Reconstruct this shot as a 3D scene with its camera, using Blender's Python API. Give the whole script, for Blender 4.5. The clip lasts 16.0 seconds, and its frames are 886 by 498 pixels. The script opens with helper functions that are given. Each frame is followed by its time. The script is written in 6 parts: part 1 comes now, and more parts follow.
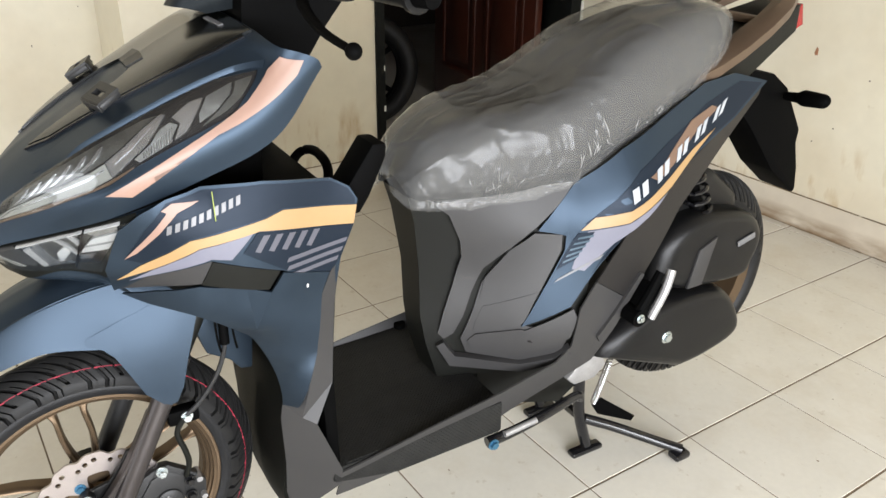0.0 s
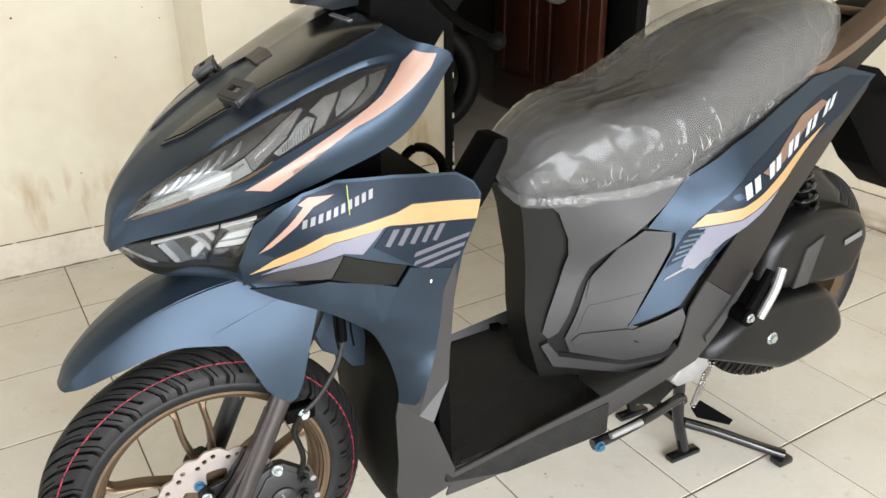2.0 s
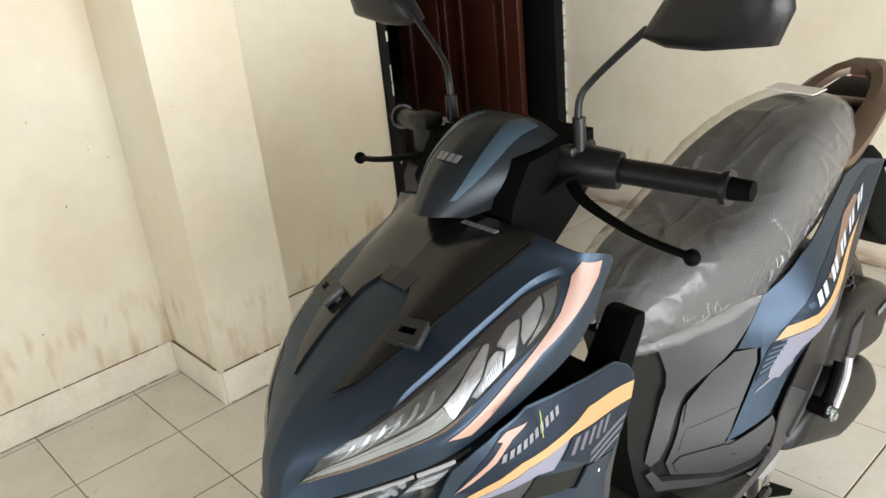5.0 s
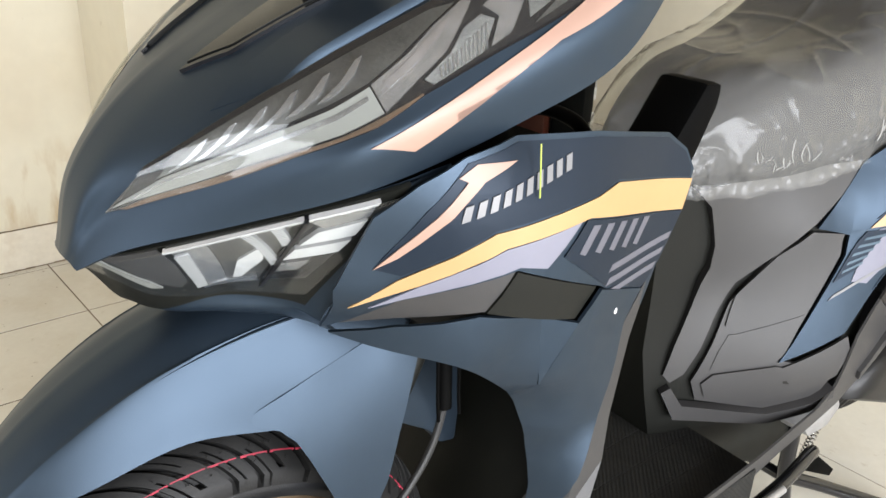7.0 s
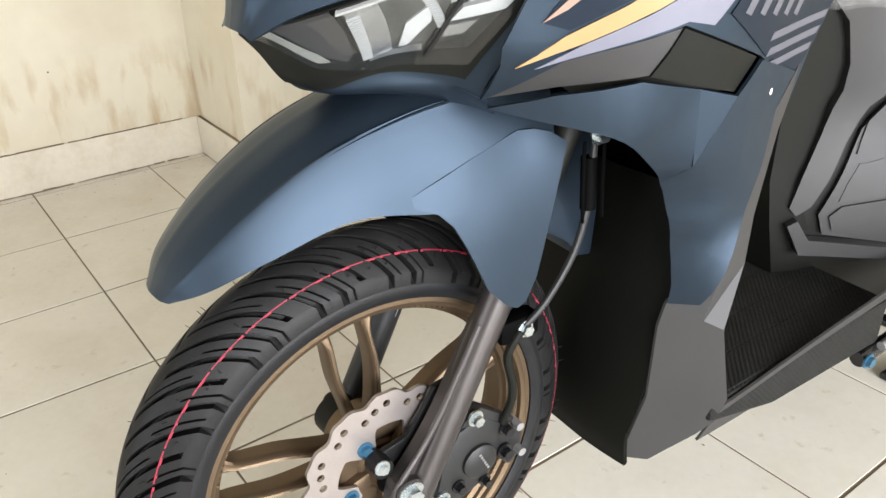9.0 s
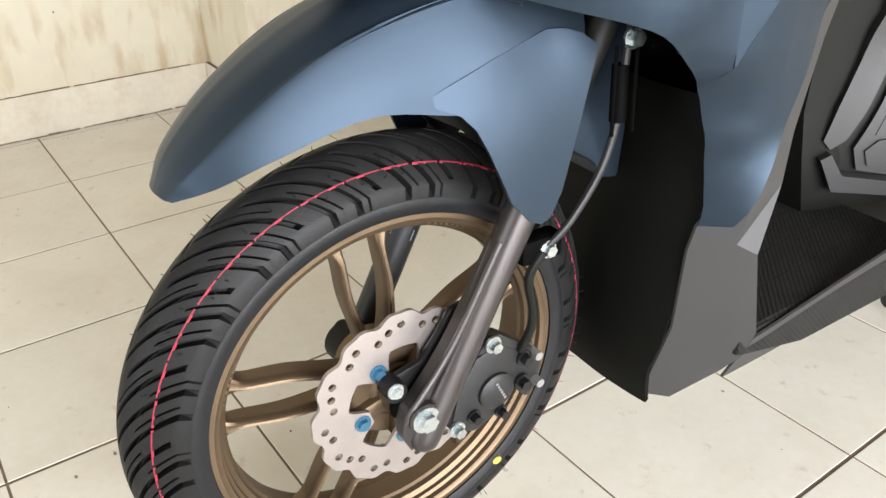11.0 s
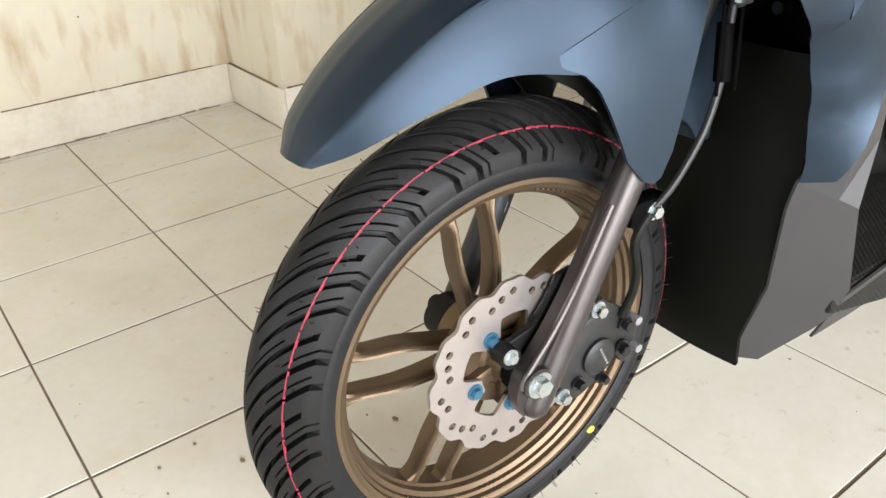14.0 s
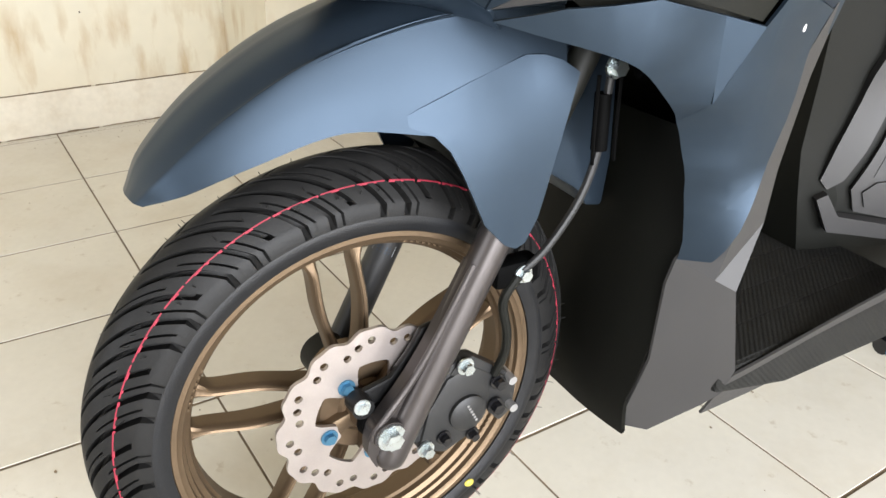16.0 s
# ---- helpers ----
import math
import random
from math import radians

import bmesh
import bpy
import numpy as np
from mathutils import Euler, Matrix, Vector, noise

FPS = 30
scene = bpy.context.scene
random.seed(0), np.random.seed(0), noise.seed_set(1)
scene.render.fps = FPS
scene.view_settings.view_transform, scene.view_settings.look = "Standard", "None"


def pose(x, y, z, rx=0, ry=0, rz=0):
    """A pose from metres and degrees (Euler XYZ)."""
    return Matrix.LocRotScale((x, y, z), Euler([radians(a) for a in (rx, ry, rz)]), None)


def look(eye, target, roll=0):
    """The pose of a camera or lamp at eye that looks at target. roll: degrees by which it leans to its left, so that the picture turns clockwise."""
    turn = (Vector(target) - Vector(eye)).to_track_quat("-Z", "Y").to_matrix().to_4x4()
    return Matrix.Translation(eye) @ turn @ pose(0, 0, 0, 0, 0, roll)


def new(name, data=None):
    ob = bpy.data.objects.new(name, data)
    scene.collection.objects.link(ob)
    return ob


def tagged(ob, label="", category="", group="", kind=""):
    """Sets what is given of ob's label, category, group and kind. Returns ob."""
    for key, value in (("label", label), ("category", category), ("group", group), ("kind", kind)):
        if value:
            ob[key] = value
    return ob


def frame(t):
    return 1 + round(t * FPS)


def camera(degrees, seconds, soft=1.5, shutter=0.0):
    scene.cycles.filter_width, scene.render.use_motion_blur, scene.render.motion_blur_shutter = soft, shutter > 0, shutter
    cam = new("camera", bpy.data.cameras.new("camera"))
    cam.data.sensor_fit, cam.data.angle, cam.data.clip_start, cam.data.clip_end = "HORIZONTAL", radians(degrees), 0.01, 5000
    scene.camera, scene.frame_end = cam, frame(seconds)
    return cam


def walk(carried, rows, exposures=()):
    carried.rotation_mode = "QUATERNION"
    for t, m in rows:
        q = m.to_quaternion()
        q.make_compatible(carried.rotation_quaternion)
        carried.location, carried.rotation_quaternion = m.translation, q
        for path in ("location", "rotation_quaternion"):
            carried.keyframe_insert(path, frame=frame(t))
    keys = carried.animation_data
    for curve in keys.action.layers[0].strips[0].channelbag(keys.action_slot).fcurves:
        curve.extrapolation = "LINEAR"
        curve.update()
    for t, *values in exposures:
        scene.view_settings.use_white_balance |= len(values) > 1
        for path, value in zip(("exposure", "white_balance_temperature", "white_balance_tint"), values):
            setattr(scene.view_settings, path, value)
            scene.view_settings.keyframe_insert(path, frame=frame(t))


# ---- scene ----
cam = camera(57.7, 16.0)
PATH = [
    (0, (0.127, 0.185, 1.14), (-1.367, 1.2, 0.281), 0.8),
    (0.5, (0.088, 0.268, 1.076), (-1.379, 1.299, 0.191), -0.0),
    (1, (0.077, 0.269, 1.086), (-1.376, 1.359, 0.247), 0.5),
    (1.5, (0.072, 0.207, 1.095), (-1.425, 1.258, 0.287), 0.6),
    (2, (0.066, 0.087, 1.114), (-1.491, 1.028, 0.284), -0.8),
    (2.5, (0.048, -0.084, 1.142), (-1.507, 0.823, 0.27), -2.7),
    (3, (0.08, -0.196, 1.254), (-1.433, 0.755, 0.355), -4.5),
    (3.5, (0.168, -0.259, 1.367), (-1.354, 0.76, 0.565), -6.0),
    (3.7, (0.178, -0.263, 1.389), (-1.353, 0.78, 0.634), -6.5),
    (5.8, (-0.488, -0.002, 1.19), (-1.731, 1.309, 0.333), -2.0),
    (6, (-0.494, 0.022, 1.106), (-1.743, 1.331, 0.253), 0.1),
    (6.5, (-0.437, 0.074, 0.999), (-1.756, 1.34, 0.188), 2.8),
    (7, (-0.42, 0.07, 0.929), (-1.804, 1.279, 0.141), 2.6),
    (7.5, (-0.424, -0.001, 0.861), (-1.838, 1.137, 0.019), 1.3),
    (8, (-0.428, -0.054, 0.841), (-1.884, 0.993, -0.044), 0.2),
    (8.5, (-0.429, -0.063, 0.824), (-1.898, 0.944, -0.087), -0.6),
    (9, (-0.419, -0.023, 0.82), (-1.846, 1.023, -0.113), -1.1),
    (9.5, (-0.423, -0.033, 0.788), (-1.809, 1.031, -0.185), -0.9),
    (10, (-0.435, -0.047, 0.76), (-1.809, 1.0, -0.249), -0.9),
    (10.2, (-0.442, -0.043, 0.768), (-1.821, 0.999, -0.238), -0.7),
    (12.5, (-0.412, -0.017, 0.725), (-1.877, 0.928, -0.255), -1.9),
    (13, (-0.422, -0.049, 0.727), (-1.862, 0.901, -0.285), -4.4),
    (13.5, (-0.445, -0.096, 0.729), (-1.859, 0.87, -0.305), -5.1),
    (14, (-0.482, -0.126, 0.732), (-1.882, 0.909, -0.253), -2.3),
    (14.5, (-0.488, -0.128, 0.718), (-1.885, 0.938, -0.237), 1.1),
    (15, (-0.454, -0.083, 0.729), (-1.883, 0.949, -0.216), 2.6),
    (15.5, (-0.433, -0.031, 0.74), (-1.893, 0.971, -0.188), 2.4),
    (16, (-0.411, 0.01, 0.759), (-1.87, 0.984, -0.2), 1.9),
]
walk(cam, [(t, look(eye, target, roll)) for t, eye, target, roll in PATH],
     [(0, -0.10), (1.0, -0.13), (2.0, 0.0), (3.0, -0.09), (3.7, -0.15), (5.8, 0.04), (6.5, 0.12), (7.5, 0.12), (8.5, 0.08), (9.5, 0.24), (10.2, 0.24), (12.5, 0.2), (14.5, 0.22), (16, 0.26)])

# ---- light ----
world = bpy.data.worlds.new("world")
world.use_nodes = True
world.node_tree.nodes["Background"].inputs[0].default_value = (0.75, 0.85, 1.0, 1)
world.node_tree.nodes["Background"].inputs[1].default_value = 0.4
scene.world = world


def area_lamp(name, eye, target, sx, sy, watts, colour):
    d = bpy.data.lights.new(name, "AREA")
    d.shape, d.size, d.size_y, d.energy, d.color = "RECTANGLE", sx, sy, watts, colour
    ob = new(name, d)
    ob.matrix_world = look(eye, target)
    return ob


area_lamp("window_light", (1.9, 0.1, 0.90), (-1.2, 0.45, 0.76), 3.0, 1.3, 250, (0.98, 1.0, 1.05))
# added fill from the unseen south end, brightens north wall and floor
area_lamp("south_fill_light", (-0.3, -5.1, 1.35), (-0.6, 2.7, 1.1), 3.2, 2.3, 110, (0.98, 1.0, 1.04))

# ---- materials ----


def material(name, colour, rough=0.5, metal=0.0, var=0.12, scale=8.0, bump=0.0, bump_scale=300.0, coat=0.0, spec=0.5, random_tint=0.0):
    m = bpy.data.materials.new(name)
    m.use_nodes = True
    n, l = m.node_tree.nodes, m.node_tree.links
    b = n["Principled BSDF"]
    b.inputs["Roughness"].default_value, b.inputs["Metallic"].default_value = rough, metal
    b.inputs["Coat Weight"].default_value, b.inputs["Specular IOR Level"].default_value = coat, spec
    tc = n.new("ShaderNodeTexCoord")
    big, fine = n.new("ShaderNodeTexNoise"), n.new("ShaderNodeTexNoise")
    big.inputs["Scale"].default_value, fine.inputs["Scale"].default_value = scale, scale * 14
    big.inputs["Detail"].default_value = 4
    for t in (big, fine):
        l.new(tc.outputs["Object"], t.inputs["Vector"])
    add = n.new("ShaderNodeMath")
    add.operation = "MULTIPLY_ADD"
    l.new(big.outputs["Fac"], add.inputs[0])
    add.inputs[1].default_value = 0.65
    half = n.new("ShaderNodeMath")
    half.operation = "MULTIPLY"
    half.inputs[1].default_value = 0.35
    l.new(fine.outputs["Fac"], half.inputs[0])
    l.new(half.outputs[0], add.inputs[2])
    ramp = n.new("ShaderNodeMapRange")
    ramp.inputs["From Min"].default_value, ramp.inputs["From Max"].default_value = 0.3, 0.7
    ramp.inputs["To Min"].default_value, ramp.inputs["To Max"].default_value = 1 - var, 1 + var
    l.new(add.outputs[0], ramp.inputs["Value"])
    mul = n.new("ShaderNodeVectorMath")
    mul.operation = "SCALE"
    mul.inputs[0].default_value = colour
    value = ramp.outputs[0]
    if random_tint:
        info = n.new("ShaderNodeObjectInfo")
        rt = n.new("ShaderNodeMapRange")
        rt.inputs["To Min"].default_value, rt.inputs["To Max"].default_value = 1 - random_tint, 1 + random_tint
        l.new(info.outputs["Random"], rt.inputs["Value"])
        mm = n.new("ShaderNodeMath")
        mm.operation = "MULTIPLY"
        l.new(ramp.outputs[0], mm.inputs[0])
        l.new(rt.outputs[0], mm.inputs[1])
        value = mm.outputs[0]
    l.new(value, mul.inputs["Scale"])
    l.new(mul.outputs[0], b.inputs["Base Color"])
    rr = n.new("ShaderNodeMapRange")
    rr.inputs["To Min"].default_value, rr.inputs["To Max"].default_value = max(0.02, rough - 0.07), min(1, rough + 0.07)
    l.new(add.outputs[0], rr.inputs["Value"])
    l.new(rr.outputs[0], b.inputs["Roughness"])
    if bump:
        bn, bp = n.new("ShaderNodeTexNoise"), n.new("ShaderNodeBump")
        bn.inputs["Scale"].default_value, bp.inputs["Strength"].default_value, bp.inputs["Distance"].default_value = bump_scale, bump, 0.002
        l.new(tc.outputs["Object"], bn.inputs["Vector"])
        l.new(bn.outputs["Fac"], bp.inputs["Height"])
        l.new(bp.outputs[0], b.inputs["Normal"])
    return m


def film(name, tint, gloss, milk, rough=0.05, bump=0.0, bump_scale=25.0, crease=0.0):
    """Thin clear plastic: see-through, with a gloss from Fresnel and a little milky scatter."""
    m = bpy.data.materials.new(name)
    m.use_nodes = True
    n, l = m.node_tree.nodes, m.node_tree.links
    n.remove(n["Principled BSDF"])
    out = n["Material Output"]
    tr, gl, df = n.new("ShaderNodeBsdfTransparent"), n.new("ShaderNodeBsdfGlossy"), n.new("ShaderNodeBsdfDiffuse")
    tr.inputs[0].default_value = (*tint, 1)
    df.inputs[0].default_value = (0.85, 0.85, 0.83, 1)
    gl.inputs["Roughness"].default_value = rough
    lw, pw, fr = n.new("ShaderNodeLayerWeight"), n.new("ShaderNodeMath"), n.new("ShaderNodeMath")
    lw.inputs["Blend"].default_value = 0.5
    pw.operation, fr.operation = "POWER", "MULTIPLY_ADD"
    pw.inputs[1].default_value = 5.0
    r0 = (gloss / (2 + gloss)) ** 2
    fr.inputs[1].default_value, fr.inputs[2].default_value = 1 - r0, r0
    l.new(lw.outputs["Facing"], pw.inputs[0])
    l.new(pw.outputs[0], fr.inputs[0])
    a, c = n.new("ShaderNodeMixShader"), n.new("ShaderNodeMixShader")
    a.inputs[0].default_value = milk
    l.new(tr.outputs[0], a.inputs[1])
    l.new(df.outputs[0], a.inputs[2])
    l.new(fr.outputs[0], c.inputs[0])
    l.new(a.outputs[0], c.inputs[1])
    l.new(gl.outputs[0], c.inputs[2])
    l.new(c.outputs[0], out.inputs["Surface"])
    if bump:
        tc, bn, bp = n.new("ShaderNodeTexCoord"), n.new("ShaderNodeTexNoise"), n.new("ShaderNodeBump")
        bn.inputs["Scale"].default_value, bn.inputs["Detail"].default_value, bn.inputs["Distortion"].default_value = bump_scale, 3, 1.2
        bp.inputs["Strength"].default_value, bp.inputs["Distance"].default_value = bump, 0.01
        mp = n.new("ShaderNodeMapping")
        mp.inputs["Rotation"].default_value = (0.5, 0.0, 0.35)
        mp.inputs["Scale"].default_value = (1.0, 0.20, 0.8) if crease else (1, 1, 1)
        l.new(tc.outputs["Object"], mp.inputs[0])
        l.new(mp.outputs[0], bn.inputs["Vector"])
        if crease:
            # whiten the film along its creases, putting glints into the colour
            cn, cr = n.new("ShaderNodeTexNoise"), n.new("ShaderNodeMapRange")
            cn.noise_type = "RIDGED_MULTIFRACTAL"
            cn.inputs["Scale"].default_value, cn.inputs["Detail"].default_value, cn.inputs["Distortion"].default_value = bump_scale * 0.9, 2, 0.8
            l.new(mp.outputs[0], cn.inputs["Vector"])
            for k, v in (("From Min", 1.02), ("From Max", 1.40), ("To Min", milk), ("To Max", crease)):
                cr.inputs[k].default_value = v
            l.new(cn.outputs["Fac"], cr.inputs["Value"])
            l.new(cr.outputs[0], a.inputs[0])
            # the folds are glossier than the slack film between them
            gr = n.new("ShaderNodeMapRange")
            for k, v in (("From Min", 0.92), ("From Max", 1.15), ("To Min", rough), ("To Max", 0.10)):
                gr.inputs[k].default_value = v
            l.new(cn.outputs["Fac"], gr.inputs["Value"])
            l.new(gr.outputs[0], gl.inputs["Roughness"])
            b2 = n.new("ShaderNodeBump")
            b2.inputs["Strength"].default_value, b2.inputs["Distance"].default_value = 0.8, 0.005
            l.new(cn.outputs["Fac"], b2.inputs["Height"])
            l.new(bp.outputs[0], b2.inputs["Normal"])
            l.new(bn.outputs["Fac"], bp.inputs["Height"])
            for s in (gl, lw, df):
                l.new(b2.outputs[0], s.inputs["Normal"])
            return m
        l.new(bn.outputs["Fac"], bp.inputs["Height"])
        for s in (gl, lw):
            l.new(bp.outputs[0], s.inputs["Normal"])
    return m


def stain(m, scale, lo, hi, amount, colour):
    """Irregular dirty patches over the base colour, by place in the room."""
    n, l = m.node_tree.nodes, m.node_tree.links
    b = n["Principled BSDF"]
    src = b.inputs["Base Color"].links[0].from_socket
    geo, nz, mr, mix = n.new("ShaderNodeNewGeometry"), n.new("ShaderNodeTexNoise"), n.new("ShaderNodeMapRange"), n.new("ShaderNodeMix")
    nz.inputs["Scale"].default_value, nz.inputs["Detail"].default_value, nz.inputs["Roughness"].default_value = scale, 8, 0.65
    for k, v in (("From Min", lo), ("From Max", hi), ("To Max", amount)):
        mr.inputs[k].default_value = v
    l.new(geo.outputs["Position"], nz.inputs["Vector"])
    l.new(nz.outputs["Fac"], mr.inputs["Value"])
    mix.data_type = "RGBA"
    l.new(mr.outputs[0], mix.inputs["Factor"])
    l.new(src, mix.inputs[6])
    mix.inputs[7].default_value = (*colour, 1)
    l.new(mix.outputs[2], b.inputs["Base Color"])
    return m


BLUE = material("matte_blue_paint", (0.025, 0.039, 0.057), 0.44, 0.72, 0.05, 6, 0.03, 900)
GREY = material("grey_textured_plastic", (0.0265, 0.0255, 0.0255), 0.54, 0.0, 0.06, 10, 0.12, 1100)
# darker copy of the grey plastic, with the arm's shade in its colour
ARM_SHADED = material("shaded_grey_plastic", (0.0125, 0.0112, 0.0105), 0.5, 0.0, 0.06, 10, 0.12, 1100, spec=0.3)
DARKGREY = material("dark_grey_plastic", (0.0062, 0.0065, 0.0052), 0.5, 0.0, 0.08, 10, 0.12, 1100, spec=0.18)
BLACK = material("black_plastic", (0.0020, 0.0020, 0.0020), 0.6, 0.0, 0.1, 10, 0.08, 900, spec=0.025)
GLOSS_BLACK = material("gloss_black", (0.008, 0.008, 0.009), 0.12, 0.0, 0.05)
SMOKE = material("smoked_screen", (0.006, 0.0065, 0.006), 0.2, 0.0, 0.05, spec=0.45)
BRONZE = material("bronze_alloy", (0.132, 0.092, 0.057), 0.46, 0.8, 0.08, 20, 0.05, 700)
RAIL = material("bronze_brown_paint", (0.115, 0.078, 0.052), 0.4, 0.5, 0.08, 12, 0.05, 700)
RUBBER = material("tyre_rubber", (0.0108, 0.0106, 0.0104), 0.48, 0.0, 0.2, 30, 0.1, 500, spec=0.18)
THREAD = material("green_thread", (0.30, 0.36, 0.07), 0.6, 0.0, 0.1, 60)
LINING = material("matt_black_liner", (0.0034, 0.0036, 0.0027), 0.55, 0.0, 0.12, 8, 0.12, 900, spec=0.09)
SIDEWALL = material("tyre_sidewall", (0.008, 0.0084, 0.0095), 0.36, 0.0, 0.2, 30, 0.1, 600, spec=0.3)
RED = material("red_line", (0.24, 0.010, 0.028), 0.6, 0.0, 0.25, 60)
YELLOW = material("yellow_mark", (0.48, 0.40, 0.06), 0.5, 0.0, 0.2, 60)
STEEL = material("brushed_steel", (0.42, 0.375, 0.355), 0.34, 0.8, 0.06, 40, 0.04, 800)
ZINC = material("zinc_bolt", (0.62, 0.68, 0.70), 0.28, 1.0, 0.1, 80)
BLUEBOLT = material("blue_bolt", (0.075, 0.20, 0.31), 0.35, 0.8, 0.1, 80)
FORK = material("fork_grey_paint", (0.060, 0.053, 0.051), 0.34, 0.65, 0.06, 20)
ALLOY = material("cast_alloy", (0.30, 0.295, 0.29), 0.42, 0.5, 0.2, 40, 0.1, 300)
CHROME = material("reflector_chrome", (0.85, 0.85, 0.86), 0.12, 1.0, 0.04, 60)
ORANGE = material("orange_stripe", (0.31, 0.195, 0.085), 0.45, 0.0, 0.04)
PINK = material("salmon_stripe", (0.27, 0.168, 0.128), 0.45, 0.0, 0.04)
COPPER = material("copper_stripe", (0.15, 0.092, 0.062), 0.45, 0.2, 0.04)
LAVENDER = material("pale_violet_grey_stripe", (0.135, 0.135, 0.17), 0.45, 0.0, 0.05)
SILVER = material("silver_lettering", (0.145, 0.145, 0.15), 0.4, 0.2, 0.04)
NAVY = material("dark_navy_graphic", (0.010, 0.016, 0.026), 0.45, 0.35, 0.05, spec=0.2)
STEELBLUE = material("steel_blue_graphic", (0.040, 0.068, 0.092), 0.42, 0.3, 0.05)
WHITE = material("white_paper", (0.8, 0.78, 0.76), 0.6, 0.0, 0.05)
SEATSKIN = material("black_seat_vinyl", (0.010, 0.010, 0.010), 0.58, 0.0, 0.15, 20, 0.08, 700, spec=0.25)
TAILRED = material("red_lens", (0.22, 0.008, 0.008), 0.15, 0.0, 0.05)
WRAP = film("clear_plastic_wrap", (0.93, 0.93, 0.91), 0.33, 0.080, 0.21, 0.14, 26.0, 0.36)
# film for thin pleats, milky white so their glints are painted in
FOLD_GLINT = film("whitened_fold_glint", (0.95, 0.95, 0.94), 0.6, 0.36, 0.08)
LENS = film("clear_lamp_lens", (0.96, 0.97, 0.97), 0.45, 0.004, 0.05)
STALE = material("translucent_lamp_bar", (0.19, 0.19, 0.175), 0.42, 0.0, 0.06)
BOWL = material("bright_lamp_bowl", (0.50, 0.50, 0.50), 0.25, 0.3, 0.1, 60)
SILVERED = material("silvered_reflector", (0.42, 0.42, 0.43), 0.24, 0.85, 0.25, 45)
PRISM = material("prismatic_reflector", (0.15, 0.15, 0.145), 0.32, 0.75, 0.35, 60, 0.6, 800)
LABEL = material("pale_sticker_paper", (0.34, 0.36, 0.38), 0.5, 0.0, 0.1)
TRIM = material("satin_black_trim", (0.016, 0.016, 0.016), 0.45, 0.0, 0.1, 12, 0.1, 900, spec=0.35)
DUSK = material("dark_teal_grey_paint", (0.016, 0.020, 0.023), 0.42, 0.5, 0.05, 8, spec=0.3)
HATCH = material("grey_violet_hatching", (0.075, 0.075, 0.092), 0.45, 0.0, 0.08)
PLATED = material("dull_plated_reflector", (0.13, 0.13, 0.125), 0.30, 0.75, 0.35, 35, 0.5, 90)
ENGINE = material("satin_black_engine_paint", (0.006, 0.006, 0.0062), 0.34, 0.0, 0.25, 18, 0.15, 500, spec=0.24)
TREADMAT = material("black_ribbed_floor_mat", (0.013, 0.013, 0.012), 0.65, 0.0, 0.4, 30, 0.9, 700, spec=0.2)



def ribbed(m, scale, depth):
    """Fine slanting ribs pressed into a rubber surface."""
    n, l = m.node_tree.nodes, m.node_tree.links
    b = n["Principled BSDF"]
    tc, wv, bp = n.new("ShaderNodeTexCoord"), n.new("ShaderNodeTexWave"), n.new("ShaderNodeBump")
    wv.bands_direction = "DIAGONAL"
    wv.inputs["Scale"].default_value, wv.inputs["Distortion"].default_value = scale, 0.4
    bp.inputs["Strength"].default_value, bp.inputs["Distance"].default_value = 0.5, depth
    l.new(tc.outputs["Object"], wv.inputs["Vector"])
    l.new(wv.outputs["Fac"], bp.inputs["Height"])
    if b.inputs["Normal"].links:
        l.new(b.inputs["Normal"].links[0].from_socket, bp.inputs["Normal"])
    l.new(bp.outputs[0], b.inputs["Normal"])


ribbed(TREADMAT, 85, 0.0012)

# ---- mesh tools ----


def link(name, bm, mat, angle=35):
    me = bpy.data.meshes.new(name)
    bmesh.ops.recalc_face_normals(bm, faces=bm.faces)
    bm.to_mesh(me)
    bm.free()
    for p in me.polygons:
        p.use_smooth = True
    me.set_sharp_from_angle(angle=radians(angle))
    me.materials.append(mat)
    return new(name, me)


def part(name, bm, mat, parent, label="", angle=35):
    ob = link(name, bm, mat, angle)
    ob.parent = parent
    if label:
        tagged(ob, label)
    return ob


def thing(name, label, category, group="", kind="", m=None):
    ob = tagged(new(name), label, category, group, kind)
    if m is not None:
        ob.matrix_world = m
    return ob


def box(bm, lo, hi, bevel=0.0, m=None):
    r = bmesh.ops.create_cube(bm, size=1)["verts"]
    for v in r:
        v.co = Vector([(a + b) / 2 + c * (b - a) for a, b, c in zip(lo, hi, v.co)])
    if m is not None:
        bmesh.ops.transform(bm, matrix=m, verts=r)
    if bevel:
        bmesh.ops.bevel(bm, geom=list({e for v in r for e in v.link_edges}), offset=bevel, segments=2, affect="EDGES", profile=0.5)
    return bm


def frames_along(pts):
    out = []
    for i, p in enumerate(pts):
        t = (pts[min(i + 1, len(pts) - 1)] - pts[max(i - 1, 0)]).normalized()
        ref = Vector((1, 0, 0)) if abs(t.x) < 0.8 else Vector((0, 0, 1))
        a = t.cross(ref).normalized()
        out.append((p, a, t.cross(a).normalized()))
    return out


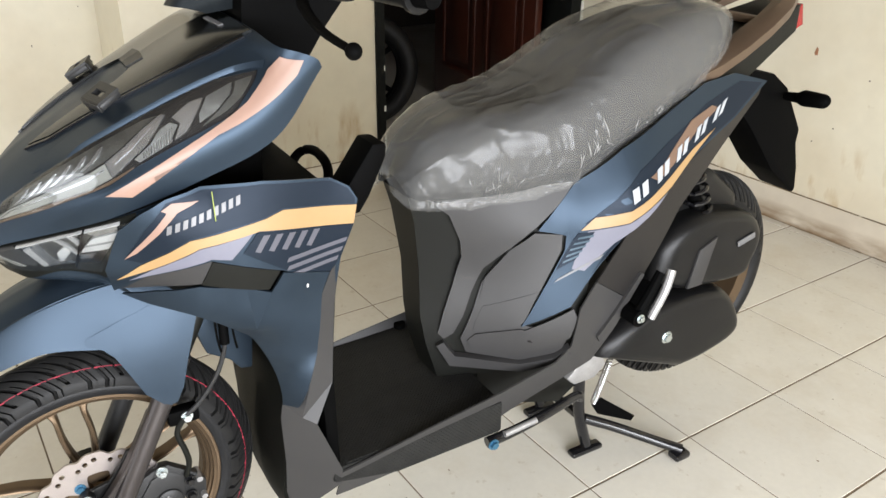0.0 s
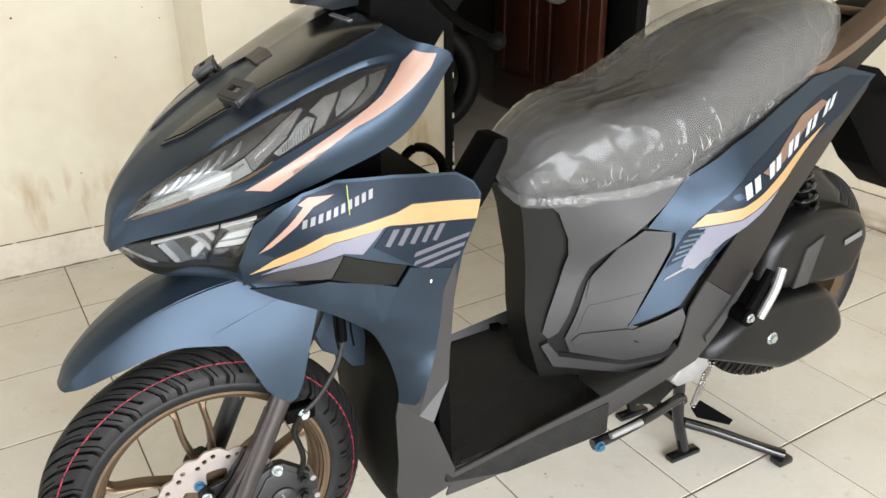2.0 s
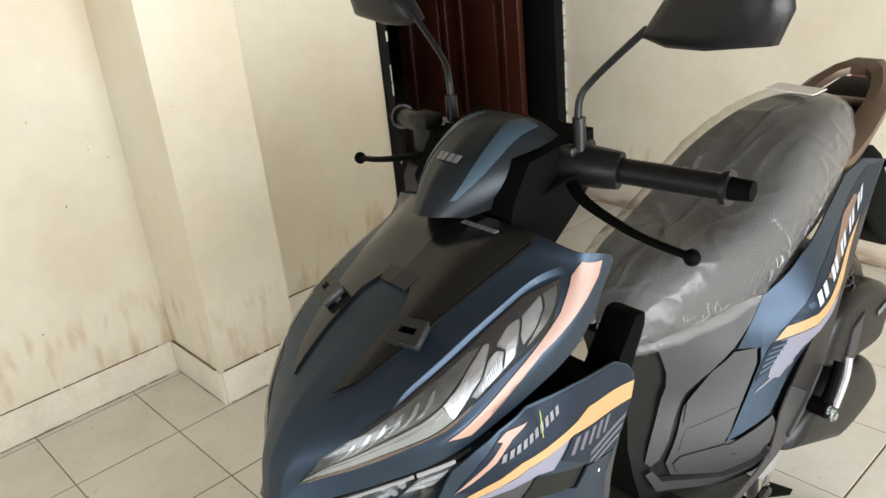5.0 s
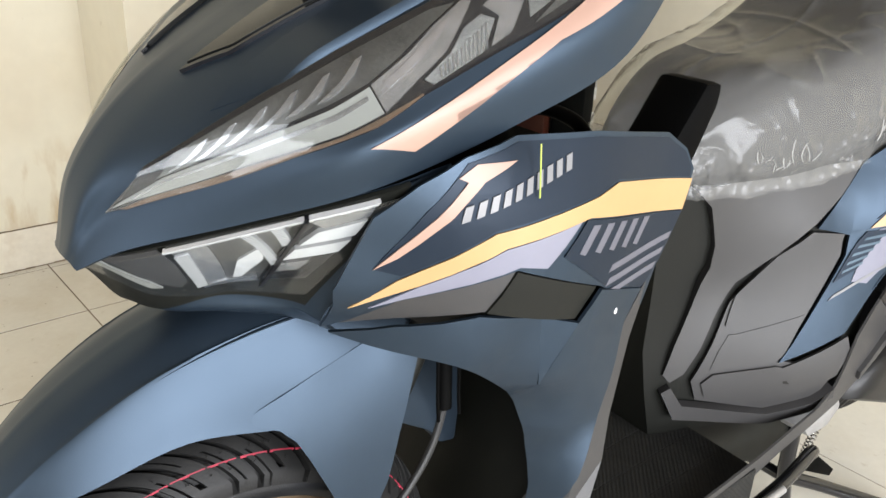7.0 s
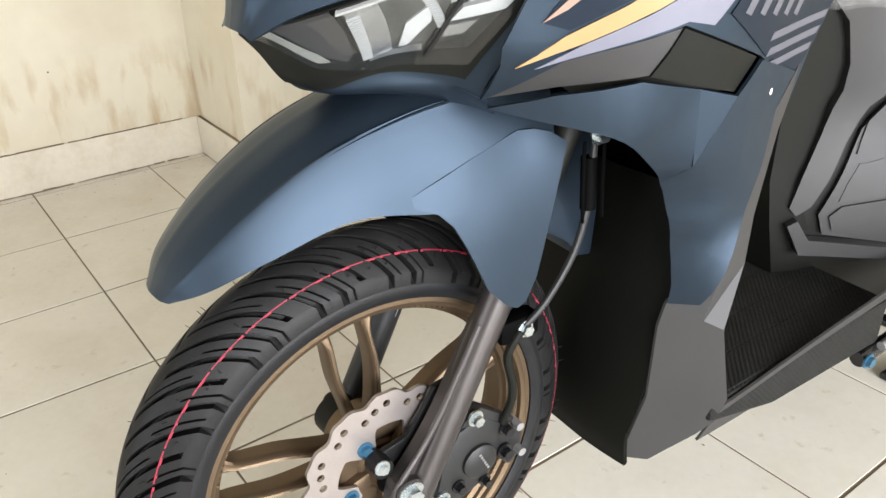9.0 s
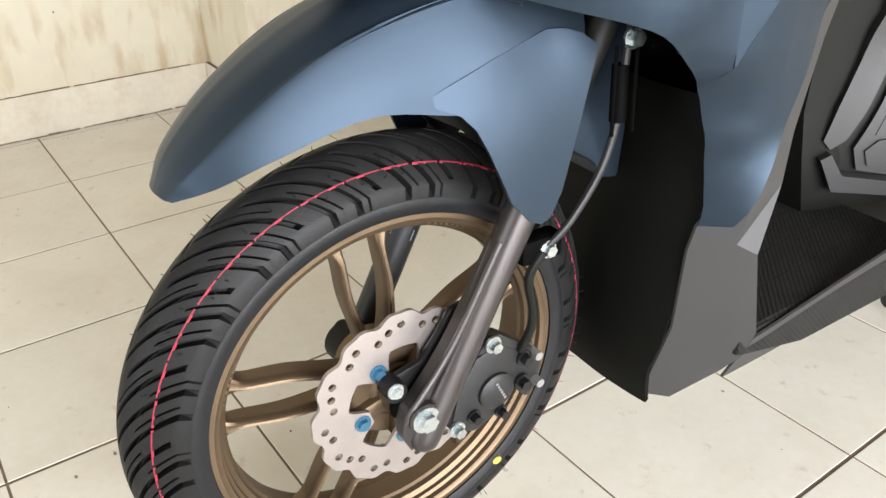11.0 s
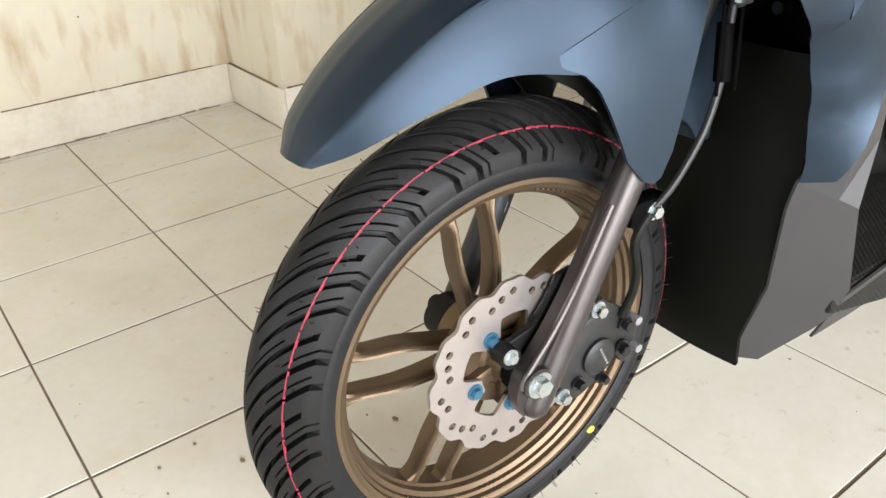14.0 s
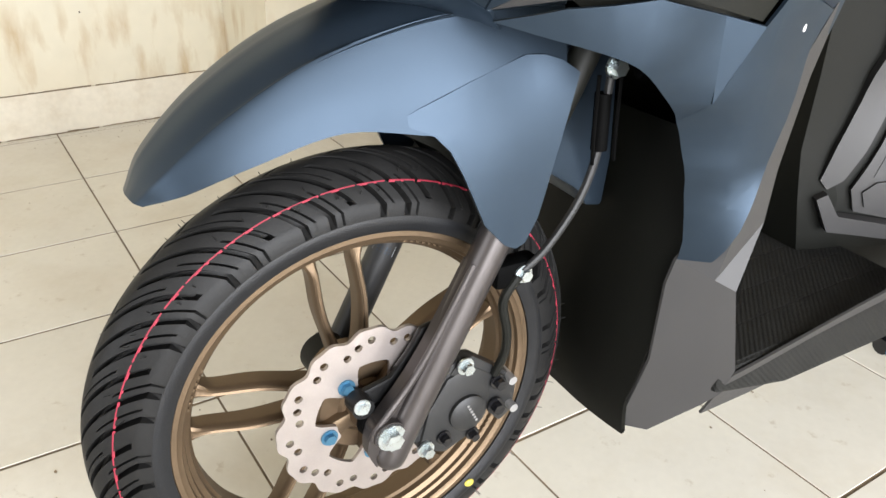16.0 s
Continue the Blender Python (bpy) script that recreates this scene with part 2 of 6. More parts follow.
def catmull(pts, n):
    pts = [Vector(p) for p in pts]
    if len(pts) < 3:
        return pts
    out = []
    for i in range(len(pts) - 1):
        p0, p1, p2, p3 = pts[max(i - 1, 0)], pts[i], pts[i + 1], pts[min(i + 2, len(pts) - 1)]
        for k in range(n):
            t = k / n
            out.append(0.5 * ((2 * p1) + (p2 - p0) * t + (2 * p0 - 5 * p1 + 4 * p2 - p3) * t * t + (3 * p1 - p0 - 3 * p2 + p3) * t ** 3))
    return out + [pts[-1]]


def rings(bm, loops, caps=True, closed=False):
    vs = [[bm.verts.new(p) for p in lp] for lp in loops]
    n = len(vs[0])
    pairs = list(zip(vs, vs[1:])) + ([(vs[-1], vs[0])] if closed else [])
    for a, b in pairs:
        for i in range(n):
            bm.faces.new((a[i], a[(i + 1) % n], b[(i + 1) % n], b[i]))
    if caps and not closed:
        bm.faces.new(vs[0][::-1])
        bm.faces.new(vs[-1])
    return bm


def tube(bm, pts, r, seg=10, smooth=4, flat=1.0):
    pts = catmull(pts, smooth) if smooth > 1 else [Vector(p) for p in pts]
    rs = r if isinstance(r, (list, tuple)) else [r, r]
    loops = []
    for i, (p, a, b) in enumerate(frames_along(pts)):
        k = i / max(1, len(pts) - 1) * (len(rs) - 1)
        j = min(int(k), len(rs) - 2)
        rad = rs[j] + (rs[j + 1] - rs[j]) * (k - j)
        loops.append([p + a * (rad * math.cos(q)) + b * (rad * flat * math.sin(q)) for q in (2 * math.pi * s / seg for s in range(seg))])
    return rings(bm, loops)


def rod(bm, a, b, r, r2=None, seg=16):
    return tube(bm, [a, b], [r, r if r2 is None else r2], seg, 1)


def lathe(bm, profile, centre, seg=48, closed=True):
    """profile: (offset along x, radius) about an axis along x."""
    c = Vector(centre)
    loops = [[c + Vector((x, r * math.cos(q), r * math.sin(q))) for x, r in profile] for q in (2 * math.pi * s / seg for s in range(seg))]
    vs = [[bm.verts.new(p) for p in lp] for lp in loops]
    n = len(profile)
    for i in range(seg):
        a, b = vs[i], vs[(i + 1) % seg]
        for j in range(n if closed else n - 1):
            bm.faces.new((a[j], b[j], b[(j + 1) % n], a[(j + 1) % n]))
    return bm


def hexbolt(bm, p, r, h, axis=1):
    p = Vector(p)
    rod(bm, p, p + Vector((h * 0.25 * axis, 0, 0)), r * 1.45, seg=18)
    rod(bm, p + Vector((h * 0.25 * axis, 0, 0)), p + Vector((h * axis, 0, 0)), r, r * 0.96, seg=6)
    return bm


def prism(bm, outline, x0, x1, bevel=0.0, seg=2):
    """A slab between x0 and x1 with that outline in (y, z)."""
    a = [bm.verts.new((x0, y, z)) for y, z in outline]
    b = [bm.verts.new((x1, y, z)) for y, z in outline]
    n = len(outline)
    fs = [bm.faces.new(a), bm.faces.new(b[::-1])]
    fs += [bm.faces.new((a[i], b[i], b[(i + 1) % n], a[(i + 1) % n])) for i in range(n)]
    if bevel:
        bmesh.ops.recalc_face_normals(bm, faces=fs)
        es = list({e for f in fs for e in f.edges})
        bmesh.ops.bevel(bm, geom=es, offset=bevel, segments=seg, affect="EDGES", profile=0.6)
    return bm


def pebble(bm, outline, x0, x1, r, n=4, steps=6):
    """A cushion: an outline in (y, z), rounded off with radius r towards x1."""
    pts = [Vector((0, y, z)) for y, z in outline]
    loop = catmull(pts[-2:] + pts + pts[:2], n)[2 * n:-3 * n + 0]
    loop = loop[:len(pts) * n]
    c = sum(loop, Vector()) / len(loop)
    mean = sum((p - c).length for p in loop) / len(loop)
    out = [[Vector((x0, p.y, p.z)) for p in loop]]
    for k in range(steps + 1):
        a = math.pi / 2 * k / steps
        f = 1 - r * (1 - math.cos(a)) / mean
        out.append([Vector((x1 - r + r * math.sin(a), c.y + (p.y - c.y) * f, c.z + (p.z - c.z) * f)) for p in loop])
    for f in (0.6, 0.25):
        out.append([Vector((x1 + r * 0.06 * (1 - f), c.y + (p.y - c.y) * f * (1 - r / mean), c.z + (p.z - c.z) * f * (1 - r / mean))) for p in loop])
    return rings(bm, out)


class Skin:
    """A smooth surface through a grid of control points; rows run along u, columns along v."""

    def __init__(self, rows):
        self.g = np.array(rows, float)

    def at(self, u, v):
        g = self.g

        def spline(p, t):
            n = len(p) - 1
            i = min(max(int(t * n), 0), n - 1)
            f = t * n - i
            p1, p2 = p[i], p[i + 1]
            p0 = p[i - 1] if i else 2 * p1 - p2
            p3 = p[i + 2] if i + 2 <= n else 2 * p2 - p1
            return 0.5 * (2 * p1 + (p2 - p0) * f + (2 * p0 - 5 * p1 + 4 * p2 - p3) * f * f + (3 * p1 - p0 - 3 * p2 + p3) * f ** 3)

        return Vector(spline(np.array([spline(r, v) for r in g]), u))

    def normal(self, u, v):
        e = 0.004
        a, b = min(max(u, e), 1 - e), min(max(v, e), 1 - e)
        return (self.at(a, b + e) - self.at(a, b - e)).cross(self.at(a + e, b) - self.at(a - e, b)).normalized()

    def uv(self, p):
        if not hasattr(self, "net"):
            self.net = [(i / 60, j / 60) for i in range(61) for j in range(61)]
            self.pts = np.array([self.at(*q) for q in self.net])
        k = int(np.argmin(((self.pts - np.array(p)) ** 2).sum(1)))
        return self.net[k]


class Flank:
    """A side surface: x as a thin-plate function of (y, z)."""

    def __init__(self, pts):
        p = np.array(pts, float)
        n = len(p)
        m = np.zeros((n + 3, n + 3))
        m[:n, :n] = self.k(np.hypot(p[:, None, 0] - p[None, :, 0], p[:, None, 1] - p[None, :, 1])) + np.eye(n) * 1e-4
        m[:n, n:] = np.c_[np.ones(n), p[:, :2]]
        m[n:, :n] = m[:n, n:].T
        self.p, self.w, self.n = p, np.linalg.solve(m, np.r_[p[:, 2], 0, 0, 0]), n

    @staticmethod
    def k(r):
        return np.where(r > 0, r * r * np.log(np.maximum(r, 1e-9)), 0)

    def x(self, y, z):
        r = np.hypot(self.p[:, 0] - y, self.p[:, 1] - z)
        return float(self.w[: self.n] @ self.k(r) + self.w[self.n:] @ np.array([1, y, z]))

    def at(self, y, z):
        return Vector((self.x(y, z), y, z))

    def normal(self, y, z):
        e = 0.004
        return Vector((1, -(self.x(y + e, z) - self.x(y - e, z)) / (2 * e), -(self.x(y, z + e) - self.x(y, z - e)) / (2 * e))).normalized()


def panel(bm, skin, outline, lift=0.0, thick=0.003, step=0.02, mirror=False, dome=0.0):
    """A shell piece of a skin inside an outline of the skin's two parameters, lifted by lift, thick inwards."""
    t = bmesh.new()
    t.faces.new([t.verts.new((a, b, 0)) for a, b in outline])
    bmesh.ops.triangulate(t, faces=t.faces[:])
    for ax in (0, 1):
        lo, hi = min(p[ax] for p in outline), max(p[ax] for p in outline)
        k = lo + step
        while k < hi:
            n = Vector((1, 0, 0)) if ax == 0 else Vector((0, 1, 0))
            bmesh.ops.bisect_plane(t, geom=t.verts[:] + t.edges[:] + t.faces[:], plane_co=n * k, plane_no=n, dist=1e-5)
            k += step
    bmesh.ops.triangulate(t, faces=t.faces[:])
    top, low = {}, {}
    sx = -1 if mirror else 1
    t.verts.index_update()
    for v in t.verts:
        p, n = skin.at(v.co.x, v.co.y), skin.normal(v.co.x, v.co.y)
        if n.x < 0 and isinstance(skin, Flank):
            n = -n
        q, r = p + n * lift, p + n * (lift - thick)
        top[v.index] = bm.verts.new((q.x * sx, q.y, q.z))
        low[v.index] = bm.verts.new((r.x * sx, r.y, r.z))
    for f in t.faces:
        ids = [v.index for v in f.verts]
        bm.faces.new([top[i] for i in ids])
        bm.faces.new([low[i] for i in ids][::-1])
    for e in t.edges:
        if len(e.link_faces) == 1:
            i, j = (v.index for v in e.verts)
            bm.faces.new((top[i], top[j], low[j], low[i]))
    t.free()
    return bm


def facets(bm, verts, faces, thick=0.003, mirror=False):
    """Flat-faced shell: faces over verts, thickened towards the middle plane."""
    sx = -1 if mirror else 1
    top = [bm.verts.new((x * sx, y, z)) for x, y, z in verts]
    low = [bm.verts.new(((x - thick) * sx, y, z)) for x, y, z in verts]
    count = {}
    for f in faces:
        bm.faces.new([top[i] for i in f])
        bm.faces.new([low[i] for i in f][::-1])
        for a, b in zip(f, f[1:] + f[:1]):
            count[frozenset((a, b))] = count.get(frozenset((a, b)), []) + [(a, b)]
    for es in count.values():
        if len(es) == 1:
            a, b = es[0]
            bm.faces.new((top[a], top[b], low[b], low[a]))
    return bm


def sheet(bm, skin, nu, nv, thick=0.003, mirror=True, flip=1):
    """The whole skin as a shell, with its mirror image over x = 0."""
    for sx in ((1, -1) if mirror else (1,)):
        top, low = {}, {}
        for i in range(nu + 1):
            for j in range(nv + 1):
                u, v = i / nu, j / nv
                p, n = skin.at(u, v), skin.normal(max(u, 0.08), v) * flip
                q = p - n * thick * min(1, 0.25 + u * 8)
                top[i, j] = bm.verts.new((p.x * sx, p.y, p.z))
                low[i, j] = bm.verts.new((q.x * sx, q.y, q.z))
        for i in range(nu):
            for j in range(nv):
                k = ((i, j), (i + 1, j), (i + 1, j + 1), (i, j + 1))
                bm.faces.new([top[a] for a in k])
                bm.faces.new([low[a] for a in k][::-1])
        rim = [(i, 0) for i in range(nu)] + [(nu, j) for j in range(nv)] + [(i, nv) for i in range(nu, 0, -1)] + [(0, j) for j in range(nv, 0, -1)]
        for a, b in zip(rim, rim[1:] + rim[:1]):
            if mirror and a[1] == 0 and b[1] == 0:
                continue
            bm.faces.new((top[a], top[b], low[b], low[a]))
    bmesh.ops.remove_doubles(bm, verts=bm.verts, dist=2e-4)
    return bm

# ---- the room ----
PITCH, GX, GY = 0.30, -1.953, 0.253
X_WEST, Y_NORTH, X_EAST, Y_SOUTH, H = -2.582, 2.694, 2.0, -5.2, 2.75
X_DOOR = -2.524


def wall_paint(name, colour, z_top, z_full, thr0, thr1, stain, grain=(11, 11, 4.5)):
    m = material(name, colour, 0.5, 0.0, 0.06, 1.6, 0.15, 60)
    n, l = m.node_tree.nodes, m.node_tree.links
    b = n["Principled BSDF"]
    src = b.inputs["Base Color"].links[0].from_socket
    geo, sep = n.new("ShaderNodeNewGeometry"), n.new("ShaderNodeSeparateXYZ")
    l.new(geo.outputs["Position"], sep.inputs[0])
    # damp brown stains that run down in a band over the skirting
    streak, mapping = n.new("ShaderNodeTexNoise"), n.new("ShaderNodeMapping")
    mapping.inputs["Scale"].default_value = grain
    l.new(geo.outputs["Position"], mapping.inputs[0])
    l.new(mapping.outputs[0], streak.inputs["Vector"])
    streak.inputs["Scale"].default_value, streak.inputs["Detail"].default_value = 1.0, 6
    band = n.new("ShaderNodeMapRange")
    for k, v in (("From Min", z_top), ("From Max", z_full), ("To Min", 0.0), ("To Max", 1.0)):
        band.inputs[k].default_value = v
    l.new(sep.outputs["Z"], band.inputs["Value"])
    thr = n.new("ShaderNodeMapRange")
    for k, v in (("From Min", thr0), ("From Max", thr1)):
        thr.inputs[k].default_value = v
    l.new(streak.outputs["Fac"], thr.inputs["Value"])
    f = n.new("ShaderNodeMath")
    f.operation = "MULTIPLY"
    l.new(band.outputs[0], f.inputs[0])
    l.new(thr.outputs[0], f.inputs[1])
    blotch, bm_ = n.new("ShaderNodeTexNoise"), n.new("ShaderNodeMapRange")
    blotch.inputs["Scale"].default_value, blotch.inputs["Detail"].default_value = 2.3, 5
    l.new(geo.outputs["Position"], blotch.inputs["Vector"])
    for k, v in (("From Min", 0.42), ("From Max", 0.76), ("To Max", 0.40)):
        bm_.inputs[k].default_value = v
    l.new(blotch.outputs["Fac"], bm_.inputs["Value"])
    mx = n.new("ShaderNodeMath")
    mx.operation = "MAXIMUM"
    l.new(f.outputs[0], mx.inputs[0])
    l.new(bm_.outputs[0], mx.inputs[1])
    mix = n.new("ShaderNodeMix")
    mix.data_type = "RGBA"
    l.new(mx.outputs[0], mix.inputs["Factor"])
    l.new(src, mix.inputs[6])
    mix.inputs[7].default_value = (*stain, 1)
    l.new(mix.outputs[2], b.inputs["Base Color"])
    return m


WALL = wall_paint("cream_wall_paint", (0.665, 0.618, 0.490), 0.35, 0.26, 0.50, 0.76, (0.46, 0.34, 0.19), (20, 20, 6))
SKIRT_DIRTY = wall_paint("dirty_cream_skirting", (0.68, 0.62, 0.51), 0.085, 0.01, 0.30, 0.62, (0.20, 0.12, 0.055), (6, 6, 22))
SKIRT = material("cream_skirting", (0.68, 0.63, 0.525), 0.4, 0.0, 0.10, 5, 0.1, 60)
TILE = material("cream_floor_tile", (0.70, 0.672, 0.595), 0.24, 0.0, 0.05, 5, 0.02, 40, random_tint=0.03)
stain(TILE, 3.5, 0.48, 0.76, 0.38, (0.50, 0.41, 0.28))
stain(TILE, 30, 0.61, 0.72, 0.45, (0.40, 0.32, 0.22))
stain(TILE, 140, 0.68, 0.75, 0.5, (0.30, 0.23, 0.15))
stain(SKIRT, 6, 0.50, 0.75, 0.5, (0.42, 0.31, 0.18))
stain(WALL, 26, 0.66, 0.74, 0.4, (0.42, 0.33, 0.22))
GROUT = material("brown_grout", (0.19, 0.143, 0.096), 0.8, 0.0, 0.5, 4)
DIRT = material("grime", (0.20, 0.15, 0.095), 0.8, 0.0, 0.5, 12)
# unseen surfaces, coloured dark so the upward-facing paint reflects little light
UNSEEN_DARK = material("dark_unseen_ceiling_and_wall", (0.11, 0.085, 0.06), 0.7, 0.0, 0.06, 2)
WOOD = material("dark_red_brown_door_wood", (0.050, 0.013, 0.007), 0.32, 0.0, 0.25, 9, 0.1, 80, coat=0.2)
JAMB = material("black_door_frame_paint", (0.005, 0.0055, 0.005), 0.5, 0.0, 0.2, 20, 0.1, 100, spec=0.12)
PEEL = material("flaking_pale_paint", (0.55, 0.55, 0.50), 0.6, 0.0, 0.3, 60)
# the back room's shade is put into this wall colour
BACK_SHADE = material("shade_darkened_back_room_wall", (0.055, 0.042, 0.032), 0.6, 0.0, 0.2, 3, 0.1, 60)
GLASS = film("window_glass", (0.97, 0.98, 0.97), 0.45, 0.0, 0.02)


def structure(name, lo, hi, mat, label, category, bevel=0.0):
    return tagged(link(name, box(bmesh.new(), lo, hi, bevel), mat), label, category, "", "structure")


structure("wall_west", (X_WEST - 0.15, Y_SOUTH, 0), (X_WEST, 0.72, H), WALL, "cream painted wall with brown damp stains low down", "wall")
structure("pillar", (X_WEST - 0.15, 0.72, 0), (-2.266, 0.99, H), WALL, "cream painted wall pillar beside the doorway", "pillar")
structure("wall_door_side", (X_DOOR - 0.15, 0.99, 0), (X_DOOR, 1.69, H), WALL, "cream painted wall between pillar and doorway", "wall")
structure("wall_over_door", (X_DOOR - 0.15, 1.69, 2.12), (X_DOOR, 2.66, H), WALL, "cream painted wall over the doorway", "wall")
structure("wall_door_end", (X_DOOR - 0.15, 2.66, 0), (X_DOOR, Y_NORTH + 0.15, H), WALL, "narrow cream wall strip beside the doorway", "wall")
structure("wall_north", (X_DOOR, Y_NORTH, 0), (X_EAST + 0.15, Y_NORTH + 0.15, H), WALL, "cream painted wall behind the scooter, stained", "wall")
# unseen south wall, dark, left open where the added fill lamp stands
structure("wall_south", (X_WEST - 0.15, Y_SOUTH - 0.15, 2.52), (X_EAST + 0.15, Y_SOUTH, H), UNSEEN_DARK, "unseen dark wall over the opening left for the fill light", "wall")
structure("wall_south_a", (X_WEST - 0.15, Y_SOUTH - 0.15, 0), (-1.92, Y_SOUTH, 2.52), UNSEEN_DARK, "unseen dark wall beside the opening left for the fill light", "wall")
structure("wall_south_b", (1.32, Y_SOUTH - 0.15, 0), (X_EAST + 0.15, Y_SOUTH, 2.52), UNSEEN_DARK, "unseen dark wall beside the opening left for the fill light", "wall")
structure("wall_east_low", (X_EAST, Y_SOUTH, 0), (X_EAST + 0.15, Y_NORTH, 0.22), WALL, "plain cream wall under the window", "wall")
structure("wall_east_high", (X_EAST, Y_SOUTH, 2.05), (X_EAST + 0.15, Y_NORTH, H), WALL, "plain cream wall over the window", "wall")
structure("wall_east_south", (X_EAST, Y_SOUTH, 0.22), (X_EAST + 0.15, -1.7, 2.05), WALL, "plain cream wall beside the window", "wall")
structure("wall_east_north", (X_EAST, 1.8, 0.22), (X_EAST + 0.15, Y_NORTH, 2.05), WALL, "plain cream wall beside the window", "wall")
# added ceiling out of view, dark to dim reflections from above
structure("ceiling", (X_WEST - 0.15, Y_SOUTH - 0.15, H), (X_EAST + 0.15, Y_NORTH + 0.15, H + 0.1), UNSEEN_DARK, "unseen ceiling, darkened so upper surfaces reflect little light", "ceiling")

# skirting along the walls
SK = 0.110
for nm, lo, hi in (("baseboard_west", (X_WEST, Y_SOUTH, 0), (X_WEST + 0.006, 0.712, SK)),
                   ("baseboard_pillar_front", (X_WEST, 0.712, 0), (-2.2585, 0.72, SK)),
                   ("baseboard_pillar_side", (-2.266, 0.7205, 0), (-2.258, 0.99, SK)),
                   ("baseboard_door_side", (X_DOOR, 0.99, 0), (X_DOOR + 0.008, 1.655, SK)),
                   ("baseboard_north", (X_DOOR, Y_NORTH - 0.008, 0), (X_EAST, Y_NORTH, SK + 0.008))):
    structure(nm, lo, hi, SKIRT_DIRTY if nm == "baseboard_north" else SKIRT, "cream skirting with grime along its top edge", "skirting", 0.002)
    a, b = Vector(lo), Vector(hi)
    bm = bmesh.new()
    rng = random.Random(nm)
    along = 0 if (b.x - a.x) > (b.y - a.y) else 1
    k = a[along] + 0.01
    while k < b[along] - 0.05:
        w = rng.uniform(0.012, 0.05)
        e = min(k + w, b[along] - 0.005)
        p, q = a.copy(), b.copy()
        p[along], q[along] = k, e
        p.z, q.z = SK + (0.008 if nm == "baseboard_north" else 0), SK + (0.008 if nm == "baseboard_north" else 0) + rng.uniform(0.0006, 0.0022)
        box(bm, p, q)
        p, q = a.copy(), b.copy()
        p[along], q[along] = k, e
        out = rng.uniform(0.001, 0.0055) * (1 if rng.random() < 0.5 else 0.35)
        if along == 1:
            q.x += out
        else:
            p.y -= out
        p.z, q.z = 0.0, rng.uniform(0.001, 0.0035)
        box(bm, p, q)
        k = e + (rng.uniform(0.0, 0.02) if rng.random() < 0.2 else 0.0)
    tagged(link(nm + "_grime", bm, DIRT), "dark grime line along the skirting", "grime", "", "structure")

# doorway: frame, open leaf, dim room behind
frame_ob = thing("door_1", "black painted door frame with flaking pale edges", "door frame", kind="structure")
for nm, lo, hi in (("jamb", (X_DOOR - 0.16, 1.668, 0), (X_DOOR + 0.012, 1.705, 2.12)), ("jamb", (X_DOOR - 0.16, 2.625, 0), (X_DOOR + 0.012, 2.685, 2.12)),
                   ("lintel", (X_DOOR - 0.16, 1.655, 2.12), (X_DOOR + 0.012, 2.685, 2.2))):
    part(nm, box(bmesh.new(), lo, hi, 0.004), JAMB, frame_ob)
rng = random.Random(4)
for y in (1.700, 2.688):
    bm = bmesh.new()
    z = 0.05
    while z < 2.0:
        d = rng.uniform(0.01, 0.07)
        if rng.random() < (0.9 if y > 2 else 0.5):
            w = rng.uniform(0.002, 0.009 if y > 2 else 0.006)
            box(bm, (X_DOOR + 0.011, y - w, z), (X_DOOR + 0.0145, y + w * 0.6, z + d))
        z += d + rng.uniform(0.0, 0.02)
    part("flaking_edge", bm, PEEL, frame_ob, "flaking pale paint")
leaf = thing("door_leaf", "dark red-brown panelled wooden door, standing open inwards", "door")
M = Matrix.Translation((X_DOOR - 0.13, 2.585, 0)) @ Matrix.Rotation(radians(-2.5), 4, "Z")
bm = bmesh.new()
box(bm, (-0.86, -0.036, 0.012), (0, 0.0, 2.08), 0.003, M)
part("slab", bm, WOOD, leaf)
for x0, x1, z0, z1 in ((-0.78, -0.47, 0.18, 0.95), (-0.39, -0.08, 0.18, 0.95), (-0.78, -0.47, 1.1, 1.95), (-0.39, -0.08, 1.1, 1.95)):
    bm = bmesh.new()
    box(bm, (x0, -0.043, z0), (x1, -0.0365, z0 + 0.03), 0.002, M)
    box(bm, (x0, -0.043, z1 - 0.03), (x1, -0.0365, z1), 0.002, M)
    box(bm, (x0, -0.043, z0 + 0.0305), (x0 + 0.03, -0.0365, z1 - 0.0305), 0.002, M)
    box(bm, (x1 - 0.03, -0.043, z0 + 0.0305), (x1, -0.0365, z1 - 0.0305), 0.002, M)
    box(bm, (x0 + 0.06, -0.041, z0 + 0.06), (x1 - 0.06, -0.0365, z1 - 0.06), 0.003, M)
    part("door_panel", bm, WOOD, leaf)
bm = bmesh.new()
rod(bm, M @ Vector((-0.80, -0.036, 0.98)), M @ Vector((-0.80, -0.085, 0.98)), 0.012)
bmesh.ops.create_uvsphere(bm, u_segments=16, v_segments=10, radius=0.026, matrix=Matrix.Translation(M @ Vector((-0.80, -0.10, 0.98))))
part("knob", bm, CHROME, leaf, "round metal door knob")
structure("back_room_floor", (-5.45, 0.15, -0.05), (X_WEST - 0.0505, 4.25, -0.0005), TILE, "dim tiled floor of the room behind the door", "floor")
# back room walls, painted dark to stand for the missing light
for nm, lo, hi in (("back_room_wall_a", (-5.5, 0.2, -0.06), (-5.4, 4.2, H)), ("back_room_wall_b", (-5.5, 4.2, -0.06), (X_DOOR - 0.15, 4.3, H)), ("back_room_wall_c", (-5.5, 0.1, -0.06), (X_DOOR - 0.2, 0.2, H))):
    structure(nm, lo, hi, BACK_SHADE, "wall of the room behind the door, colour darkened for its shade", "wall")
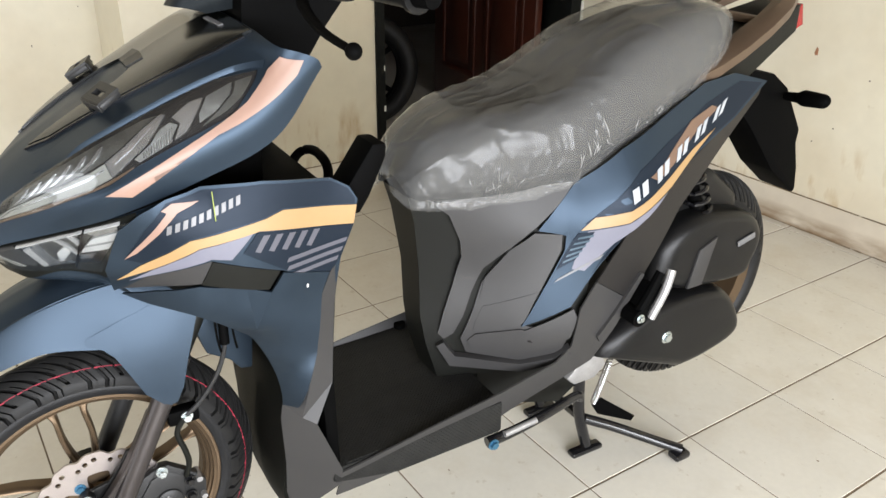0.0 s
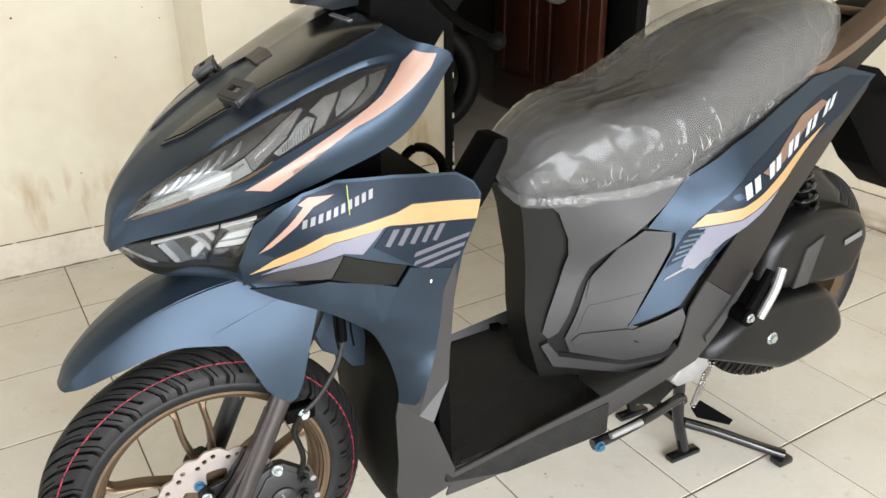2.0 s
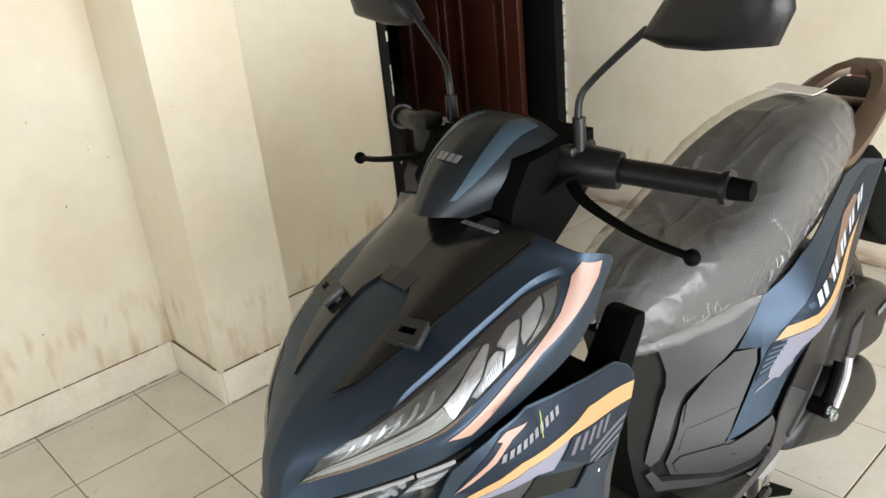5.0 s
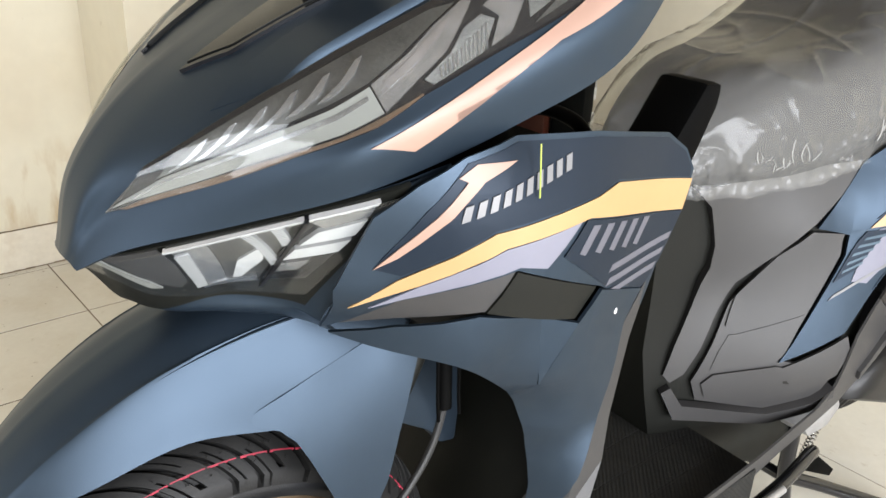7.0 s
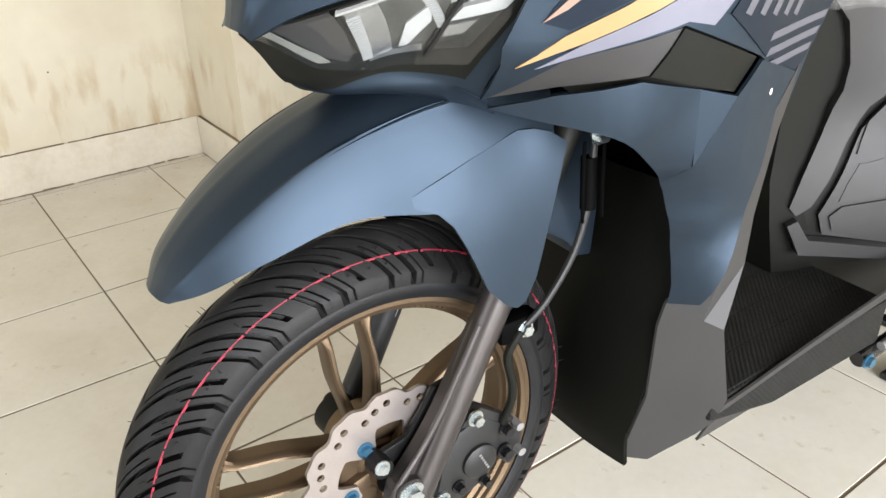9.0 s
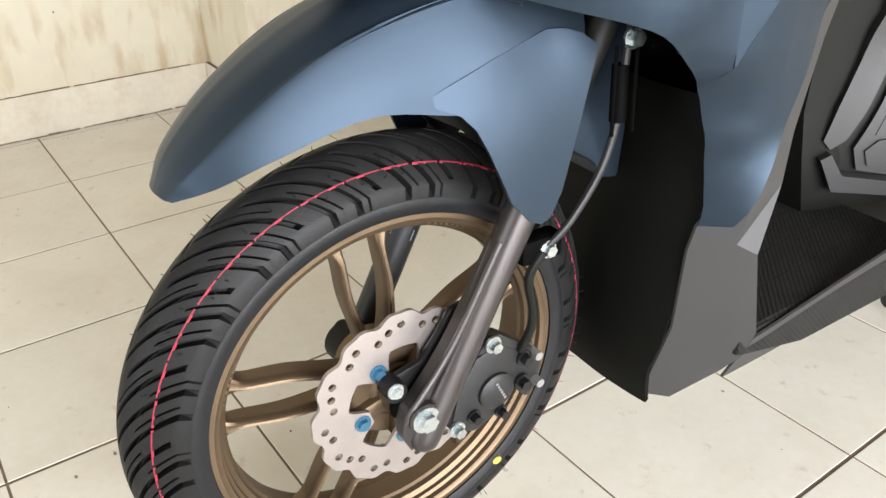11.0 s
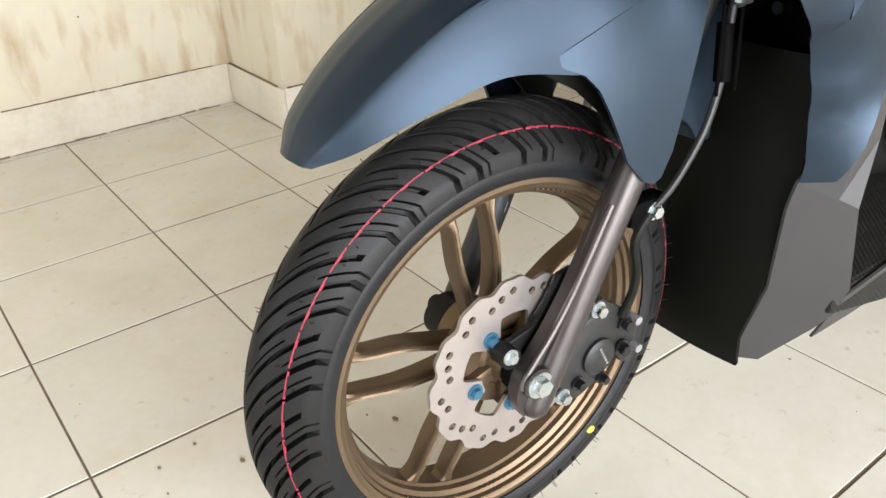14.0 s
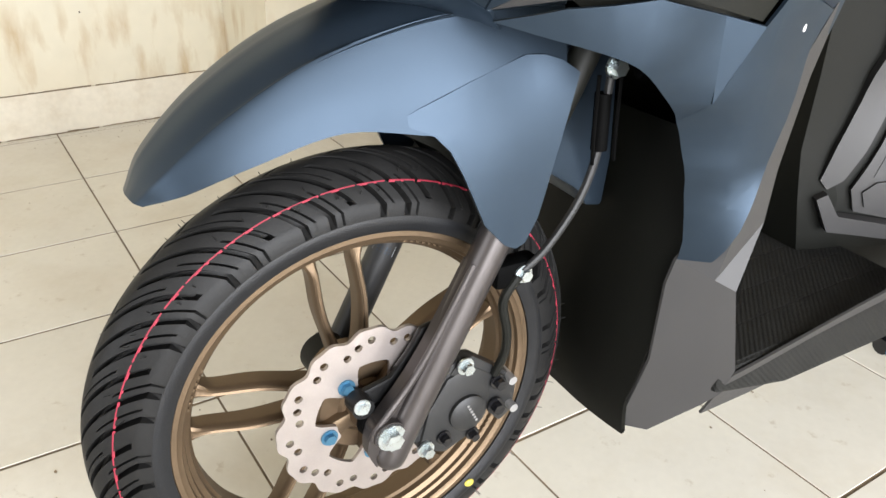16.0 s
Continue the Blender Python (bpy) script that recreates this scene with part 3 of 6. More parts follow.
structure("back_room_ceiling", (-5.5, 0.1, H), (X_WEST - 0.155, 4.3, H + 0.1), UNSEEN_DARK, "ceiling of the dim room behind the door", "ceiling")
structure("back_room_side_wall", (X_DOOR - 0.15, Y_NORTH + 0.155, 0), (X_DOOR - 0.05, 4.3, H), BACK_SHADE, "wall behind the door, colour darkened for the room's shade", "wall")
structure("back_room_near_wall", (X_WEST - 0.25, 0.2, 0), (X_WEST - 0.16, 1.60, H), BACK_SHADE, "wall beside the doorway, colour darkened for the room's shade", "wall")

# parked motorcycle seen in the dim room
bike = thing("parked_motorcycle", "dark motorcycle standing in the dim room behind the door", "motorcycle", m=pose(-3.2, 1.97, 0, 0, 0, 160))
for y in (0, 1.2):
    bm = bmesh.new()
    lathe(bm, [(0.045 * math.cos(a), 0.225 + 0.045 * math.sin(a)) for a in (2 * math.pi * k / 12 for k in range(12))], (0, y, 0.272), 40)
    w = part("wheel", bm, RUBBER, bike)
    bm = bmesh.new()
    lathe(bm, [(-0.02, 0.17), (0.02, 0.17), (0.02, 0.19), (-0.02, 0.19)], (0, y, 0.272), 40)
    for k in range(5):
        a = 2 * math.pi * k / 5
        rod(bm, (0, y, 0.272), (0, y + 0.18 * math.cos(a), 0.272 + 0.18 * math.sin(a)), 0.012, seg=8)
    part("rim", bm, BLACK, w)
bm = bmesh.new()
prism(bm, [(0.2, 0.35), (0.9, 0.3), (1.3, 0.62), (1.25, 0.8), (0.6, 0.78), (0.35, 1.0), (0.15, 0.95), (0.2, 0.6)], -0.09, 0.09, 0.03)
part("body", bm, BLACK, bike)
bm = bmesh.new()
prism(bm, [(-0.05, 0.62), (0.16, 0.5), (0.3, 0.85), (0.15, 0.95)], -0.11, 0.11, 0.03)
part("front_shield", bm, ALLOY, bike, "pale grey front shield")
bm = bmesh.new()
tube(bm, [(-0.33, 0.33, 1.02), (-0.1, 0.25, 1.0), (0.1, 0.25, 1.0), (0.33, 0.33, 1.02)], 0.014)
for s in (-0.07, 0.07):
    rod(bm, (s, 0, 0.27), (s, 0.22, 0.8), 0.018)
part("handlebar_and_fork", bm, BLACK, bike)

# window behind the camera, the source of light
win = thing("window_1", "wide clear window on the far side of the room", "window", kind="structure")
W0, W1, Z0, Z1 = -1.7, 1.8, 0.22, 2.05
WM = (W0 + W1) / 2
for lo, hi in (((X_EAST + 0.03, W0, Z0), (X_EAST + 0.09, W1, Z0 + 0.06)), ((X_EAST + 0.03, W0, Z1 - 0.06), (X_EAST + 0.09, W1, Z1)), ((X_EAST + 0.03, W0, Z0 + 0.0602), (X_EAST + 0.09, W0 + 0.06, Z1 - 0.0602)),
               ((X_EAST + 0.03, W1 - 0.06, Z0 + 0.0602), (X_EAST + 0.09, W1, Z1 - 0.0602)), ((X_EAST + 0.03, WM - 0.03, Z0 + 0.0602), (X_EAST + 0.09, WM + 0.03, Z1 - 0.0602))):
    part("window_frame", box(bmesh.new(), lo, hi, 0.004), WHITE, win)
for y0, y1 in ((W0 + 0.06, WM - 0.03), (WM + 0.03, W1 - 0.06)):
    pane = part("pane", box(bmesh.new(), (X_EAST + 0.055, y0, Z0 + 0.06), (X_EAST + 0.06, y1, Z1 - 0.06)), GLASS, win)
    pane.visible_shadow = False

# small marks on the walls and bits on the floor
MARK = material("dark_wall_mark", (0.06, 0.045, 0.035), 0.7, 0.0, 0.3, 60)
FLAKE = material("bare_brown_patch", (0.26, 0.12, 0.06), 0.8, 0.0, 0.3, 60)


def wall_mark(at, w, h, mat, axis, seed, label):
    rng = random.Random(seed)
    bm = bmesh.new()
    pts = [(math.cos(a) * w * rng.uniform(0.5, 1), math.sin(a) * h * rng.uniform(0.5, 1)) for a in (2 * math.pi * k / 9 for k in range(9))]
    side = Vector((0, 1, 0)) if axis == 0 else Vector((1, 0, 0))
    out = Vector((1, 0, 0)) if axis == 0 else Vector((0, -1, 0))
    rings(bm, [[Vector(at) + out * d + side * a + Vector((0, 0, b)) for a, b in pts] for d in (-0.002, 0.0012)])
    tagged(link("wall_mark", bm, mat), label, "wall mark", "", "structure")


wall_mark((X_WEST, 0.124, 1.105), 0.010, 0.005, MARK, 0, 1, "small dark plug hole in the wall")
wall_mark((X_WEST, 0.121, 1.028), 0.008, 0.004, MARK, 0, 2, "small dark plug hole in the wall")
wall_mark((-1.397, Y_NORTH, 0.607), 0.008, 0.020, FLAKE, 1, 3, "small flaked brown patch on the wall")
for k, (x, z) in enumerate(((-1.349, 0.314), (-1.284, 0.374), (-1.20, 0.55), (-1.05, 0.31), (-0.86, 0.42))):
    wall_mark((x, Y_NORTH, z), 0.004, 0.003, MARK, 1, 10 + k, "small dark speck on the wall")
rng = random.Random(31)
for k in range(14):
    wall_mark((X_WEST, rng.uniform(-0.5, 0.68), rng.uniform(0.15, 0.9)), rng.uniform(0.0015, 0.004), rng.uniform(0.0015, 0.006), MARK, 0, 40 + k, "small dark speck on the wall")
for x, y, d in ((-1.196, 0.310, 0.006), (-1.257, 0.115, 0.005), (-1.227, 0.285, 0.002), (-1.325, 0.079, 0.003)):
    rng = random.Random(x)
    bm = bmesh.new()
    rings(bm, [[Vector((x + math.cos(a) * d * k, y + math.sin(a) * d * 0.7 * k, z)) for a in (2 * math.pi * j / 5 for j in range(5))] for z, k in ((0.0003, 1.0), (0.0018, 0.8))])
    tagged(link("dry_crumb", bm, DIRT), "dry brown crumb lying on the tiles", "crumb", "crumbs on the floor")
bm = bmesh.new()
rng = random.Random(77)
for k in range(420):
    x, y = rng.uniform(X_WEST + 0.02, 0.3), rng.uniform(-0.6, Y_NORTH - 0.02)
    if k % 2:
        x, y = (X_WEST + 0.012 + abs(rng.gauss(0, 0.035)), rng.uniform(-0.6, 0.7)) if k % 4 == 1 else (rng.uniform(-2.2, -0.3), Y_NORTH - 0.012 - abs(rng.gauss(0, 0.05)))
    d = rng.uniform(0.0008, 0.0028) * (1.3 if rng.random() < 0.2 else 0.7)
    rings(bm, [[Vector((x + math.cos(a + k) * d * f, y + math.sin(a + k) * d * 0.6 * f, z)) for a in (2 * math.pi * j / 5 for j in range(5))] for z, f in ((0.0003, 1.0), (0.0010, 0.7))])
tagged(link("floor_dust", bm, DIRT), "fine brown dust and crumbs strewn over the tiles", "dust", "", "stuff")

# ---- the scooter; x to its left, y to its rear, z up, from the ground under the front axle ----
scooter = thing("scooter", "new matte blue motor scooter with orange graphics on its centre stand", "scooter", m=pose(-0.985, 0.286, 0, 0, 0, -3.5))
AX, R = 0.257, 0.248

# front wheel
wheel = part("front_wheel", lathe(bmesh.new(), [(-0.036, 0.02), (0.036, 0.02), (0.036, 0.026), (0.03, 0.034), (-0.03, 0.034), (-0.036, 0.026)], (0, 0, AX), 40), BRONZE, scooter, "bronze cast alloy wheel with a black tyre")


def crown(x):
    return 25 * x * x


def groove_depth(p, a):
    """Depth of the tread grooves in column p (in groove pitches) at a (0 middle, 1 shoulder)."""
    f, i = p % 1.0, int(p) % 3
    lo, hi = ((0.03, 1.01), (0.20, 1.01), (0.02, 0.93))[i]
    if f < 0.20 and lo < a < hi:
        return 0.0090
    lo, hi = ((0.50, 0.99), (0.10, 0.60), (0.68, 1.01))[i]
    if 0.62 < f < 0.72 and lo < a < hi:
        return 0.0050
    return 0.0


def tyre_mesh(bm, c, radius, half, seg, across, pitches):
    right = [(-half - 0.0018, radius - 0.048), (-half - 0.0012, radius - 0.055), (-half + 0.003, radius - 0.063), (-half + 0.008, radius - 0.068), (-half + 0.012, radius - 0.073)]
    vs = []
    for s in range(seg):
        lp = []
        for x, r in reversed(right):
            lp.append((x, r, 1.0))
        for k in range(across + 1):
            w = -1 + 2 * k / across
            p = s * pitches / seg + (0.5 if w < 0 else 0)
            x, d = half * w, groove_depth(p, abs(w))
            lean = math.hypot(50 * x, 1)
            lp.append((x - d * 50 * x / lean, radius - crown(x) - d / lean, abs(w)))
        for x, r in right:
            lp.append((-x, r, 1.0))
        ring = []
        for x, r, a in lp:
            q = 2 * math.pi * s / seg - (3.3 * a - 0.5 * a * a) * 2 * math.pi / pitches
            ring.append(bm.verts.new((c[0] + x, c[1] + r * math.cos(q), c[2] + r * math.sin(q))))
        vs.append(ring)
    for i in range(seg):
        a, b = vs[i], vs[(i + 1) % seg]
        for j in range(len(a)):
            bm.faces.new((a[j], b[j], b[(j + 1) % len(a)], a[(j + 1) % len(a)]))
    return bm


HALF = 0.0385
tyre = part("tyre", tyre_mesh(bmesh.new(), (0, 0, AX), R, HALF, 1008, 40, 56), RUBBER, wheel, "new black tyre with slanting grooves", 28)
bm = bmesh.new()
def on_tread(x, q, up):
    r = R - crown(x) + up
    return Vector((x, r * math.cos(q), AX + r * math.sin(q)))


rng = random.Random(12)
q = 0.0
while q < 2 * math.pi:
    e = q + rng.uniform(0.10, 0.21)
    n = 8
    wide = rng.uniform(0.00018, 0.00032)
    rings(bm, [[on_tread(0.0285 + dx * wide, q + (e - q) * k / n, up) for dx, up in ((-1, 0.0003), (1, 0.0003), (1, -0.001), (-1, -0.001))] for k in range(n + 1)])
    q = e + rng.uniform(0.006, 0.018)
tagged(part("red_line", bm, RED, wheel), "thin broken red line round the tread", kind="stuff")
bm = bmesh.new()
for sgn in (-1, 1):
    for k in range(2):
        lathe(bm, [(sgn * (HALF - 0.003 - 0.005 * k) + 0.0007 * a, R - 0.063 - 0.005 * k + 0.0007 * b) for a, b in ((-1, -1), (1, -1), (1, 1), (-1, 1))], (0, 0, AX), 120)
part("bead_ring", bm, SIDEWALL, wheel)
for sgn in (-1, 1):
    bm = lathe(bmesh.new(), [(sgn * (HALF + a), R - b) for a, b in ((-0.0008, 0.0465), (0.0016, 0.0485), (0.0024, 0.052), (0.0020, 0.057), (-0.0010, 0.064), (-0.004, 0.064))], (0, 0, AX), 120, False)
    part("sidewall", bm, SIDEWALL, wheel, "smooth tyre sidewall")
rng = random.Random(8)
bm = bmesh.new()
for k in range(150):
    q = 2 * math.pi * (k // 2) / 75 + rng.uniform(-0.02, 0.02)
    w = rng.choice((-0.85, -0.62, 0.62, 0.85)) * HALF
    r0 = R - crown(w)
    p = Vector((w, math.cos(q) * r0, AX + math.sin(q) * r0))
    tip = p + Vector((w * 0.12, math.cos(q) * 0.006, math.sin(q) * 0.006)) + Vector([rng.uniform(-0.0015, 0.0015) for _ in range(3)])
    rod(bm, p, tip, 0.0004, 0.0003, 4)
tagged(part("moulding_hairs", bm, RUBBER, wheel), kind="stuff")
bm = bmesh.new()
q = radians(-52)
bmesh.ops.create_uvsphere(bm, u_segments=12, v_segments=6, radius=1, matrix=Matrix.Translation((HALF + 0.0015, math.cos(q) * (R - 0.056), AX + math.sin(q) * (R - 0.056))) @ Matrix.Diagonal((0.0025, 0.006, 0.005, 1)))
part("paint_dot", bm, YELLOW, wheel, "yellow paint dot")
wheel.location = (0, 0.005, 0)
# rim
bm = bmesh.new()
half = [(0.036, 0.1785), (0.036, 0.183), (0.0335, 0.1855), (0.031, 0.186), (0.028, 0.175)]
inner = [(0.0345, 0.1765), (0.0335, 0.1735), (0.0285, 0.1725), (0.0265, 0.1695), (0.0225, 0.1685), (0.0195, 0.1640), (0.0135, 0.1630), (0.0110, 0.1605)]
lathe(bm, [(-x, r) for x, r in half] + half[::-1] + inner + [(-x, r) for x, r in inner[::-1]], (0, 0, AX), 120)
rim = part("rim", bm, BRONZE, wheel, "bronze rim with a stepped lip", 25)
# raised casting marks inside the rim
bm = bmesh.new()
rng = random.Random(5)
for q0 in (62, 150, 228, 262, 318):
    for k in range(7):
        q = radians(q0 + 2.2 * k)
        m4 = Matrix.Translation((0, math.cos(q) * 0.1685, AX + math.sin(q) * 0.1685)) @ Matrix.Rotation(q, 4, "X")
        box(bm, (0.0215, -0.0003, -0.0013 - 0.0006 * rng.random()), (0.0265, 0.0015, 0.0013), 0, m4)
tagged(part("casting_mark", bm, BRONZE, rim), kind="stuff")
bm = bmesh.new()
q = radians(250)
rod(bm, (0, math.cos(q) * 0.163, AX + math.sin(q) * 0.163), (0, math.cos(q) * 0.130, AX + math.sin(q) * 0.130), 0.004, 0.0035, 10)
part("valve", bm, BLACK, rim, "black tyre valve")


def spoke(bm, a_hub, a_bend, a_rim):
    pts = []
    for r, a, wd in ((0.03, a_hub, 0.017), (0.066, a_bend, 0.0105), (0.105, a_bend * 0.6 + a_rim * 0.4, 0.0095), (0.142, a_rim, 0.0095), (0.156, a_rim, 0.014), (0.1665, a_rim, 0.028)):
        q = radians(a)
        pts.append((Vector((0, math.cos(q) * r, AX + math.sin(q) * r)), wd))
    line = catmull([p for p, wd in pts], 5)
    wide = catmull([(wd, 0, 0) for p, wd in pts], 5)
    loops = []
    last = len(line) - 1
    for i, p in enumerate(line):
        t = (line[min(i + 1, last)] - line[max(i - 1, 0)]).normalized()
        nrm = Vector((0, -t.z, t.y))
        f = 5 * i / last
        d, c, wd = 0.013 - 0.001 * f, 0.006 - 0.001 * f, wide[i].x
        prof = [(c - d, -0.5), (c + d * 0.30, -0.5), (c + d * 0.80, -0.42), (c + d, -0.24), (c + d * 0.92, 0.0), (c + d, 0.24), (c + d * 0.80, 0.42), (c + d * 0.30, 0.5), (c - d, 0.5)]
        loops.append([p + Vector((x, 0, 0)) + nrm * (wd * w) for x, w in prof])
    return rings(bm, loops)


for k in range(5):
    c = 97 + 72 * k
    for sgn in (-1, 1):
        part("spoke", spoke(bmesh.new(), c + 16 * sgn, c + 13.5 * sgn, c + 8.2 * sgn), BRONZE, wheel)
bm = bmesh.new()
lathe(bm, [(-0.03, 0.012), (0.052, 0.012), (0.052, 0.019), (0.034, 0.024), (0.036, 0.027), (0.033, 0.030), (0.034, 0.048), (0.024, 0.055), (0.012, 0.050), (0.0, 0.036), (-0.03, 0.036)], (0, 0, AX), 40)
for k in range(5):
    q = radians(124 + 72 * k)
    m4 = Matrix.Translation((0, 0, AX)) @ Matrix.Rotation(q, 4, "X")
    box(bm, (0.012, 0.015, -0.009), (0.0425, 0.053, 0.009), 0.004, m4)
part("hub", bm, BRONZE, wheel)
# brake disc: wavy edge, drilled holes, five open windows
bm = bmesh.new()


def loop_edges(bm, pts):
    vs = [bm.verts.new((0, y, z)) for y, z in pts]
    return [bm.edges.new((vs[i], vs[(i + 1) % len(vs)])) for i in range(len(vs))]


def disc_edge(q):
    """Outer radius of the disc: twelve shallow scallops."""
    return 0.0925 + 0.0030 * math.cos(12 * q) - 0.0014 * math.cos(24 * q)


es = loop_edges(bm, [(disc_edge(q) * math.cos(q), disc_edge(q) * math.sin(q)) for q in (2 * math.pi * k / 192 for k in range(192))])
for k in range(6):
    for turn, rr in ((0, 0.0825), (9.5, 0.0785), (19, 0.0735), (34, 0.0825), (43.5, 0.0775)):
        q = radians(90 + 60 * k + turn)
        es += loop_edges(bm, [(rr * math.cos(q) + 0.0040 * math.cos(a), rr * math.sin(q) + 0.0040 * math.sin(a)) for a in (2 * math.pi * j / 12 for j in range(12))])


def inside(q):
    """Inner edge of the disc: five ears for the bolts with round windows between."""
    d = abs((math.degrees(q) - 124 + 36) % 72 - 36)
    t = min(1.0, max(0.0, (d - 10) / 12))
    return 0.0365 + 0.0215 * t * t * (3 - 2 * t)


es += loop_edges(bm, [(inside(q) * math.cos(q), inside(q) * math.sin(q)) for q in (2 * math.pi * j / 144 for j in range(144))])
bmesh.ops.triangle_fill(bm, use_beauty=True, use_dissolve=False, edges=es)
fs = bm.faces[:]
ext = bmesh.ops.extrude_face_region(bm, geom=fs)
bmesh.ops.translate(bm, vec=(0.004, 0, 0), verts=[g for g in ext["geom"] if isinstance(g, bmesh.types.BMVert)])
bmesh.ops.translate(bm, vec=(0.043, 0, AX), verts=bm.verts)
disc = part("brake_disc", bm, STEEL, wheel, "drilled wave-edged steel brake disc", 20)
for k in range(5):
    q = radians(124 + 72 * k)
    bm = hexbolt(bmesh.new(), (0.047, 0.0465 * math.cos(q), AX + 0.0465 * math.sin(q)), 0.0058, 0.006)
    part("disc_bolt", bm, BLUEBOLT, disc, "blue-tinted bolt")

# fork legs, axle, caliper, hose
RAKE = Vector((0, 0.447, 0.894))
for sgn in (1, -1):
    base = Vector((0.074 * sgn, 0.004, AX - 0.042))
    bm = bmesh.new()
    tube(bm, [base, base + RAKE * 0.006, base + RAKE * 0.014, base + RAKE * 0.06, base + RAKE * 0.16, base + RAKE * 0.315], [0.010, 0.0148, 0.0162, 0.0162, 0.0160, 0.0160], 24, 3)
    # near leg takes the fork grey, far leg the satin black trim
    leg = part("fork_leg", bm, FORK if sgn > 0 else TRIM, scooter, "painted fork leg, grey on the near side, black on the far side")
    bm = bmesh.new()
    rod(bm, base + RAKE * 0.30, base + RAKE * 0.42, 0.013)
    part("fork_tube", bm, DARKGREY, leg)
    if sgn > 0:
        ahead = Vector((0, -0.894, 0.447))
        edge = [base + RAKE * u + ahead * d for u, d in ((0.215, 0.0145), (0.165, 0.0155), (0.120, 0.0175), (0.085, 0.0225), (0.058, 0.029), (0.034, 0.0335), (0.012, 0.026), (-0.002, 0.010))]
        edge = catmull(edge, 4)
        bm = bmesh.new()
        prism(bm, [(p.y, p.z) for p in edge] + [((base + RAKE * u).y, (base + RAKE * u).z) for u in (0.02, 0.215)], 0.064, 0.078)
        part("lug", bm, FORK, leg)
        bm = bmesh.new()
        tube(bm, [p + Vector((0.0055, 0, 0)) - ahead * 0.002 for p in edge[:22]], 0.0036, 10, 1)
        part("lug_rib", bm, FORK, leg)
        bm = bmesh.new()
        rod(bm, (0.062, 0.005, AX), (0.0855, 0.005, AX), 0.0165, 0.0155, 28)
        part("axle_boss", bm, FORK, leg)
    else:
        bm = bmesh.new()
        facing = Vector((0.80, -0.60, 0.0)).normalized()
        across = RAKE.cross(facing).normalized()
        strip = lambda u, lift: [base + RAKE * u + (facing * math.cos(a) + across * math.sin(a)) * (0.0160 + lift) for a in (-0.75, -0.45, -0.15, 0.15, 0.45, 0.75)]
        rings(bm, [strip(0.160, 0.0003), strip(0.172, 0.0003)])
        sticker = part("sticker", bm, LABEL, leg, "small pale sticker with a dark print")
        bm = bmesh.new()
        for u in (0.1625, 0.166, 0.1685):
            rings(bm, [strip(u, 0.0006)[1:5], strip(u + 0.0011, 0.0006)[1:5]])
        tagged(part("print_bars", bm, BLUE, sticker), kind="stuff")
bm = hexbolt(bmesh.new(), (0.0857, 0.005, AX), 0.0095, 0.010)
rod(bm, (0.05, 0.005, AX), (0.0857, 0.005, AX), 0.012)
part("axle_bolt", bm, ZINC, scooter, "zinc plated axle bolt")
bm = bmesh.new()
rod(bm, (0.0525, 0.005, AX), (0.062, 0.005, AX), 0.0165)
rod(bm, (0.056, 0.005, AX), (0.064, 0.005, AX), 0.021, 0.019)
part("axle_spacer", bm, BLACK, scooter)
bm = bmesh.new()
rod(bm, (-0.088, 0.005, AX), (-0.05, 0.005, AX), 0.009)
part("axle_end", bm, DARKGREY, scooter)
bm = bmesh.new()
rod(bm, (0.004, 0.0, AX), (0.020, 0.0, AX), 0.053, 0.050, 40)
part("hub_flange", bm, BRONZE, wheel)
bm = bmesh.new()
rod(bm, (-0.058, -0.004, AX + 0.006), (-0.034, -0.004, AX + 0.006), 0.024, 0.022, 24)
part("hub_cover", bm, DARKGREY, scooter, "dark cover on the far side of the hub")
bm = bmesh.new()
prism(bm, [(0.045, 0.205), (0.075, 0.190), (0.11, 0.205), (0.125, 0.235), (0.128, 0.272), (0.10, 0.292), (0.075, 0.282), (0.055, 0.25)], 0.034, 0.066, 0.006)
prism(bm, [(0.03, 0.225), (0.06, 0.20), (0.105, 0.285), (0.09, 0.30), (0.06, 0.285)], 0.052, 0.062, 0.003)
caliper = part("brake_caliper", bm, TRIM, scooter, "black brake caliper")
bm = bmesh.new()
prism(bm, [(0.078, 0.284), (0.090, 0.302), (0.104, 0.300), (0.150, 0.264), (0.158, 0.248), (0.155, 0.216), (0.140, 0.205), (0.124, 0.225), (0.118, 0.255)], 0.048, 0.064, 0.004)
part("caliper_bracket", bm, TRIM, caliper)
bm = bmesh.new()
prism(bm, [(-0.016, 0.292), (0.000, 0.296), (0.018, 0.300), (0.036, 0.322), (0.050, 0.345), (0.066, 0.348), (0.052, 0.300), (0.026, 0.246), (0.012, 0.250), (-0.012, 0.274)], 0.0515, 0.0585, 0.002)
part("mounting_plate", bm, ENGINE, caliper)
bm = bmesh.new()
rod(bm, (0.052, -0.014, 0.284), (0.070, -0.014, 0.284), 0.0115, 0.0105, 20)
sensor = part("speed_sensor", bm, ENGINE, caliper, "black wheel speed sensor")
part("sensor_bolt", hexbolt(bmesh.new(), (0.070, -0.016, 0.288), 0.0055, 0.006), ZINC, sensor, "zinc bolt")
for y, z in ((0.146, 0.262), (0.150, 0.226)):
    bm = bmesh.new()
    rod(bm, (0.045, y, z), (0.074, y, z), 0.0052, 0.0048, 12)
    part("guide_pin", bm, ALLOY, caliper, "bright guide pin")
bm = bmesh.new()
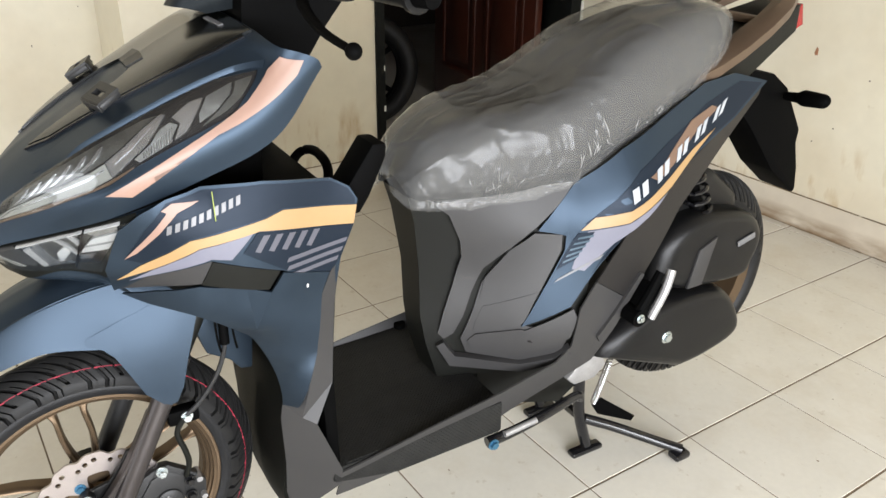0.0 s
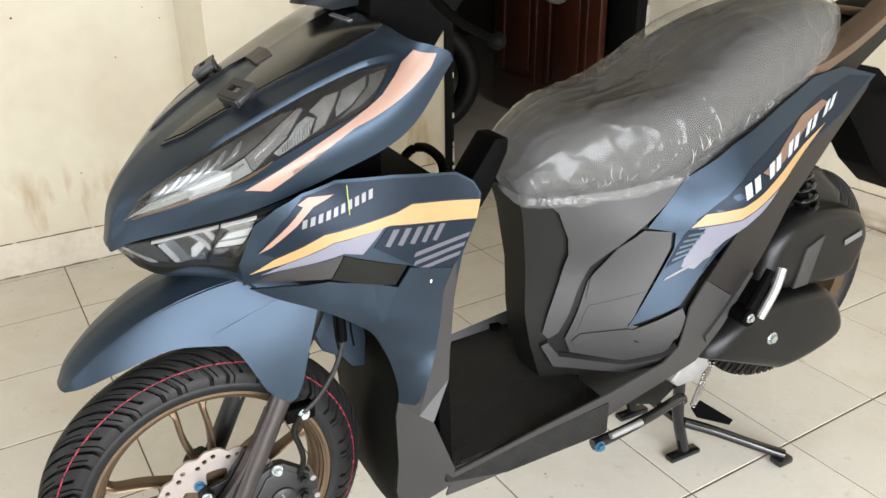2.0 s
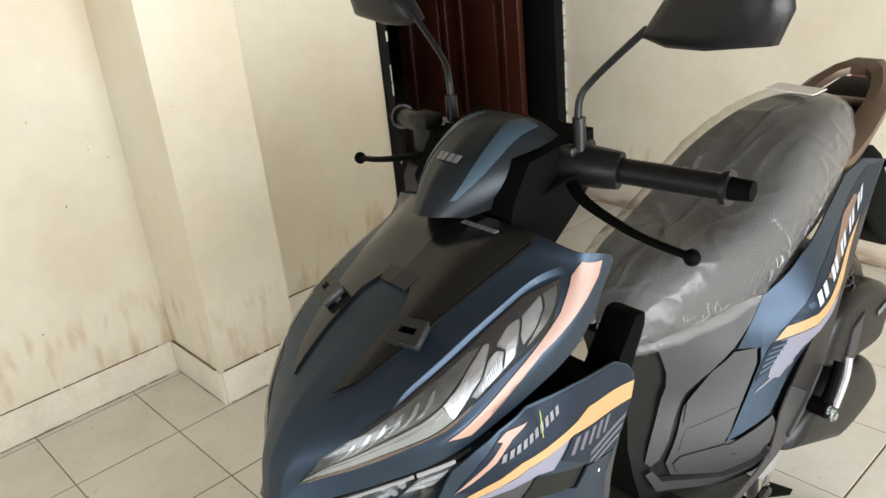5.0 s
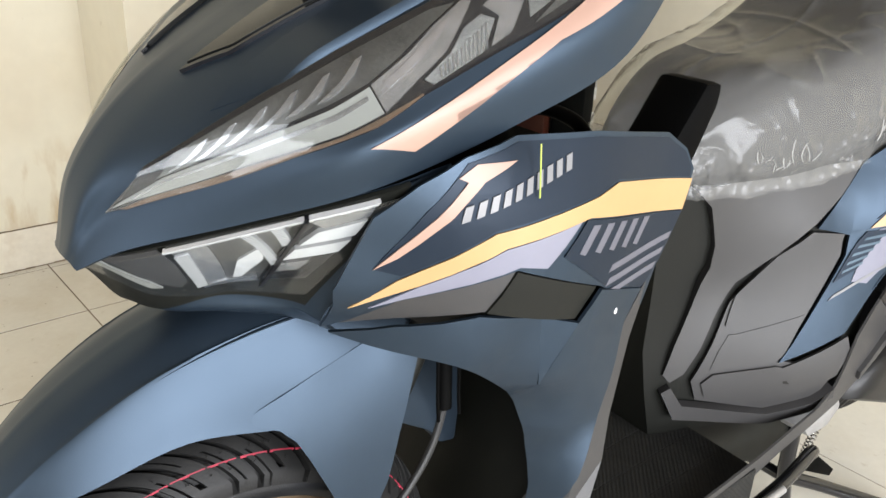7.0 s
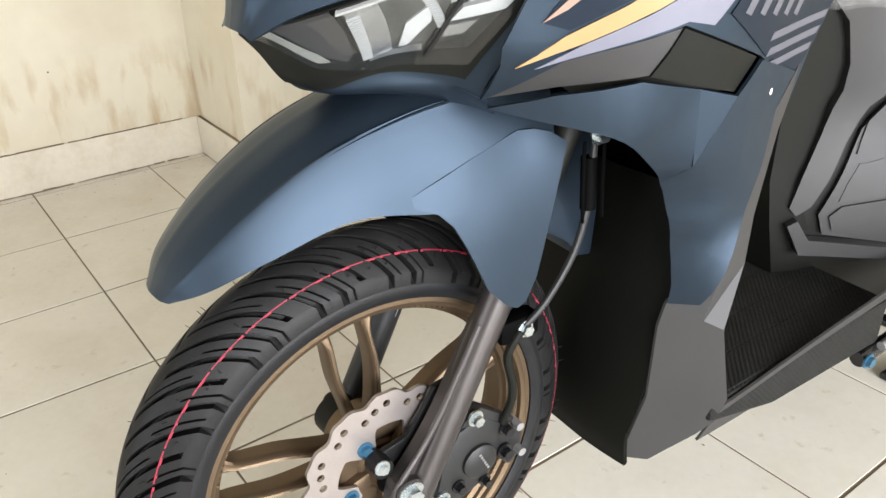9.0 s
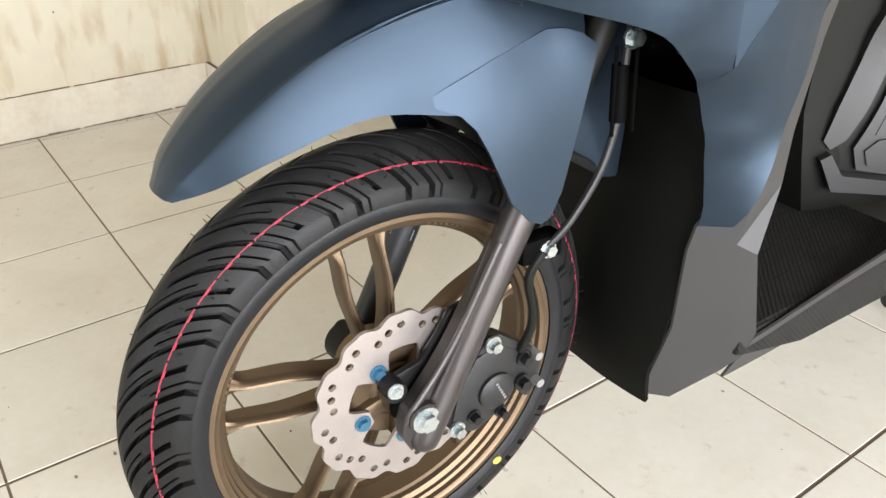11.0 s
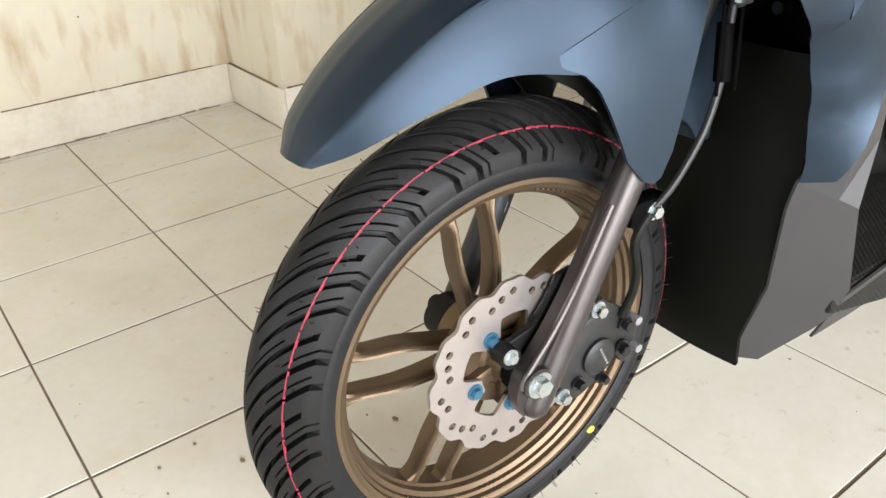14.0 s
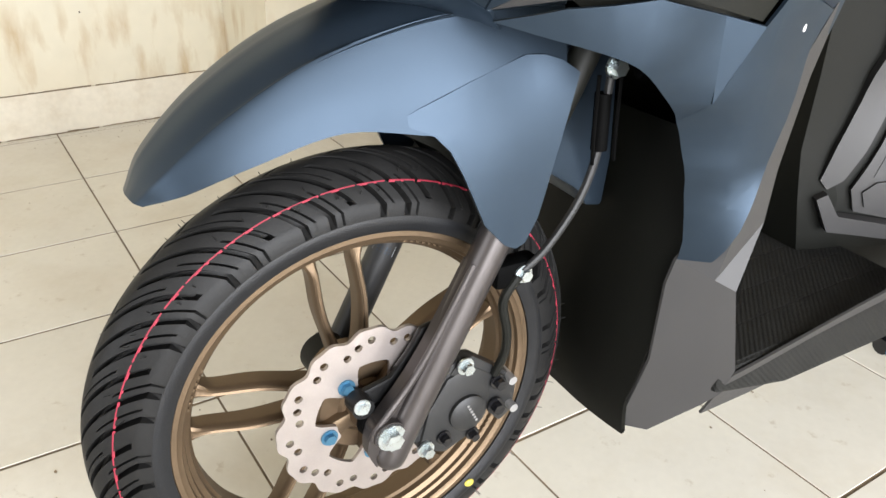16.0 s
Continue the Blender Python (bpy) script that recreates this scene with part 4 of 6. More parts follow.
for k in range(6):
    box(bm, (0.0728, 0.094 + 0.002 * k, 0.247 - 0.004 * k), (0.0736, 0.0965 + 0.002 * k, 0.2495 - 0.004 * k))
tagged(part("cast_marks", bm, ALLOY, caliper), kind="stuff")
bm = bmesh.new()
lathe(bm, [(0.0, 0.0001), (0.007, 0.0001), (0.007, 0.016), (0.004, 0.0205), (0.0, 0.0205)], (0.066, 0.098, 0.236), 28, False)
part("piston_cap", bm, TRIM, caliper)
for y, z, r in ((0.093, 0.294, 0.0062), (0.052, 0.207, 0.0062), (0.105, 0.206, 0.005), (0.072, 0.214, 0.0055), (0.132, 0.262, 0.006), (0.131, 0.232, 0.0065)):
    bm = hexbolt(bmesh.new(), (0.066, y, z), r, 0.010)
    part("caliper_bolt", bm, ZINC if y in (0.093, 0.052) else GLOSS_BLACK, caliper)
bm = bmesh.new()
tube(bm, [(0.085, 0.212, 0.60), (0.085, 0.210, 0.55), (0.085, 0.208, 0.505), (0.086, 0.193, 0.459), (0.085, 0.163, 0.416), (0.084, 0.138, 0.396)], 0.0038, 10)
hose = part("brake_hose", bm, TRIM, scooter, "glossy black brake hose")
bm = bmesh.new()
tube(bm, [(0.084, 0.134, 0.392), (0.080, 0.122, 0.366), (0.078, 0.13, 0.33), (0.072, 0.134, 0.30), (0.066, 0.128, 0.272)], 0.0046, 10)
part("hose_lower", bm, DARKGREY, hose)
bm = bmesh.new()
rod(bm, (0.082, 0.208, 0.552), (0.086, 0.207, 0.502), 0.0075)
for y in (0.196, 0.22):
    tube(bm, [(0.088, y, 0.57), (0.09, y, 0.52), (0.088, y + 0.004, 0.49)], 0.0018, 6)
part("hose_guide", bm, BLACK, hose)
bm = hexbolt(bmesh.new(), (0.083, 0.139, 0.393), 0.0062, 0.008)
part("clamp_bolt", bm, ZINC, hose, "zinc bolt")
bm = bmesh.new()
box(bm, (0.062, 0.112, 0.380), (0.083, 0.158, 0.405), 0.004)
part("hose_clamp", bm, BLACK, hose)
bm = hexbolt(bmesh.new(), (0.094, 0.206, 0.578), 0.007, 0.01)
part("guide_bolt", bm, ZINC, hose, "zinc bolt")

# front fender
FENDER = Skin([
    [(0, -0.180, 0.499), (0.010, -0.179, 0.499), (0.018, -0.177, 0.498), (0.020, -0.176, 0.498), (0.026, -0.173, 0.498), (0.030, -0.170, 0.499)],
    [(0, -0.161, 0.534), (0.020, -0.159, 0.531), (0.035, -0.156, 0.526), (0.038, -0.155, 0.524), (0.048, -0.147, 0.517), (0.056, -0.140, 0.510)],
    [(0, -0.116, 0.575), (0.026, -0.113, 0.572), (0.045, -0.109, 0.565), (0.0485, -0.108, 0.562), (0.060, -0.100, 0.544), (0.069, -0.092, 0.526)],
    [(0, -0.052, 0.611), (0.029, -0.050, 0.608), (0.051, -0.046, 0.600), (0.055, -0.045, 0.597), (0.067, -0.035, 0.572), (0.077, -0.024, 0.546)],
    [(0, 0.020, 0.634), (0.032, 0.022, 0.630), (0.056, 0.026, 0.620), (0.060, 0.027, 0.616), (0.073, 0.036, 0.578), (0.083, 0.046, 0.538)],
    [(0, 0.085, 0.645), (0.034, 0.087, 0.641), (0.060, 0.090, 0.628), (0.064, 0.090, 0.623), (0.079, 0.093, 0.580), (0.090, 0.095, 0.535)],
    [(0, 0.17, 0.645), (0.034, 0.17, 0.641), (0.060, 0.172, 0.628), (0.064, 0.172, 0.623), (0.079, 0.168, 0.58), (0.090, 0.16, 0.540)]])
# the lower edge runs up towards the tip
FENDER = Skin([[FENDER.at(i / 6, cut * j / 5) + Vector((0, back, drop)) for j in range(6)] for i, (cut, back, drop) in enumerate(((0.85, 0.006, 0.001), (0.85, 0.004, -0.003), (0.90, 0.002, -0.004), (0.95, 0.001, -0.003), (0.99, 0, -0.001), (1, 0, 0), (1, 0, 0)))])
fender = part("front_fender", sheet(bmesh.new(), FENDER, 36, 30, 0.003), BLUE, scooter, "matte blue front fender", 80)
EAR = Flank([(0.015, 0.553, 0.0760), (0.034, 0.561, 0.0773), (0.077, 0.577, 0.0794), (0.128, 0.592, 0.0774), (0.157, 0.586, 0.084), (0.174, 0.576, 0.087), (0.045, 0.54, 0.0845), (0.09, 0.455, 0.096), (0.12, 0.43, 0.097), (0.15, 0.5, 0.096), (0.10, 0.52, 0.0935)])
for mir in (False, True):
    bm = panel(bmesh.new(), EAR, [(0.015, 0.553), (0.034, 0.561), (0.077, 0.577), (0.128, 0.592), (0.145, 0.591), (0.160, 0.586), (0.176, 0.575), (0.151, 0.500), (0.139, 0.456), (0.128, 0.434), (0.119, 0.430), (0.108, 0.435), (0.087, 0.458), (0.066, 0.506), (0.056, 0.526), (0.044, 0.539), (0.030, 0.545)], 0.0, 0.004, 0.015, mir)
    part("fender_side", bm, BLUE, fender)
    bm = bmesh.new()
    side = -1 if mir else 1
    prism(bm, [(0.024, 0.590), (0.027, 0.536), (0.060, 0.517), (0.090, 0.490), (0.112, 0.462), (0.135, 0.462), (0.140, 0.580)], min(0.055 * side, 0.059 * side), max(0.055 * side, 0.059 * side), 0.001)
    part("inner_guard", bm, LINING, fender, "black guard inside the fender")

bm = bmesh.new()
prism(bm, [(0.150, 0.605), (0.172, 0.52), (0.188, 0.466), (0.222, 0.444), (0.236, 0.424), (0.256, 0.420), (0.260, 0.47), (0.250, 0.605)], -0.046, 0.046, 0.005)
part("rear_flap", bm, BLUE, fender, "matte blue rear flap of the fender")

# nose cowl
NOSE = Skin([
    [(0, -0.080, 0.691), (0.012, -0.0795, 0.691), (0.020, -0.078, 0.690), (0.024, -0.0775, 0.689), (0.027, -0.077, 0.688), (0.030, -0.076, 0.687)],
    [(0, -0.064, 0.750), (0.028, -0.060, 0.746), (0.036, -0.055, 0.737), (0.040, -0.052, 0.727), (0.049, -0.050, 0.715), (0.056, -0.048, 0.706)],
    [(0, -0.020, 0.803), (0.045, -0.012, 0.800), (0.094, -0.001, 0.788), (0.108, 0.006, 0.766), (0.114, 0.010, 0.749), (0.117, 0.015, 0.734)],
    [(0, 0.055, 0.852), (0.070, 0.058, 0.850), (0.140, 0.074, 0.838), (0.168, 0.078, 0.805), (0.175, 0.078, 0.789), (0.164, 0.083, 0.760)],
    [(0, 0.145, 0.902), (0.090, 0.148, 0.898), (0.157, 0.168, 0.882), (0.182, 0.162, 0.845), (0.191, 0.170, 0.826), (0.184, 0.182, 0.795)],
    [(0, 0.225, 0.943), (0.100, 0.232, 0.940), (0.163, 0.262, 0.916), (0.187, 0.246, 0.882), (0.196, 0.254, 0.862), (0.190, 0.275, 0.835)],
    [(0, 0.275, 0.960), (0.110, 0.280, 0.955), (0.172, 0.290, 0.943), (0.186, 0.315, 0.935), (0.188, 0.335, 0.926), (0.186, 0.342, 0.915)]])
nose = part("nose_cowl", sheet(bmesh.new(), NOSE, 48, 40, 0.004), BLUE, scooter, "matte blue nose cowl")


def on_nose(name, pts, mat, lift, thick, label="", parent=nose, step=0.025):
    for mir in (False, True):
        part(name, panel(bmesh.new(), NOSE, pts, lift, thick, step, mir), mat, parent, label)


on_nose("lamp_recess", [(0.16, 0.56), (0.25, 0.38), (0.40, 0.37), (0.50, 0.365), (0.60, 0.37), (0.75, 0.365), (0.845, 0.42), (0.80, 0.605), (0.70, 0.61), (0.56, 0.60), (0.50, 0.635), (0.41, 0.63), (0.35, 0.64), (0.2, 0.63)], GLOSS_BLACK, 0.0008, 0.004)
on_nose("running_light_bar", [(0.18, 0.555), (0.262, 0.495), (0.375, 0.505), (0.462, 0.508), (0.505, 0.497), (0.512, 0.588), (0.462, 0.60), (0.362, 0.59), (0.238, 0.585)], STALE, 0.0024, 0.003, "pale running light bar")
on_nose("bar_highlight", [(0.20, 0.568), (0.262, 0.512), (0.375, 0.525), (0.462, 0.528), (0.50, 0.518), (0.50, 0.53), (0.462, 0.545), (0.375, 0.540), (0.262, 0.525), (0.21, 0.575)], SILVERED, 0.0030, 0.003)
on_nose("lamp_pillar", [(0.507, 0.495), (0.555, 0.468), (0.590, 0.438), (0.632, 0.412), (0.640, 0.425), (0.618, 0.47), (0.595, 0.515), (0.555, 0.545), (0.514, 0.588)], SILVERED, 0.0028, 0.003, "silvered pillar in the lamp")
on_nose("pillar_edge", [(0.520, 0.505), (0.560, 0.478), (0.600, 0.440), (0.607, 0.448), (0.570, 0.492), (0.525, 0.525)], SILVERED, 0.0036, 0.003)
on_nose("upper_shelf", [(0.255, 0.485), (0.29, 0.40), (0.40, 0.393), (0.50, 0.388), (0.60, 0.39), (0.625, 0.405), (0.58, 0.435), (0.545, 0.462), (0.505, 0.485), (0.46, 0.492), (0.375, 0.490)], PLATED, 0.0012, 0.003, "dull plated lamp shelf")
for k in range(6):
    u = 0.27 + 0.036 * k
    on_nose("lamp_rib", [(u, 0.478), (u + 0.030, 0.452), (u + 0.055, 0.418), (u + 0.064, 0.416), (u + 0.046, 0.452), (u + 0.014, 0.480)], SILVERED, 0.0026, 0.003)
on_nose("prism_patch", [(0.565, 0.552), (0.602, 0.522), (0.622, 0.48), (0.645, 0.47), (0.662, 0.50), (0.645, 0.575), (0.575, 0.583)], PRISM, 0.0020, 0.003, "prismatic reflector patch")
on_nose("clear_facet", [(0.650, 0.452), (0.690, 0.42), (0.715, 0.43), (0.70, 0.50), (0.685, 0.565), (0.655, 0.575), (0.668, 0.50)], SILVERED, 0.0022, 0.003)
on_nose("prism_patch", [(0.722, 0.43), (0.775, 0.415), (0.770, 0.47), (0.745, 0.53), (0.712, 0.55), (0.708, 0.50)], PRISM, 0.0020, 0.003, "prismatic reflector patch")
on_nose("end_reflector", [(0.782, 0.418), (0.825, 0.432), (0.805, 0.52), (0.775, 0.56), (0.72, 0.575), (0.752, 0.535), (0.778, 0.475)], PLATED, 0.0018, 0.003, "dull plated end of the lamp")
for k in range(12):
    u = 0.585 + 0.0058 * k
    on_nose("prism_line", [(u, 0.545 - 0.004 * k), (u + 0.0022, 0.543 - 0.004 * k), (u + 0.0015, 0.575), (u - 0.001, 0.576)], SILVERED, 0.0026, 0.003)
on_nose("lower_dark_edge", [(0.19, 0.605), (0.24, 0.592), (0.362, 0.60), (0.462, 0.612), (0.512, 0.60), (0.56, 0.592), (0.56, 0.598), (0.50, 0.632), (0.41, 0.628), (0.35, 0.638), (0.2, 0.628)], RAIL, 0.0020, 0.003, "brown lower edge of the lamp")
on_nose("lamp_lens", [(0.165, 0.56), (0.25, 0.39), (0.40, 0.38), (0.50, 0.375), (0.60, 0.38), (0.75, 0.375), (0.84, 0.425), (0.795, 0.595), (0.70, 0.60), (0.56, 0.59), (0.50, 0.625), (0.41, 0.62), (0.35, 0.63), (0.2, 0.62)], LENS, 0.0045, 0.001, "clear lamp lens")


def strip(bm, skin, ea, eb, la, lb, mir, thick=0.004, n=6):
    """A band between two lines on a skin, each raised by its own height, fading out at both ends."""
    pa = catmull([(a, b, 0) for a, b in ea], n)
    pb = catmull([(a, b, 0) for a, b in eb], n)
    sx = -1 if mir else 1
    loops = []
    for k, (p, q) in enumerate(zip(pa, pb)):
        f = min(1.0, 5 * k / (len(pa) - 1), 5 * (1 - k / (len(pa) - 1)))
        out = []
        for (u, v, _), h in ((p, la), (q, lb)):
            c, m = skin.at(u, v), skin.normal(u, v)
            m = -m if m.z < 0 else m
            out.append((c + m * (h * f + 0.0006), c + m * (h * f + 0.0006 - thick)))
        loops.append([Vector((w.x * sx, w.y, w.z)) for w in (out[0][0], out[1][0], out[1][1], out[0][1])])
    return rings(bm, loops)


CREASE = [(0.43, 0.372), (0.48, 0.350), (0.56, 0.345), (0.68, 0.342), (0.80, 0.350), (0.895, 0.400)]
for mir in (False, True):
    part("hood_crease", strip(bmesh.new(), NOSE, [(0.36, 0.330), (0.46, 0.250), (0.56, 0.235), (0.68, 0.255), (0.80, 0.265), (0.90, 0.300)], CREASE, -0.0008, 0.0032, mir), BLUE, nose, "", 60)
    part("lamp_chamfer", strip(bmesh.new(), NOSE, CREASE, [(0.44, 0.380), (0.49, 0.374), (0.56, 0.371), (0.68, 0.369), (0.78, 0.378), (0.870, 0.428)], 0.0032, -0.0030, mir), BLUE, nose, "", 60)
on_nose("salmon_stripe", [(0.488, 0.765), (0.575, 0.71), (0.70, 0.655), (0.83, 0.585), (0.89, 0.47), (0.963, 0.48), (0.985, 0.685), (0.95, 0.75), (0.90, 0.75), (0.83, 0.725), (0.745, 0.712), (0.565, 0.79), (0.585, 0.84), (0.538, 0.88)], PINK, 0.0016, 0.001, "salmon graphic stripe")
on_nose("smoked_screen", [(0.69, 0.0), (0.69, 0.05), (0.625, 0.10), (0.56, 0.115), (0.40, 0.148), (0.45, 0.198), (0.56, 0.213), (0.64, 0.218), (0.81, 0.245), (0.985, 0.235), (0.985, 0.0)], SMOKE, 0.004, 0.004, "smoked glossy wind screen")
on_nose("hood_ridge", [(0.395, 0.148), (0.445, 0.200), (0.56, 0.216), (0.64, 0.221), (0.81, 0.249), (0.93, 0.247), (0.93, 0.255), (0.81, 0.258), (0.64, 0.230), (0.56, 0.225), (0.44, 0.209), (0.385, 0.152)], GLOSS_BLACK, 0.003, 0.004)
on_nose("scoop_lip", [(0.660, 0.0), (0.660, 0.055), (0.700, 0.062), (0.705, 0.0)], TRIM, 0.0055, 0.005, "black lip of the wind screen")
for mir in (1, -1):
    p = NOSE.at(0.585, 0.205)
    n = NOSE.normal(0.585, 0.19)
    n = n if n.z > 0 else -n
    quat = n.to_track_quat("Z", "Y").to_matrix().to_4x4()
    if quat.col[1].y > 0:
        quat = quat @ Matrix.Rotation(radians(180), 4, "Z")
    put = Matrix.Diagonal((mir, 1, 1, 1)) @ Matrix.Translation(p + n * 0.004) @ quat @ Matrix.Diagonal((-0.98, -0.95, 0.62, 1))
    # slotted plate with turned-down edges, on a front leg and a rear foot
    bm = rings(bmesh.new(), [[Vector(q) for q in ((ox, oy, 0.016), (ox, oy, 0.0215), (ix, iy, 0.0215), (ix, iy, 0.016))] for ox, oy, ix, iy in ((-0.023, -0.017, -0.013, -0.006), (0.023, -0.017, 0.013, -0.006), (0.023, 0.016, 0.013, 0.004), (-0.023, 0.016, -0.013, 0.004))], closed=True)
    bmesh.ops.transform(bm, matrix=put, verts=bm.verts)
    plate = part("screen_bracket", bm, TRIM, scooter, "black plastic clip bracket with a slot")
    for nm, lo, hi in (("front_edge", (-0.023, -0.0195, 0.002), (0.023, -0.0165, 0.0200)), ("side_edge", (0.0195, -0.0165, 0.004), (0.0235, 0.014, 0.0165)), ("side_edge", (-0.0235, -0.0165, 0.004), (-0.0195, 0.014, 0.0165)), ("foot", (-0.012, 0.010, -0.008), (0.012, 0.015, 0.017))):
        bm = box(bmesh.new(), lo, hi, 0.0010)
        bmesh.ops.transform(bm, matrix=put, verts=bm.verts)
        part(nm, bm, TRIM, plate)
    bm = rings(bmesh.new(), [[Vector((x, y, z)) for x, y in ((-a, -0.020), (b, -0.020), (b, -0.012), (-a, -0.012))] for z, a, b in ((0.012, 0.021, -0.004), (0.004, 0.016, -0.008), (-0.010, 0.013, -0.009))])
    bmesh.ops.transform(bm, matrix=put, verts=bm.verts)
    part("leg", bm, TRIM, plate)
for k in range(6):
    for mir in (False,):
        u = 0.90
        a = 0.03 + 0.019 * k
        part("letter_bar", panel(bmesh.new(), NOSE, [(u, a), (u + 0.02, a + 0.003), (u + 0.02, a + 0.017), (u, a + 0.014)], 0.0056, 0.0014, 0.05), SILVER, nose)

# headlight and chin
CHIN = Skin([
    [(0, -0.074, 0.688), (0, -0.060, 0.672), (0, -0.041, 0.646), (0, -0.016, 0.633), (0, 0.05, 0.632)],
    [(0.054, -0.046, 0.704), (0.038, -0.032, 0.671), (0.028, -0.022, 0.646), (0.026, -0.004, 0.634), (0.02, 0.05, 0.63)],
    [(0.115, 0.016, 0.732), (0.085, 0.014, 0.694), (0.055, 0.016, 0.660), (0.052, 0.02, 0.640), (0.05, 0.06, 0.626)],
    [(0.167, 0.085, 0.758), (0.125, 0.066, 0.705), (0.082, 0.055, 0.655), (0.078, 0.06, 0.640), (0.075, 0.08, 0.622)],
    [(0.180, 0.13, 0.772), (0.15, 0.09, 0.71), (0.105, 0.074, 0.645), (0.10, 0.078, 0.632), (0.095, 0.09, 0.618)]])
chin = part("chin_cover", sheet(bmesh.new(), CHIN, 30, 30, 0.003), BLUE, scooter, "matte blue chin cover round the headlights")
for mir in (False, True):
    def c(name, pts, lift, thick, mat, parent=chin, label="", step=0.04):
        return part(name, panel(bmesh.new(), CHIN, pts, lift, thick, step, mir), mat, parent, label)
    c("lamp_bezel", [(0.0, 0.02), (0.05, 0.02), (0.14, 0.16), (0.26, 0.33), (0.44, 0.46), (0.83, 0.43), (0.86, 0.19), (0.79, 0.0), (0.83, 0.0), (0.90, 0.19), (0.87, 0.50), (0.44, 0.56), (0.24, 0.56), (0.0, 0.50)], 0.0016, 0.003, DARKGREY, chin, "dark plastic lamp surround")
    c("headlight_bowl", [(0.05, 0.0), (0.35, 0.0), (0.60, 0.0), (0.79, 0.0), (0.86, 0.19), (0.83, 0.425), (0.45, 0.455), (0.26, 0.30), (0.14, 0.13)], 0.0012, 0.003, DARKGREY, chin, "smoky dark lamp bowl")
    c("front_edge", [(0.065, 0.01), (0.115, 0.01), (0.17, 0.10), (0.27, 0.235), (0.30, 0.30), (0.26, 0.285), (0.15, 0.125)], 0.003, 0.003, STALE, chin, "pale inner edge of the lamp")
    c("smoky_panel", [(0.13, 0.01), (0.315, 0.01), (0.35, 0.15), (0.375, 0.30), (0.36, 0.35), (0.29, 0.26), (0.20, 0.11)], 0.0022, 0.003, GREY, chin, "grey inner lamp panel")
    ref = c("reflector", [(0.335, 0.01), (0.585, 0.01), (0.60, 0.20), (0.60, 0.37), (0.43, 0.385), (0.395, 0.30), (0.37, 0.15)], 0.003, 0.003, PLATED, chin, "silvered headlight reflector bowl")
    c("bright_slope", [(0.345, 0.03), (0.415, 0.03), (0.455, 0.18), (0.50, 0.35), (0.43, 0.37), (0.40, 0.28), (0.375, 0.15)], 0.0042, 0.003, SILVERED, ref)
    bm = bmesh.new()
    for k in range(22):
        v = 0.07 + 0.0135 * k
        u = 0.352 + 0.058 * k / 22
        panel(bm, CHIN, [(u, v), (u + 0.030, v - 0.002), (u + 0.030, v + 0.004), (u, v + 0.006)], 0.0055, 0.004, 0.06, mir)
    tagged(part("fluted_strip", bm, BOWL, ref), "bright fluted strip", kind="stuff")
    bm = bmesh.new()
    for (u0, v0), (u1, v1), n in (((0.487, 0.03), (0.605, 0.265), 20), ((0.545, 0.03), (0.597, 0.15), 11)):
        for k in range(n):
            u, v = u0 + (u1 - u0) * k / n, v0 + (v1 - v0) * k / n
            panel(bm, CHIN, [(u, v), (u + 0.020, v - 0.003), (u + 0.020, v + 0.002), (u, v + 0.005)], 0.0062, 0.004, 0.06, mir)
    tagged(part("fluted_strip", bm, BOWL, ref), "narrow fluted strip", kind="stuff")
    c("lower_glint", [(0.43, 0.365), (0.50, 0.345), (0.585, 0.335), (0.60, 0.37), (0.43, 0.385)], 0.005, 0.003, SILVERED, ref)
    c("grey_wedge", [(0.505, 0.20), (0.548, 0.13), (0.572, 0.22), (0.54, 0.33), (0.515, 0.33)], 0.0052, 0.003, BOWL, ref)
    side = c("side_bowl", [(0.605, 0.02), (0.75, 0.02), (0.80, 0.17), (0.76, 0.37), (0.62, 0.385), (0.615, 0.2)], 0.002, 0.003, GLOSS_BLACK, chin, "dark side lamp bowl")
    for pts, mat in (([(0.612, 0.025), (0.745, 0.025), (0.758, 0.075), (0.66, 0.085)], SILVERED), ([(0.655, 0.10), (0.765, 0.09), (0.778, 0.155), (0.635, 0.16)], BOWL),
                     ([(0.632, 0.18), (0.782, 0.175), (0.778, 0.225), (0.622, 0.235)], BOWL), ([(0.625, 0.255), (0.70, 0.25), (0.69, 0.30), (0.628, 0.305)], SILVERED)):
        c("reflector_step", pts, 0.006, 0.005, mat, side)
    c("dark_divider", [(0.600, 0.01), (0.608, 0.01), (0.622, 0.38), (0.61, 0.385)], 0.009, 0.008, GLOSS_BLACK, chin, "dark lamp divider")
    c("upper_edge", [(0.33, 0.012), (0.60, 0.012), (0.75, 0.015), (0.75, 0.028), (0.60, 0.026), (0.33, 0.026)], 0.006, 0.004, BOWL, chin)
    c("headlight_lens", [(0.06, 0.005), (0.35, 0.005), (0.60, 0.005), (0.79, 0.01), (0.855, 0.19), (0.825, 0.42), (0.45, 0.445), (0.265, 0.29), (0.145, 0.12)], 0.008, 0.001, LENS, chin, "clear headlight lens")

